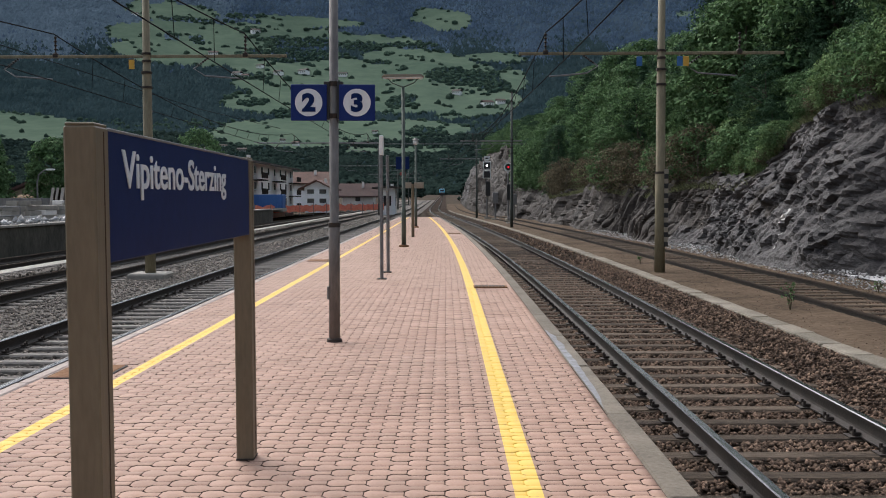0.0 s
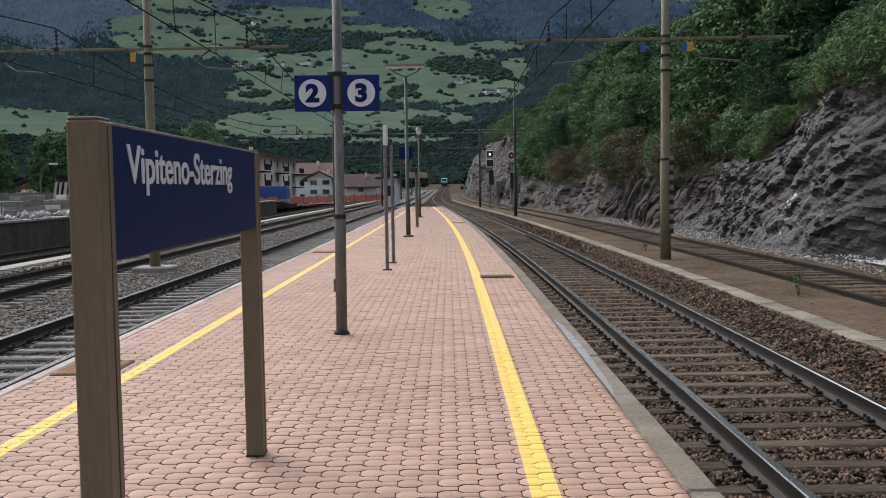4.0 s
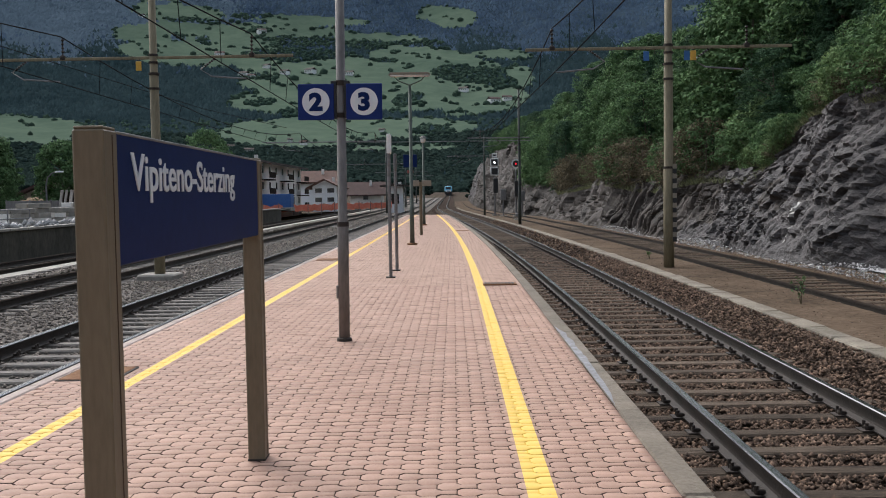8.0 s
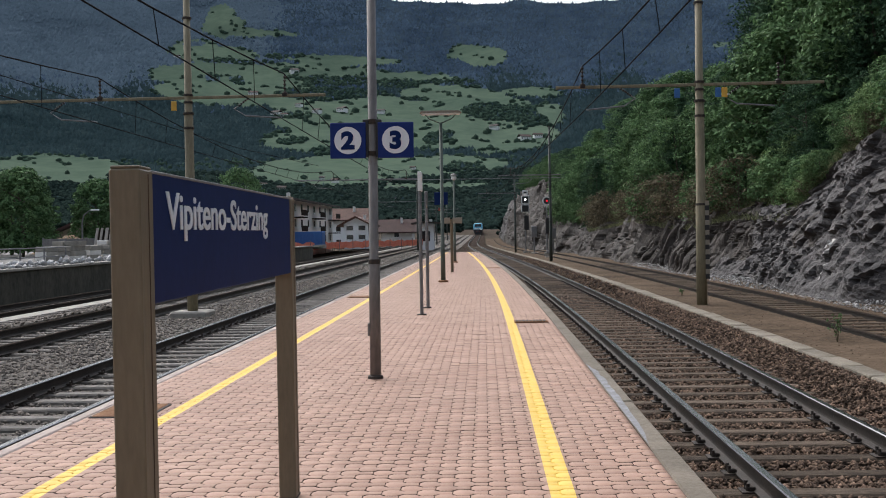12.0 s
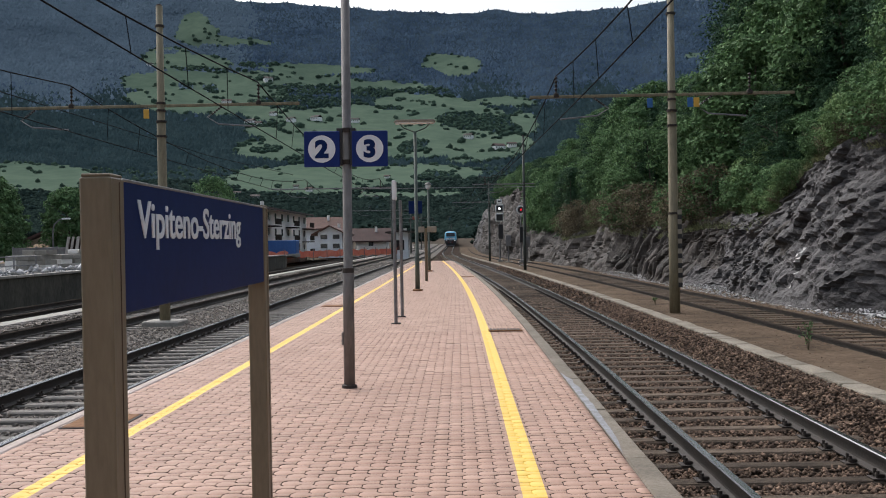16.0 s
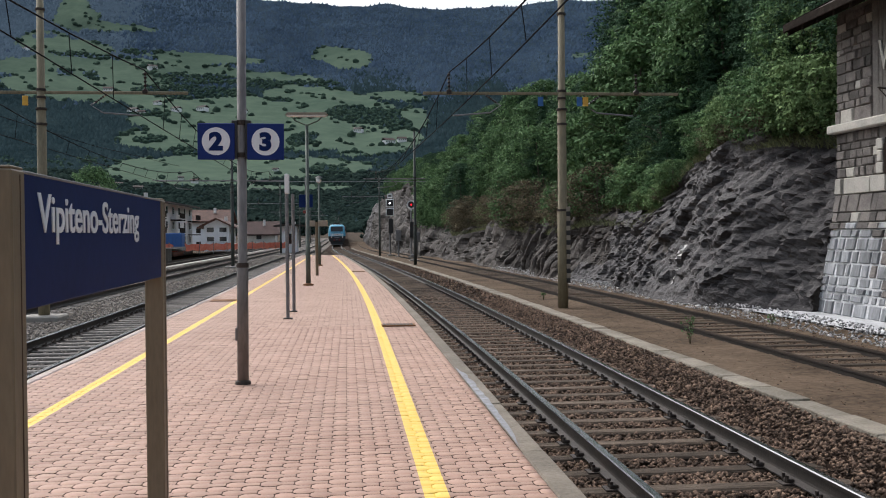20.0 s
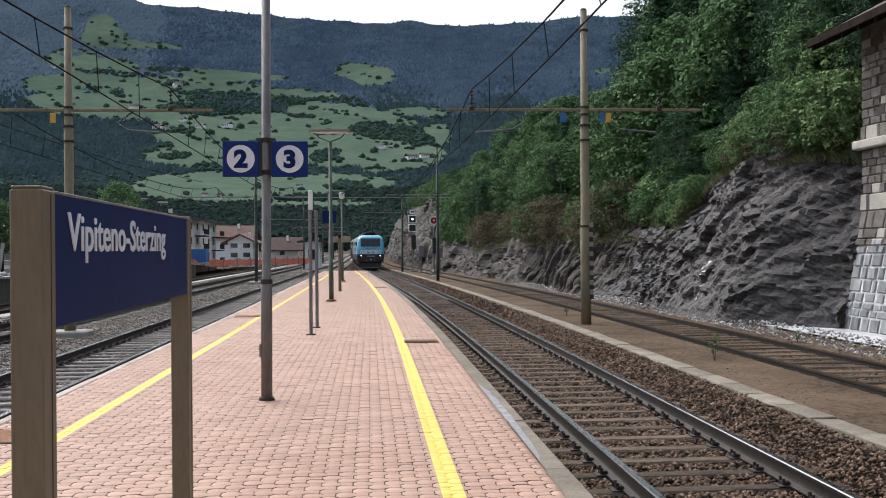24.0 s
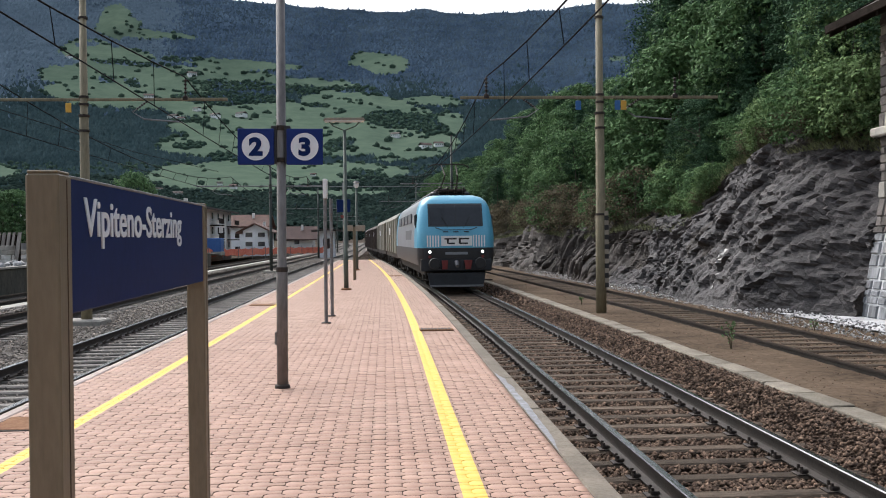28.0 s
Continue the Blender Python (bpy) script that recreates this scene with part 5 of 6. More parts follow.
# ---- platform furniture ----
def build_name_sign():
    t = thing("station_name_sign", "navy station name board on two bronze posts", "sign", pose(-1.138, 3.15, 0, 0, 0, 1.05))
    for y in (0.0, 2.68):
        p = part("post", Shape().box(-0.05, 0.05, y - 0.066, y + 0.066, 0.0, 1.775, 0.006), M["bronze"], t)
        part("cap", Shape().box(-0.046, 0.046, y - 0.062, y + 0.062, 1.775, 1.785, 0.003), M["bronze"], p)
        part("groove", Shape().box(0.0485, 0.0515, y + 0.012, y + 0.018, 0.02, 1.76), M["joint"], p)
        # thin dark rim added where the post's foot has only shade
        part("foot_collar", Shape().box(-0.053, 0.053, y - 0.07, y + 0.07, 0.0, 0.012, 0.003), M["iron"], p)
    panel = part("panel", Shape().box(-0.03, 0.044, 0.066, 2.614, 1.335, 1.77, 0.004), M["navy"], t)
    part("trim", Shape().box(-0.034, 0.047, 0.066, 2.614, 1.766, 1.776, 0.002), M["galv"], panel)
    me = lettering("Vipiteno-Sterzing", 0.185, M["lettering"], 0.004, 0.0022, 1.34)
    ob = part("lettering", me, None, panel)
    ob.matrix_basis = Matrix(((0, 0, 1, 0.0465), (1, 0, 0, 0.22), (0, 1, 0, 1.585), (0, 0, 0, 1)))
    return t


def disc(sh, cx, cz, r, y0, y1, n=36):
    return sh.prism([(cx + r * math.cos(2 * math.pi * k / n), cz + r * math.sin(2 * math.pi * k / n)) for k in range(n)], y0, y1, "y")


def build_track_sign():
    t = thing("platform_number_sign", "grey pole with blue number plates two and three", "sign", pose(-1.2, 10.61, 0, 0, 0.35, 0))
    part("pole", Shape().tube([(0, 0, 0), (0, 0, 1.25), (0, 0, 1.27), (0, 0, 4.8)], [0.06, 0.06, 0.05, 0.047], 14), M["post"], t, smooth=True)
    part("base_collar", Shape().tube([(0, 0, 0), (0, 0, 0.03), (0, 0, 0.04)], [0.085, 0.08, 0.062], 14), M["iron"], t)
    part("cable_box", Shape().box(-0.078, -0.05, -0.03, 0.04, 0.46, 0.6, 0.006), M["post"], t)
    for z in (2.42, 2.76, 1.26):
        part("clamp", Shape().tube([(0, 0, z - 0.025), (0, 0, z + 0.025)], 0.064, 12), M["iron"], t)
    for s, word in ((-1, "2"), (1, "3")):
        plate = part("plate", Shape().box(s * 0.255 - 0.19, s * 0.255 + 0.19, -0.1, -0.07, 2.365, 2.745, 0.006), M["sign_blue"], t)
        part("bracket", Shape().box(min(0.04 * s, 0.1 * s), max(0.04 * s, 0.1 * s), -0.07, 0.03, 2.38, 2.78, 0.004), M["black"], plate)
        part("disc", disc(Shape(), s * 0.255, 2.555, 0.145, -0.104, -0.1), M["lettering"], plate)
        ob = part("numeral", lettering(word, 0.245, M["navy"], 0.004, 0.013, 1.1, "CENTER"), None, plate)
        ob.matrix_basis = Matrix(((1, 0, 0, s * 0.255), (0, 0, -1, -0.107), (0, 1, 0, 2.471), (0, 0, 0, 1)))


def build_furniture():
    # small board seen end on, on two thin posts
    t = thing("notice_board", "narrow white notice board on two thin steel posts", "sign", pose(-1.22, 18.83, 0))
    for y, h in ((0.0, 2.72), (1.75, 2.42)):
        part("post", Shape().tube([(0.02 * (y > 0), y, 0), (0.02 * (y > 0), y, h)], 0.034, 10), M["galv"], t)
        part("base_plate", Shape().box(-0.09, 0.09, y - 0.09, y + 0.09, 0, 0.02, 0.004), M["iron"], t)
    part("board", Shape().box(-0.035, 0.04, -0.05, 0.25, 2.36, 2.73, 0.01), M["white"], t)
    part("back_board", Shape().box(0.0, 0.05, 1.45, 1.8, 2.1, 2.42, 0.01), M["galv"], t)
    # lamp standards
    for x, y, h, big in ((-1.33, 31.4, 5.35, True), (-1.56, 51.9, 4.6, False)):
        t = thing("platform_lamp", "pale green lamp post with a wide shallow lamp" if big else "slim grey lamp post with a small globe lamp", "street lamp", pose(x, y, 0), group="platform lamps")
        part("pole", Shape().tube([(0, 0, 0), (0, 0, 1.2), (0, 0, 1.22), (0, 0, h - 0.3)], [0.075, 0.072, 0.058, 0.05], 12), M["green_post"], t, smooth=True)
        part("base_plate", Shape().tube([(0, 0, 0), (0, 0, 0.05), (0, 0, 0.07)], [0.16, 0.16, 0.09], 12), M["rusty_plate"], t)
        if big:
            for s in (-1, 1):
                part("bracket_arm", Shape().tube([(0, 0, h - 0.32), (s * 0.35, 0, h - 0.18), (s * 0.5, 0, h - 0.02)], 0.02, 6), M["green_post"], t)
            lamp = part("lamp_housing", Shape().prism([(-0.66, h), (0.66, h), (0.60, h + 0.07), (-0.60, h + 0.07)], -0.16, 0.16, "y"), M["beige_board"], t)
            part("diffuser", Shape().box(-0.62, 0.62, -0.13, 0.13, h - 0.05, h, 0.015), M["white"], lamp)
        else:
            part("lamp_head", Shape().tube([(0, 0, h - 0.3), (0, 0, h - 0.2), (0, 0, h - 0.05), (0, 0, h + 0.02)], [0.06, 0.14, 0.13, 0.04], 12), M["white"], t, smooth=True)
            part("shade", Shape().tube([(0, 0, h - 0.04), (0, 0, h + 0.08)], [0.2, 0.05], 12), M["black"], t)
    # blue sign high on the lamp, beige twin boards beyond
    t = thing("blue_board", "small dark blue board on a slim pole", "sign", pose(-2.03, 47, 0), group="far platform signs")
    part("pole", Shape().tube([(0, 0, 0), (0, 0, 4.3)], 0.04, 8), M["galv"], t)
    part("board", Shape().box(-0.32, 0.32, -0.06, -0.03, 2.9, 3.5, 0.01), M["navy"], t)
    part("lower_tag", Shape().box(-0.14, 0.14, -0.06, -0.03, 2.62, 2.76, 0.01), M["red"], t)
    t = thing("boarding_sign", "pair of beige boards on a brown pole", "sign", pose(-1.3, 39.2, 0), group="far platform signs")
    part("pole", Shape().tube([(0, 0, 0), (0, 0, 2.1)], 0.06, 10), M["bronze"], t)
    for s in (-1, 1):
        part("board", Shape().box(s * 0.24 - 0.19, s * 0.24 + 0.19, -0.05, -0.01, 1.93, 2.16, 0.01), M["beige_board"], t)
    t = thing("drain_cover", "long brown iron drain cover sunk between pavers", "drain cover", pose(0.77, 17.02, 0.006))
    part("frame", Shape().box(-0.29, 0.29, -0.17, 0.17, 0.0, 0.02, 0.005), M["rusty_plate"], t)
    for k in range(9):
        part("bar", Shape().box(-0.26 + 0.058 * k, -0.22 + 0.058 * k, -0.15, 0.15, 0.018, 0.026, 0.003), M["iron"], t)
    t = thing("drain_cover", "small dark drain cover between far pavers", "drain cover", pose(0.35, 42.9, 0.006))
    part("frame", Shape().box(-0.29, 0.29, -0.17, 0.17, 0.0, 0.02, 0.005), M["rusty_plate"], t)
    t = thing("inspection_cover", "rusty brown steel cover at the platform edge", "manhole cover", pose(-3.2, 8.75, 0.004))
    part("plate", Shape().box(-0.24, 0.24, -0.3, 0.3, 0, 0.012, 0.004), M["rusty_plate"], t)
    part("rim", Shape().box(-0.265, 0.265, -0.325, 0.325, -0.01, 0.006, 0.004), M["iron"], t)
    t = thing("inspection_cover", "rusty brown steel cover at the platform edge", "manhole cover", pose(-3.1, 24.5, 0.004))
    part("plate", Shape().box(-0.3, 0.3, -0.3, 0.3, 0, 0.012, 0.004), M["rusty_plate"], t)


# ---- signals ----
def build_signals():
    for k, (x, y, z, lens) in enumerate(((3.95, 95, 4.62, "sig_white"), (5.55, 88, 4.25, "sig_red"))):
        t = thing("railway_signal", "signal head showing white light above a dark square" if k == 0 else "round signal showing a red light", "signal", pose(x, y, 0), group="railway signals")
        part("post", Shape().tube([(0, 0.2, SOIL), (0, 0.2, z + 0.4)], 0.07, 8), M["galv"], t)
        part("base", Shape().box(-0.25, 0.25, -0.05, 0.45, SOIL - 0.1, -0.3, 0.03), M["concrete"], t)
        if k == 0:
            for dz in (0.0, -0.85):
                b = part("lamp_box", Shape().box(-0.38, 0.38, -0.05, 0.1, z - 0.38 + dz, z + 0.38 + dz, 0.03), M["white"], t)
                part("face", Shape().box(-0.31, 0.31, -0.07, -0.05, z - 0.31 + dz, z + 0.31 + dz, 0.01), M["black"], b)
                if dz == 0:
                    part("lens", disc(Shape(), 0, z, 0.09, -0.1, -0.07, 20), M[lens], b)
            part("number_plate", Shape().box(-0.25, 0.25, -0.03, 0.0, z + 0.48, z + 0.9, 0.01), M["white"], t)
            part("plate_bar", Shape().box(-0.15, 0.15, -0.04, -0.03, z + 0.62, z + 0.76, 0.004), M["black"], t)
        else:
            b = part("target", disc(Shape(), 0, z, 0.40, -0.05, 0.0, 28), M["white"], t)
            part("face", disc(Shape(), 0, z, 0.29, -0.07, -0.05, 28), M["black"], b)
            part("lens", disc(Shape(), 0, z, 0.085, -0.1, -0.07, 20), M[lens], b)
            part("pointer", Shape().prism([(-0.12, z - 0.36), (0.12, z - 0.36), (0, z - 0.6)], -0.05, -0.02, "y"), M["white"], t)
        part("relay_box", Shape().box(-0.13, 0.33, 0.05, 0.35, z - 2.9, z - 1.5, 0.03), M["black"], t)
    for x, y, h in ((4.6, 92, 2.6), (6.2, 90, 2.4), (5.1, 78, 0.6)):
        t = thing("signal_cabinet", "weathered grey cabinet post beside the siding", "cabinet", pose(x, y, SOIL), group="lineside cabinets")
        part("post", Shape().tube([(0, 0, 0), (0, 0, h)], 0.07, 8), M["galv"], t)
        part("box", Shape().box(-0.25, 0.25, -0.15, 0.15, h * 0.6, h, 0.03), M["galv"], t)
        part("foot", Shape().box(-0.35, 0.35, -0.3, 0.3, -0.05, 0.18, 0.03), M["concrete"], t)


# ---- stone building ----
def stone_field(parent, y0, y1, z0, z1, face, course, length, pick, seed, depth=0.05, skip=None, joint=lambda y, z: 0.012):
    """Rough ashlar blocks on a face x = face(z); pick(y, z) names the stone."""
    rnd = random.Random(seed)
    z = z0
    while z < z1 - 0.05:
        h = min(course * rnd.uniform(0.65, 1.35), z1 - z)
        if z1 - z - h < 0.12:
            h = z1 - z
        y = y0
        while y < y1 - 0.03:
            w = min(length * rnd.uniform(0.6, 1.5), y1 - y)
            if y1 - y - w < 0.14:
                w = y1 - y
            my, mz = y + w / 2, z + h / 2
            if not (skip and skip(my, mz)):
                d = depth * rnd.uniform(0.5, 1.3)
                g = joint(my, mz)
                c = 0.018
                xb, xt = face(z + g), face(z + h - g)
                sh = Shape()
                gy = g * (2.2 if g > 0.02 else 1.0)
                a, b, lo, hi = y + gy, y + w - gy, z + g * 0.7, z + h - g * 0.7
                j = lambda: rnd.uniform(-0.012, 0.012)
                back = [(xb + 0.05, a, lo), (xb + 0.05, b, lo), (xt + 0.05, b, hi), (xt + 0.05, a, hi)]
                rim = [(xb - d * 0.5, a, lo), (xb - d * 0.5, b, lo), (xt - d * 0.5, b, hi), (xt - d * 0.5, a, hi)]
                front = [(xb - d + j(), a + c + abs(j()), lo + c), (xb - d + j(), b - c, lo + c + abs(j())), (xt - d + j(), b - c - abs(j()), hi - c), (xt - d + j(), a + c, hi - c - abs(j()))]
                f = [(8, 9, 10, 11)]
                for r in (0, 4):
                    f += [(r + i, r + (i + 1) % 4, r + 4 + (i + 1) % 4, r + 4 + i) for i in range(4)]
                sh.add(back + rim + front, f)
                part("stone", sh, pick(my, mz, rnd), parent)
            y += w
        z += h


def build_house_of_stone():
    far, near, pier = 24.3, 9.0, 20.0
    t = thing("stone_building", "grey stone railway building on a battered base", "building", pose(0, -0.2, -0.13))
    lower = lambda z: 11.72 + (z - SOIL) * 0.58 / 3.15
    flat = lambda z: 12.33
    wall = part("wall", Shape().prism([(11.72, SOIL - 0.2), (12.33, 2.6), (12.33, 7.2), (18.0, 7.2), (18.0, SOIL - 0.2)], pier, far, "y"), M["mortar"], t)
    part("wall", Shape().prism([(12.9, SOIL - 0.2), (12.9, 2.0), (12.33, 2.6), (12.33, 7.2), (18.0, 7.2), (18.0, SOIL - 0.2)], near, pier, "y"), M["mortar"], t)
    # limed joints low on the battered pier
    part("lime_coat", Shape().prism([(11.70, SOIL), (12.14, 1.75), (12.22, 1.75), (11.82, SOIL)], pier + 1.0, far - 0.02, "y"), M["mortar_lime"], wall)

    def low(y, z, rnd):
        limed = (y - (far - 1.9)) * 0.8 + (1.4 - z) * 0.6 + rnd.uniform(-0.7, 0.7)
        return M["ashlar_lime"] if limed > -0.5 and z < 1.9 + rnd.uniform(-0.3, 0.2) else M["ashlar_pale"] if rnd.random() < 0.05 else M["ashlar"]

    stone_field(wall, pier + 0.02, far, SOIL, 2.6, lower, 0.26, 0.42, low, 21, 0.06, None, lambda y, z: 0.026 if z < 1.75 and y > pier + 1.0 + 0.5 * math.sin(z * 4) else 0.012)
    stone_field(wall, near + 6.5, far, 2.6, 3.02, flat, 0.42, 0.55, lambda y, z, r: M["ashlar_pale"], 22, 0.09)

    def window_hole(y, z):
        return 21.1 < y < 22.2 and z > 2.95

    def mid(y, z, rnd):
        return M["ashlar_pale"] if ((y > far - 0.28 and rnd.random() < 0.5) or rnd.random() < 0.04) else M["ashlar"]

    stone_field(wall, near + 6.5, far, 3.02, 4.14, flat, 0.19, 0.33, mid, 23, 0.05, window_hole)
    part("string_course", Shape().box(12.08, 12.45, near, far + 0.12, 4.14, 4.36, 0.03), M["ashlar_pale"], t)
    stone_field(wall, 22.62, far, 4.36, 4.72, flat, 0.36, 0.6, lambda y, z, r: M["ashlar_pale"] if r.random() < 0.6 else M["ashlar"], 24, 0.07)
    stone_field(wall, 22.62, far, 4.72, 7.1, flat, 0.21, 0.34, lambda y, z, r: M["ashlar_pale"] if r.random() < 0.06 else M["ashlar"], 25, 0.05)
    # little arched window
    w = part("window", Shape().box(12.30, 12.36, 21.24, 22.05, 2.98, 3.86, 0.01), M["timber"], t)
    part("shutter", Shape().prism([(21.28, 3.0), (22.0, 3.0), (22.0, 3.68), (21.86, 3.82), (21.64, 3.87), (21.42, 3.82), (21.28, 3.68)], 12.24, 12.31, "x"), M["timber"], w)
    part("mullion", Shape().box(12.215, 12.24, 21.60, 21.68, 3.0, 3.84, 0.004), M["plank"], w)
    for k in range(3):
        for y in (21.08, 22.17):
            part("quoin", Shape().box(12.22, 12.36, y - (0.1 if k % 2 else 0.15), y + (0.1 if k % 2 else 0.15), 3.03 + 0.28 * k, 3.29 + 0.28 * k, 0.02), M["ashlar_pale"], w)
    # boarded gable bay with faded lettering
    bay = part("board_wall", Shape().box(12.42, 12.5, near, 22.58, 4.36, 7.2, 0.01), M["timber"], t)
    y = 22.50
    while y > 14.0:
        part("board", Shape().box(12.36, 12.42, y - 0.15, y, 4.42, 7.15, 0.008), M["plank"], bay)
        part("batten", Shape().box(12.33, 12.36, y - 0.17, y - 0.13, 4.42, 7.15, 0.006), M["plank"], bay)
        y -= 0.16
    ob = part("lettering", lettering("VIPITENO", 0.98, M["ashlar_pale"], 0.03, 0.018, 0.72), None, bay)
    ob.matrix_basis = Matrix(((0, 0, -1, 12.30), (-1, 0, 0, 22.28), (0, 1, 0, 5.45), (0, 0, 0, 1)))
    br = part("bracket", Shape().tube([(12.33, 21.9, 4.95), (11.95, 21.7, 4.95)], 0.02, 6), M["iron"], t)
    part("stay", Shape().tube([(12.33, 21.7, 4.55), (11.97, 21.7, 4.93)], 0.014, 6), M["iron"], br)
    # eaves
    roof = part("roof", Shape().prism([(11.3, 7.05), (11.33, 6.91), (14.6, 8.6), (14.6, 8.78)], near - 0.5, far + 0.8, "y"), M["roof"], t)
    part("fascia", Shape().box(11.25, 11.31, near - 0.5, far + 0.8, 6.87, 7.07, 0.01), M["timber"], roof)
    for k in range(12):
        yy = far + 0.7 - k * 0.8
        part("rafter", Shape().prism([(11.35, 6.89), (12.6, 7.53), (12.6, 7.39), (11.35, 6.77)], yy - 0.05, yy + 0.05, "y"), M["timber"], roof)
    part("verge_board", Shape().prism([(11.3, 6.85), (11.3, 7.09), (14.6, 8.82), (14.6, 8.58)], far + 0.8, far + 0.86, "y"), M["timber"], roof)
    # blue name board on the wall
    s = thing("wall_sign", "blue station sign fixed to the stone wall", "sign", pose(12.2, 19.0, 2.97))
    board = part("board", Shape().box(-0.02, 0.02, -1.5, 1.0, 0.0, 0.92, 0.008), M["sign_blue"], s)
    for text, z in (("Vipiteno", 0.52), ("Sterzing", 0.12)):
        ob = part("lettering", lettering(text, 0.40, M["white"], 0.006, 0.004, 0.9), None, board)
        ob.matrix_basis = Matrix(((0, 0, -1, -0.024), (-1, 0, 0, 0.85), (0, 1, 0, z), (0, 0, 0, 1)))
    solid("lime_verge", ribbon(10.45, 12.0, -0.49, -0.46, 9, 27.5, 1.0), M["lime"], "white limed gravel verge along the building", "verge", kind="structure")


# ---- beyond the left tracks ----
def build_left_side():
    w = thing("yard_wall", "low stained retaining wall beside the yard tracks", "wall", kind="structure")
    part("wall_body", Shape().box(-16.6, -16.05, 8, 92, -0.7, 0.5, 0.03), M["old_wall"], w)
    y = 8.5
    while y < 91:
        part("coping", Shape().box(-16.68, -15.97, y, y + 1.46, 0.5, 0.6, 0.015), M["concrete"], w)
        y += 1.5
    rows = [[(x, y, 0.46 + 0.04 * fbm(x * 0.3, y * 0.3, 1, 2)) for x in (-60, -45, -35, -28, -22, -16.4)] for y in range(0, 150, 6)]
    solid("yard", Shape().grid(rows), M["yard"], "raised gravel yard behind the low wall", "ground", kind="structure")
    # stacked kerb blocks and pallets behind the wall
    rnd = random.Random(8)
    for k in range(6):
        y = 41.5 + 1.7 * k
        s = thing("block_stack", "stack of pale concrete blocks on a pallet", "building material", pose(-18.4, y, 0.5), group="stacks of blocks")
        for r in range(rnd.choice((2, 3, 3, 4))):
            for c in range(2):
                a, b = rnd.uniform(0, 0.12), rnd.uniform(-0.04, 0.04)
                part("block", Shape().box(-0.5 + 0.5 * c + 0.01 + b, 0.5 * c - 0.01 + b, -0.68 + a, 0.60 + a, 0.12 + 0.22 * r, 0.33 + 0.22 * r, 0.015), M["plaster" if rnd.random() < 0.45 else "concrete"], s)
        part("pallet", Shape().box(-0.52, 0.52, -0.7, 0.7, 0.0, 0.12, 0.01), M["plank"], s)
    f = thing("mesh_fence", "long grey site fence on concrete feet", "fence", pose(-20.4, 0, 0.5))
    y = 45.0
    while y < 70:
        part("post", Shape().tube([(0, y, 0), (0, y, 1.15)], 0.04, 6), M["galv"], f)
        part("panel", Shape().box(-0.015, 0.015, y + 0.06, y + 2.44, 0.25, 1.1, 0.004), M["galv"], f)
        y += 2.5
    f = thing("railing", "grey steel railing behind the wall", "railing", pose(-17.2, 0, 0.5))
    for y in range(28, 41, 2):
        part("post", Shape().tube([(0, y, 0), (0, y, 0.75)], 0.03, 6), M["galv"], f)
    for z in (0.4, 0.75):
        part("rail", Shape().tube([(0, 28, z), (0, 40, z)], 0.025, 6), M["galv"], f)
    t = thing("plank_rack", "weathered planks leaning on a frame behind the wall", "building material", pose(-18.6, 48.5, 0.5))
    part("frame", Shape().box(-0.9, 0.9, 0.5, 0.6, 0.0, 1.5, 0.01), M["timber"], t)
    for k in range(8):
        x = -0.85 + 0.24 * k
        part("plank", Shape().prism([(-0.25, 0.0), (-0.18, 0.0), (0.5, 1.62), (0.43, 1.62)], x, x + rnd.uniform(0.10, 0.17), "x"), M["plank"], t)
    t = thing("street_lamp", "grey street lamp with a curved arm", "street lamp", pose(-27.2, 66, 0.4))
    part("pole", Shape().tube([(0, 0, 0), (0, 0, 2.3), (0.1, 0, 2.75), (0.45, 0, 3.05), (0.7, 0, 3.12)], [0.08, 0.06, 0.05, 0.045, 0.04], 8), M["galv"], t)
    part("lamp_head", Shape().box(0.62, 1.2, -0.1, 0.1, 3.06, 3.18, 0.04), M["white"], t)
    rows = [[(-35.5 + 0.5 * i, 73 + 0.5 * j, 0.3 + 1.7 * max(0.0, 1 - math.hypot((i - 7) / 7, (j - 5) / 5)) * (1 + 0.25 * fbm(i * 0.5, j * 0.5, 7, 3))) for i in range(15)] for j in range(11)]
    solid("earth_mound", Shape().grid(rows), M["heap"], "brown mound of dug earth between the trees", "mound", smooth=True)
    # red tiled shed by the trees
    house("shed", "low shed with a brown tiled roof behind trees", -33, 84, 0.4, 8, 7, 1.6, 1.7, "beige_board", "roof_red", 0, 1)
    house("apartment_house", "three storey house with wooden balconies", -25.0, 98, 0.3, 10, 32, 5.0, 0.9, "plaster", "roof", 3, 3, balconies=True)
    house("white_house", "white house with a pale tiled roof", -19.0, 146, 0.4, 3.6, 8, 2.7, 0.9, "plaster_white", "roof_pink", 2, 2)
    house("row_house", "house with a pale tiled roof behind the yard", -25.2, 166, 0.4, 8, 5.6, 3.6, 1.6, "plaster_white", "roof_pink", 2, 1, turn=-90)
    house("brown_house", "low house with a wide brown roof", -18.0, 176, 0.3, 7, 5.4, 1.6, 1.8, "plaster", "roof_red", 2, 1, turn=-90)
    house("station_shed", "small pale grey lineside shed", -7.55, 128, -0.5, 2.0, 4, 3.3, 0.1, "plaster_white", "roof", 1, 1)
    # site container and orange netting
    c = thing("site_container", "blue covered builder's container", "container", pose(-17.9, 100, 0.2))
    part("body", Shape().box(-1.6, 1.6, -1.0, 1.0, 0.3, 1.75, 0.05), M["blue_tarp"], c)
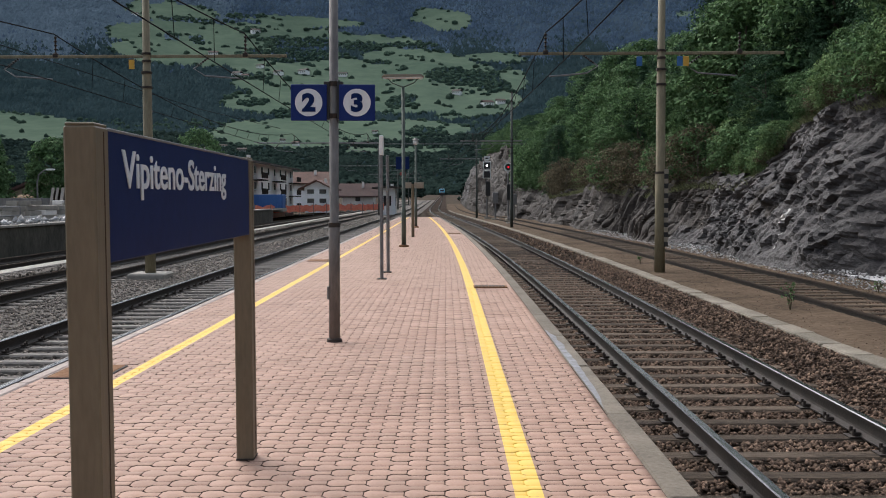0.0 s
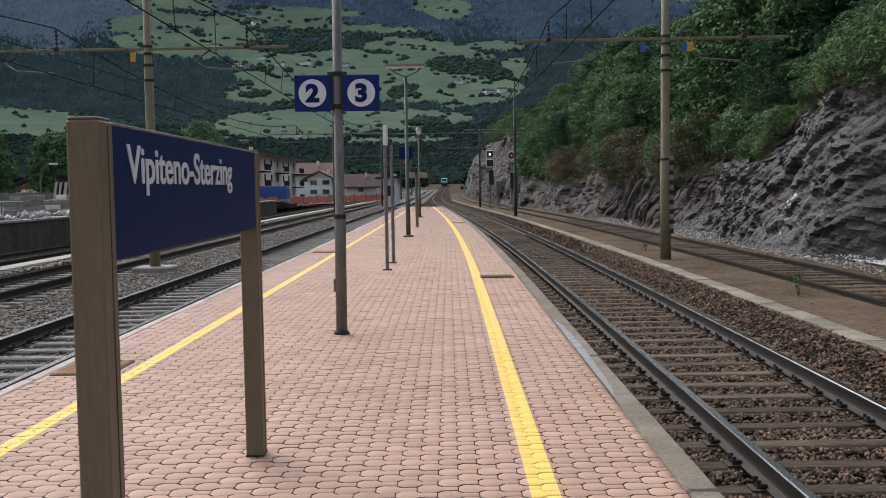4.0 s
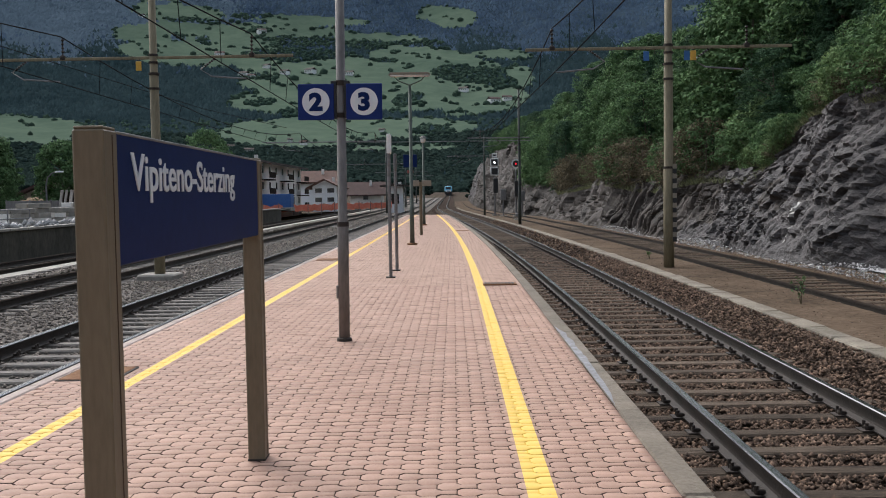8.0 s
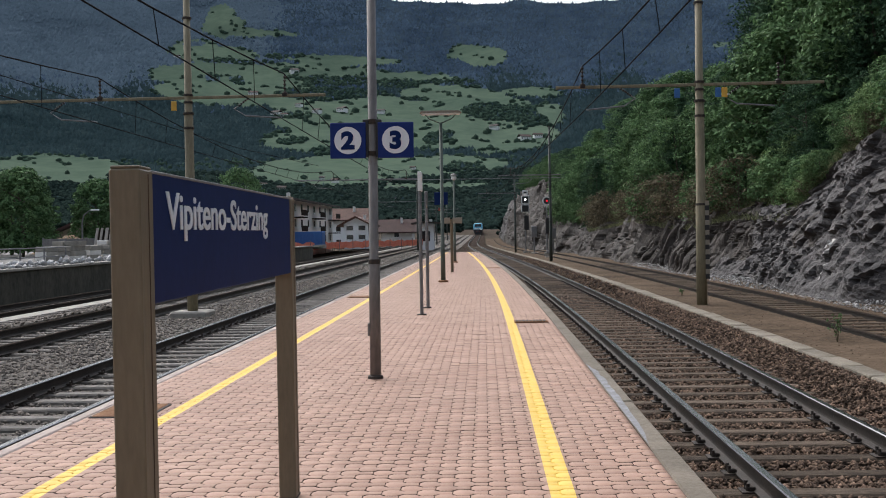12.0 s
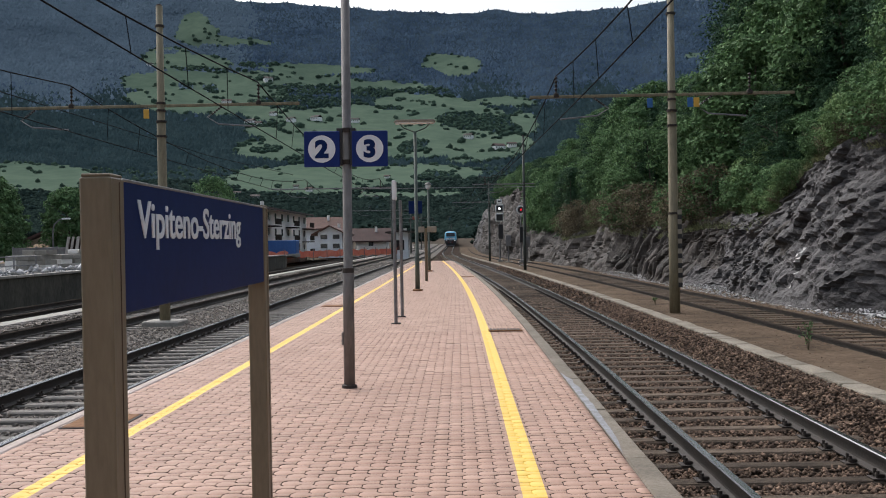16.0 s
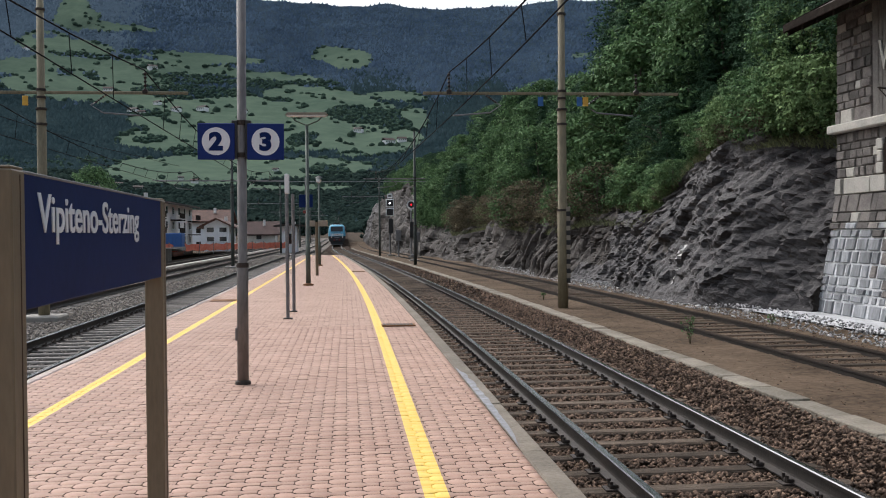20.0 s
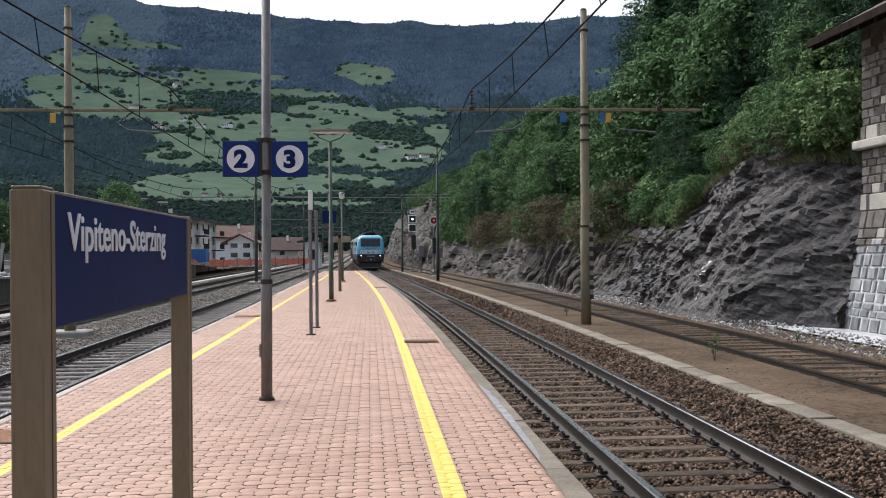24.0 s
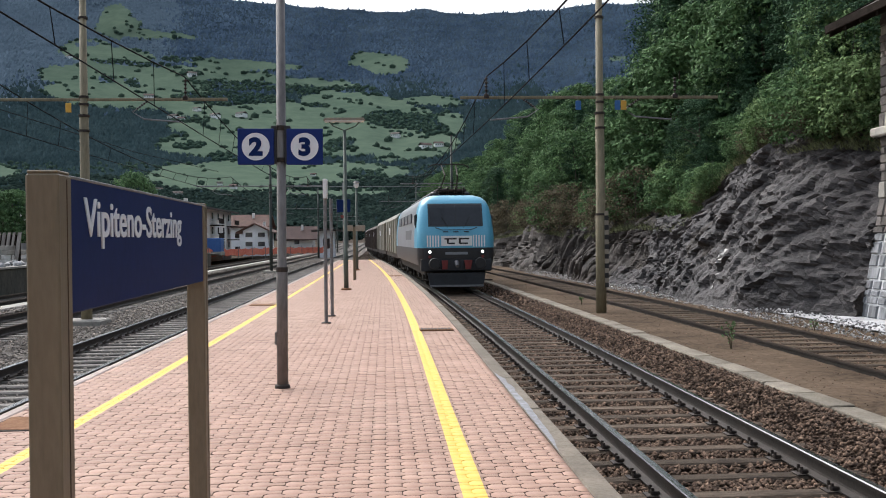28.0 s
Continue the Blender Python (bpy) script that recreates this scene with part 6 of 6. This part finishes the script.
    for k in range(9):
        part("rib", Shape().box(-1.5 + 0.36 * k, -1.42 + 0.36 * k, -1.05, -1.0, 0.35, 1.7, 0.01), M["blue_tarp"], c)
    part("skirt", Shape().box(-1.8, 1.7, -1.3, 1.1, 0.0, 0.4, 0.05), M["concrete"], c)
    n = thing("site_netting", "orange safety netting on posts round the works", "fence", pose(0, 0, 0.05))
    x = -18.5
    while x < -7.5:
        y = 97 + (x + 18) * 2.2
        part("stake", Shape().tube([(x, y, -0.3), (x, y, 1.0)], 0.04, 6), M["galv"], n)
        rows = [[(x + 1.1 * u, y + 2.42 * u, z + 0.08 * math.sin(9 * u + x) - 0.12 * math.sin(math.pi * u) * (z > 0.7)) for u in (0, 0.25, 0.5, 0.75, 1)] for z in (0.1, 0.4, 0.65, 0.85)]
        g = Shape().grid(rows)
        rows = [[(p[0], p[1] + 0.02, p[2]) for p in r] for r in rows]
        part("net", g.grid(rows[::-1]), M["orange"], n)
        x += 1.1
    for k in range(7):
        x, y = rnd.uniform(-19, -10), rnd.uniform(104, 124)
        b = thing("builder_bag", "white bulk bag of building material", "bag", pose(x, y, 0.1, 0, 0, rnd.uniform(0, 90)), group="bulk bags")
        part("bag", Shape().box(-0.4, 0.4, -0.4, 0.4, 0, 0.65, 0.1), M["white"], b)
        part("loop", Shape().tube([(-0.3, 0, 0.6), (0, 0, 0.8), (0.3, 0, 0.6)], 0.03, 5), M["plank"], b)


def house(name, label, x, y, z, w, d, h, pitch, wall, roof, cols, floors, balconies=False, turn=0):
    t = thing(name, label, "house", pose(x, y, z + climb(y), 0, 0, turn))
    part("wall", Shape().prism([(-w / 2, -1), (w / 2, -1), (w / 2, h), (0, h + pitch), (-w / 2, h)], 0, d, "y"), M[wall], t)
    for s in (-1, 1):
        e = 0.9
        k = pitch / (w / 2)
        a, b = (0, h + pitch + 0.25), (s * (w / 2 + e), h - e * k + 0.25)
        part("roof", Shape().prism([a, b, (b[0], b[1] - 0.22), (0, a[1] - 0.22)], -0.9, d + 0.9, "y"), M[roof], t)
    for f in range(floors):
        zz = h * (f + 0.32) / max(1, floors)
        tall = min(1.3, 0.48 * h / max(1, floors))
        for c in range(cols):
            xx = -w / 2 + w * (c + 0.5) / cols
            win = part("window", Shape().box(xx - 0.5, xx + 0.5, -0.03, 0.05, zz, zz + tall, 0.01), M["glass_dark"], t)
            part("frame", Shape().box(xx - 0.58, xx + 0.58, -0.05, -0.032, zz + tall, zz + tall + 0.1, 0.004), M["white"], win)
            part("sill", Shape().box(xx - 0.62, xx + 0.62, -0.12, 0.0, zz - 0.08, zz, 0.01), M["plaster_white"], win)
        n = int(d // 3.6)
        for c in range(n):
            yy = d * (c + 0.5) / n
            win = part("window", Shape().box(w / 2 - 0.05, w / 2 + 0.03, yy - 0.42, yy + 0.42, zz, zz + tall, 0.01), M["glass_dark"], t)
            part("sill", Shape().box(w / 2, w / 2 + 0.12, yy - 0.62, yy + 0.62, zz - 0.08, zz, 0.01), M["plaster_white"], win)
            if balconies and c % 3 == 1:
                bal = part("balcony", Shape().box(w / 2, w / 2 + 1.1, yy - 1.7, yy + 1.7, zz - 0.75, zz - 0.62, 0.01), M["timber"], t)
                part("rail", Shape().box(w / 2 + 1.02, w / 2 + 1.1, yy - 1.7, yy + 1.7, zz - 0.5, zz + 0.1, 0.01), M["timber"], bal)
    if balconies:
        for f in range(floors):
            zz = h * (f + 0.32) / floors
            bal = part("balcony", Shape().box(-w / 2 + 0.5, w / 2 - 0.5, -1.1, 0.0, zz - 0.75, zz - 0.62, 0.01), M["timber"], t)
            part("rail", Shape().box(-w / 2 + 0.5, w / 2 - 0.5, -1.1, -1.02, zz - 0.6, zz + 0.3, 0.01), M["timber"], bal)
    part("chimney", Shape().box(w * 0.15, w * 0.15 + 0.4, d * 0.6, d * 0.6 + 0.4, h, h + pitch + 0.5, 0.02), M["plaster"], t)
    return t


def build_farms():
    """White farmhouses scattered on the far meadows."""
    rnd = random.Random(4)
    for az, el in ((-10.6, 7.3), (-11.4, 6.75), (-11.9, 6.8), (-17.3, 9.9), (2.5, 5.2), (3.2, 5.35), (-8.2, 7.0), (-9.6, 6.95), (-10.7, 9.2), (-13.1, 7.9), (-5.9, 6.9), (-4.1, 3.7), (-9.3, 3.2), (-8.6, 3.0), (0.6, 5.9), (-12.6, 2.8), (-13.5, 2.6), (-11.6, 2.55)):
        p = slope_point(az, el)
        s = rnd.uniform(0.9, 1.5) * (0.5 if el < 4 else 1.0)
        t = thing("farmhouse", "small white farmhouse on the mountain meadow", "house", pose(p[0], p[1], p[2] + 1, 0, 0, rnd.uniform(-40, 40)), group="mountain farmhouses")
        w, d, h = 15 * s, 11 * s, 5.5 * s
        part("wall", Shape().prism([(-w / 2, -6), (w / 2, -6), (w / 2, h), (-w / 2, h)], 0, d, "y"), M["white"], t)
        for q in (0, 1):
            yy = (-1.2, d / 2) if q == 0 else (d + 1.2, d / 2)
            part("roof", Shape().prism([(yy[0], h - 0.3), (yy[1], h + 3 * s), (yy[1], h + 3.5 * s), (yy[0], h + 0.2)], -w / 2 - 1, w / 2 + 1, "x"), M["roof" if rnd.random() < 0.7 else "roof_red"], t)
        for c in range(4):
            part("window", Shape().box(-w / 2 + w * (c + 0.5) / 4 - 0.8, -w / 2 + w * (c + 0.5) / 4 + 0.8, -0.1, 0.05, h * 0.45, h * 0.75, 0.02), M["glass_dark"], t)


# ---- train ----
LOCO = 19.4
LEVELS = [(0.95, 1.44, 0.06), (1.2, 1.49, 0.0), (1.62, 1.5, 0.0), (2.1, 1.5, 0.02), (2.3, 1.49, 0.08), (2.75, 1.45, 0.24), (3.2, 1.38, 0.44), (3.45, 1.27, 0.62), (3.6, 1.1, 0.82), (3.68, 0.85, 1.05)]


def outline(w, f, length, r=0.34, n=6):
    """Plan of the body at one level, with rounded corners."""
    pts = []
    for cx, cy, a0 in ((-w + r, f + r, 180), (w - r, f + r, 270), (w - r, length - f - r, 0), (-w + r, length - f - r, 90)):
        pts += [(cx + r * math.cos(radians(a0 + 90 * k / n)), cy + r * math.sin(radians(a0 + 90 * k / n))) for k in range(n + 1)]
    # stations along the flanks so that the colours can change
    k = n + 1
    left = [(-w, y) for y in (length - 1.9, 1.9)]
    right = [(w, y) for y in (1.9, length - 1.9)]
    return pts[:2 * k] + right + pts[2 * k:] + left


def loco_level(z):
    for (a, w, f), (b, v, g) in zip(LEVELS, LEVELS[1:]):
        if a <= z <= b:
            u = (z - a) / (b - a)
            return w + (v - w) * u, f + (g - f) * u
    return LEVELS[-1][1:]


def face_y(x, z, r=0.34):
    w, f = loco_level(z)
    e = abs(x) - (w - r)
    return f + (r - math.sqrt(max(0.0, r * r - e * e)) if e > 0 else 0.0)


def front_patch(x0, x1, z0, z1, proud, nx=10, nz=6):
    rows = []
    for k in range(nz + 1):
        z = z0 + (z1 - z0) * k / nz
        rows.append([(x0 + (x1 - x0) * i / nx, face_y(x0 + (x1 - x0) * i / nx, z) - proud, z) for i in range(nx + 1)])
    sh = Shape().grid(rows)
    return sh


def bogie(parent, y):
    b = part("bogie", Shape().box(-1.05, 1.05, y - 1.9, y + 1.9, 0.42, 0.78, 0.05), M["grime"], parent)
    for yy in (y - 1.3, y + 1.3):
        for s in (-1, 1):
            part("wheel", Shape().tube([(s * 0.70, yy, 0.5), (s * 0.80, yy, 0.5), (s * 0.83, yy, 0.5)], [0.5, 0.5, 0.44], 20), M["iron"], b)
            part("axle_box", Shape().box(s * 1.02 - 0.12, s * 1.02 + 0.12, yy - 0.22, yy + 0.22, 0.32, 0.68, 0.03), M["grime"], b)
    return b


def build_loco():
    t = thing("locomotive", "blue and pale grey electric locomotive hauling goods wagons", "locomotive")
    sh, rings = Shape(), [[(x, y, z) for x, y in outline(w, f, LOCO)] for z, w, f in LEVELS]
    n = len(rings[0])
    sh.v = [p for r in rings for p in r]
    for i in range(len(rings) - 1):
        for k in range(n):
            a, b, c, d = i * n + k, i * n + (k + 1) % n, (i + 1) * n + (k + 1) % n, (i + 1) * n + k
            mid = sum((Vector(sh.v[q]) for q in (a, b, c, d)), Vector()) / 4
            cab = mid.y < 1.95 or mid.y > LOCO - 1.95
            sh.f.append((a, b, c, d))
            sh.m.append(2 if mid.z < 1.6 else 0 if cab else 1)
    sh.f.append(tuple(range((len(rings) - 1) * n, len(rings) * n)))
    sh.m.append(1)
    body = part("body", sh, [M["loco_blue"], M["loco_grey"], M["loco_dark"]], t, smooth=True)
    body.data.set_sharp_from_angle(angle=radians(50))
    part("handrail", Shape().tube([(-0.8, -0.02, 2.40), (-0.55, -0.03, 2.31), (0.55, -0.03, 2.31), (0.8, -0.02, 2.40)], 0.018, 6), M["black"], t)
    for k in range(3):
        part("step_grip", front_patch(-0.5 + 0.4 * k, -0.3 + 0.4 * k, 2.22, 2.26, 0.02, 3, 2), M["loco_dark"], t)
    for s in (0, 1):
        part("windscreen", front_patch(-1.0 + 1.015 * s, -0.015 + 1.015 * s, 2.50, 3.28, 0.014, 8, 8), M["glass_dark"], t)
    part("windscreen_surround", front_patch(-1.06, 1.06, 2.44, 3.34, 0.008, 12, 8), M["black"], t)
    part("emblem_panel", front_patch(-0.58, 0.62, 1.70, 2.08, 0.010, 8, 3), M["white"], t)
    for k in range(5):
        for s in (-1, 1):
            part("stripe", front_patch(s * (0.68 + 0.105 * k) - 0.03, s * (0.68 + 0.105 * k) + 0.022, 1.66, 2.1, 0.012, 2, 3), M["white"], t)
    for x0, x1, z0, z1 in ((-0.45, 0.02, 1.94, 2.0), (-0.36, -0.28, 1.78, 1.96), (-0.30, -0.05, 1.76, 1.82), (0.1, 0.5, 1.94, 2.0), (0.1, 0.18, 1.78, 1.96), (0.14, 0.45, 1.76, 1.82)):
        part("emblem_bar", front_patch(x0, x1, z0, z1, 0.016, 4, 2), M["black"], t)
    part("dark_band", front_patch(-1.3, 1.3, 1.22, 1.58, 0.008, 12, 3), M["black"], t)
    part("number_bar", front_patch(-0.42, 0.45, 1.36, 1.46, 0.014, 4, 2), M["loco_grey"], t)
    for s in (-1, 1):
        h = part("headlight", disc(Shape(), s * 1.02, 1.47, 0.10, -0.035, 0.05, 18), M["loco_dark"], t)
        part("lens", disc(Shape(), s * 1.02, 1.47, 0.052, -0.05, -0.034, 18), M["lamp_on"], h)
        part("tail_light", disc(Shape(), s * 1.02, 1.28, 0.06, -0.03, 0.05, 12), M["red"], t)
        part("wiper", Shape().tube([(s * 0.3, face_y(0.3, 2.4) - 0.03, 2.4), (s * 0.55, face_y(0.5, 2.8) - 0.03, 2.85)], 0.012, 5), M["black"], t)
        b = part("buffer", Shape().tube([(s * 0.875, -0.5, 1.03), (s * 0.875, -0.46, 1.03), (s * 0.875, -0.45, 1.03), (s * 0.875, 0.1, 1.03)], [0.2, 0.22, 0.1, 0.1], 14), M["black"], t)
        part("red_hose_box", Shape().prism([(s * 0.45 - 0.09, 0.80), (s * 0.45 + 0.09, 0.80), (s * 0.47 + 0.14, 1.14), (s * 0.43 - 0.14, 1.14)], -0.12, 0.08, "y"), M["red"], t)
        part("mirror", Shape().box(s * 1.52 - 0.03, s * 1.52 + 0.03, 0.9, 0.96, 2.5, 2.9, 0.01), M["black"], t)
        part("side_window", Shape().box(s * 1.46 - 0.02, s * 1.46 + 0.02, 0.95, 1.6, 2.4, 2.95, 0.01), M["glass_dark"], t)
        part("side_lettering", Shape().box(s * 1.5 - 0.006, s * 1.5 + 0.006, 4.0, 8.5, 1.95, 2.35, 0.002), M["grille"], t)
        for k in range(4):
            part("grille", Shape().box(s * 1.47 - 0.03, s * 1.47 + 0.03, 4.2 + 3.0 * k, 6.4 + 3.0 * k, 2.65, 3.05, 0.01), M["grille"], t)
    part("coupling", Shape().tube([(0, -0.42, 0.92), (0, -0.2, 1.06), (0, 0.1, 1.04)], [0.07, 0.09, 0.1], 8), M["galv"], t)
    part("buffer_beam", Shape().box(-1.38, 1.38, 0.0, 0.35, 0.72, 1.2, 0.04), M["loco_dark"], t)
    part("snow_plough", Shape().prism([(-1.02, 0.14), (1.02, 0.14), (1.12, 0.66), (-1.12, 0.66)], -0.12, 0.1, "y"), M["loco_dark"], t)
    part("plough_edge", Shape().box(-1.04, 1.04, -0.16, -0.11, 0.12, 0.2, 0.01), M["galv"], t)
    part("underframe", Shape().box(-1.2, 1.2, 0.5, LOCO - 0.5, 0.55, 0.98, 0.05), M["grime"], t)
    part("step_board", Shape().box(-1.4, 1.4, 0.0, 0.25, 0.35, 0.4, 0.01), M["iron"], t)
    for y in (4.0, LOCO - 4.0):
        bogie(t, y)
    part("roof_equipment", Shape().box(-0.8, 0.8, 2.2, LOCO - 2.2, 3.66, 3.9, 0.08), M["loco_dark"], t)
    p = part("pantograph", Shape().box(-0.6, 0.6, 1.7, 3.3, 3.86, 3.98, 0.03), M["iron"], t)
    for s in (-1, 1):
        part("lower_arm", Shape().tube([(s * 0.35, 3.1, 3.95), (s * 0.25, 1.7, 4.5)], 0.03, 6), M["iron"], p)
        part("upper_arm", Shape().tube([(s * 0.25, 1.7, 4.5), (s * 0.3, 2.9, 5.02)], 0.022, 6), M["iron"], p)
    part("collector_bow", Shape().tube([(-0.85, 2.9, 4.92), (-0.6, 2.9, 5.05), (0.6, 2.9, 5.05), (0.85, 2.9, 4.92)], 0.025, 6), M["iron"], p)
    for k in range(4):
        part("roof_insulator", insulator(Shape(), (-0.5 + 0.33 * k, 1.6, 3.7), (-0.5 + 0.33 * k, 1.6, 4.05), 0.07), M["insul"], t)
    return t


def build_wagon(name, label, length, skin, roof, height, ribs):
    t = thing(name, label, "goods wagon", group="goods wagons")
    part("body", Shape().prism([(-1.42, 1.15), (1.42, 1.15), (1.42, height - 0.35), (1.2, height - 0.1), (0.6, height), (-0.6, height), (-1.2, height - 0.1), (-1.42, height - 0.35)], 0.6, length - 0.6, "y"), M[skin], t)
    part("roof_cover", Shape().prism([(-1.44, height - 0.37), (-1.22, height - 0.08), (-0.6, height + 0.03), (0.6, height + 0.03), (1.22, height - 0.08), (1.44, height - 0.37), (1.2, height - 0.2), (-1.2, height - 0.2)], 0.55, length - 0.55, "y"), M[roof], t)
    for k in range(ribs):
        y = 1.0 + (length - 2.0) * k / (ribs - 1)
        for s in (-1, 1):
            part("rib", Shape().box(s * 1.44 - 0.03, s * 1.44 + 0.03, y - 0.05, y + 0.05, 1.1, height - 0.38, 0.01), M[skin], t)
    for s in (-1, 1):
        part("label_plate", Shape().box(s * 1.45 - 0.01, s * 1.45 + 0.01, length * 0.5, length * 0.5 + 1.0, 2.3, 2.75, 0.002), M["lettering"], t)
        part("buffer", Shape().tube([(s * 0.875, 0.0, 1.03), (s * 0.875, 0.05, 1.03), (s * 0.875, 0.6, 1.03)], [0.2, 0.12, 0.1], 12), M["grime"], t)
    part("underframe", Shape().box(-1.35, 1.35, 0.5, length - 0.5, 0.85, 1.15, 0.03), M["rust"], t)
    for y in (2.6, length - 2.6):
        bogie(t, y)
    return t


def rest_rows(offset, length):
    """Poses of a vehicle whose front is offset metres behind the train's head, from the clip's start to its end."""
    rows = []
    for k in range(57):
        t = k / 2
        y = 38.0 + 17.3 * (28 - t) + offset
        a, b = y + 0.15 * length, y + 0.85 * length
        xa, xb = 2.93 + shift(a), 2.93 + shift(b)
        turn = -math.degrees(math.atan2(xb - xa, b - a))
        x = xa - (xb - xa) / (b - a) * 0.15 * length
        tilt = math.degrees(math.atan2(climb(b) - climb(a), b - a))
        rows.append((t, pose(x, y, RAIL + climb(y), tilt, 0, turn)))
    return rows


build_ground()
build_slopes()
build_valley_woods()
build_rock()
build_tracks()
build_strip()
platform = build_platform()
build_house_of_stone()
build_left_side()
build_farms()
build_mast("olive steel catenary mast with cross arm beside the siding", 5.77, 26.67, 8.1, 1.97, 9.04, ((2.68, 1.0), (7.85, -1.0)), False, tags=((-0.62, "tagb"), (0.62, "tagy"), (0.45, "tagb")), stripes=True)
build_mast("olive steel catenary mast on a pale concrete footing", -8.05, 26.9, 8.1, -14.5, -4.27, ((-5.38, -1.0), (-10.5, -1.0)), True, tags=((-0.35, "tagy"),))
build_mast("dark green catenary mast near the signals", 4.48, 67.3, 8.6, 1.0, 5.2, ((1.85, 1.0),), False, "mast_green", slim=0.75)
build_mast("dark green catenary mast near the signals", 3.05, 98, 7.4, -0.6, 3.4, ((0.3, 1.0),), False, "mast_green", slim=0.75)
for yy in (69, 118, 165, 212):
    build_mast("grey green catenary mast between yard tracks", -7.95, yy, 7.8, -13.0, -4.27, ((-5.38, -1.0), (-10.5, -1.0)), True, "mast_green", slim=0.85)
build_wires()
build_name_sign()
build_track_sign()
build_furniture()
build_signals()
build_plants()
loco = build_loco()
train = [(loco, 0.0, LOCO)]
place = LOCO + 0.4
for kind in ("tarp", "tarp", "brown", "brown", "brown", "brown"):
    if kind == "tarp":
        wagon = build_wagon("covered_wagon", "goods wagon with a beige tarpaulin cover", 17.0, "tarp", "concrete", 3.6, 6)
        size = 17.0
    else:
        wagon = build_wagon("box_wagon", "dark brown high sided goods wagon", 15.0, "wagon_brown", "wagon_brown", 3.45, 12)
        size = 15.0
    train.append((wagon, place, size))
    place += size + 0.4

stones("main_ballast", "rust brown crushed stone ballast round the sleepers", M["stone"], [
    (1.36, 4.85, -5, 4.2, 6000, 0.029, 1.0, lambda x, y: -0.588 + 0.19 * step(4.0, 4.75, x)), (1.36, 4.85, 4.2, 30, 54000, 0.0275, 1.0, lambda x, y: -0.584 + 0.19 * step(4.0, 4.75, x)), (1.36, 4.85, 30, 75, 7000, 0.05, 1.0, lambda x, y: -0.598 + 0.19 * step(4.0, 4.75, x))], 1, ((2.93, 0.6),))
stones("siding_ballast", "scattered brown stones between the siding rails", M["stone"], [(5.3, 6.9, 6, 45, 1600, 0.014, 1.0, lambda x, y: -0.474), (6.9, 9.5, 8, 55, 9000, 0.024, 1.0, lambda x, y: -0.508)], 2)
stones("yard_ballast", "grey crushed stone ballast of the yard tracks", M["stone_grey"], [(-8.6, -3.75, 8, 45, 14000, 0.038, 0.0, lambda x, y: -0.60), (-8.6, -3.75, 45, 110, 5000, 0.06, 0.0, lambda x, y: -0.60), (-15.6, -8.6, 16, 90, 8000, 0.055, 0.0, lambda x, y: -0.60)], 3, ((-5.35, 0.6), (-9.7, 0.6)))
stones("pale_rubble", "pale limestone rubble at the foot of the rock", M["rubble"], [(9.3, 10.7, 14, 60, 4200, 0.032, 1.0, lambda x, y: -0.50 + 0.12 * step(9.5, 10.4, x)), (9.5, 10.3, 24, 42, 40, 0.075, 1.0, lambda x, y: -0.47)], 6)
stones("wall_rubble", "pale broken stone heaped along the yard wall", M["rubble"], [(-18.2, -16.1, 18, 62, 900, 0.11, 0.0, lambda x, y: 0.60), (-17.4, -16.2, 30, 60, 160, 0.2, 0.0, lambda x, y: 0.66)], 12)
build_grass()


def build_weeds():
    """Weeds in the cess between the strip and the siding."""
    rng = np.random.default_rng(31)
    for x, y, h, count in ((6.15, 17.6, 0.5, 46), (5.9, 30, 0.22, 18), (9.2, 21, 0.22, 20)):
        t = thing("weed", "spindly green weed growing in the ballast", "weed", pose(x, y, -0.48), group="lineside weeds")
        tips = []
        for k in range(6):
            a, r = rng.uniform(0, 6.28), h * rng.uniform(0.1, 0.35)
            p = (r * math.cos(a), r * math.sin(a), h * rng.uniform(0.7, 1.0))
            part("stem", Shape().tube([(0, 0, -0.05), (p[0] * 0.4, p[1] * 0.4, p[2] * 0.6), p], 0.005, 4), M["leaf_dry"], t)
            tips.append(p)
        pts = np.array([np.array(tips[i % 6]) * rng.uniform(0.35, 1.05) + rng.normal(0, 0.03, 3) for i in range(count)])
        v, f = leaf_quads(rng, pts, 0.035)
        part("leaves", fast_mesh("leaves", v, f, M["leaf"]), None, t)


build_weeds()
build_pavers(platform)


def motions():
    for vehicle, offset, length in train:
        walk(vehicle, rest_rows(offset, length))


motions()
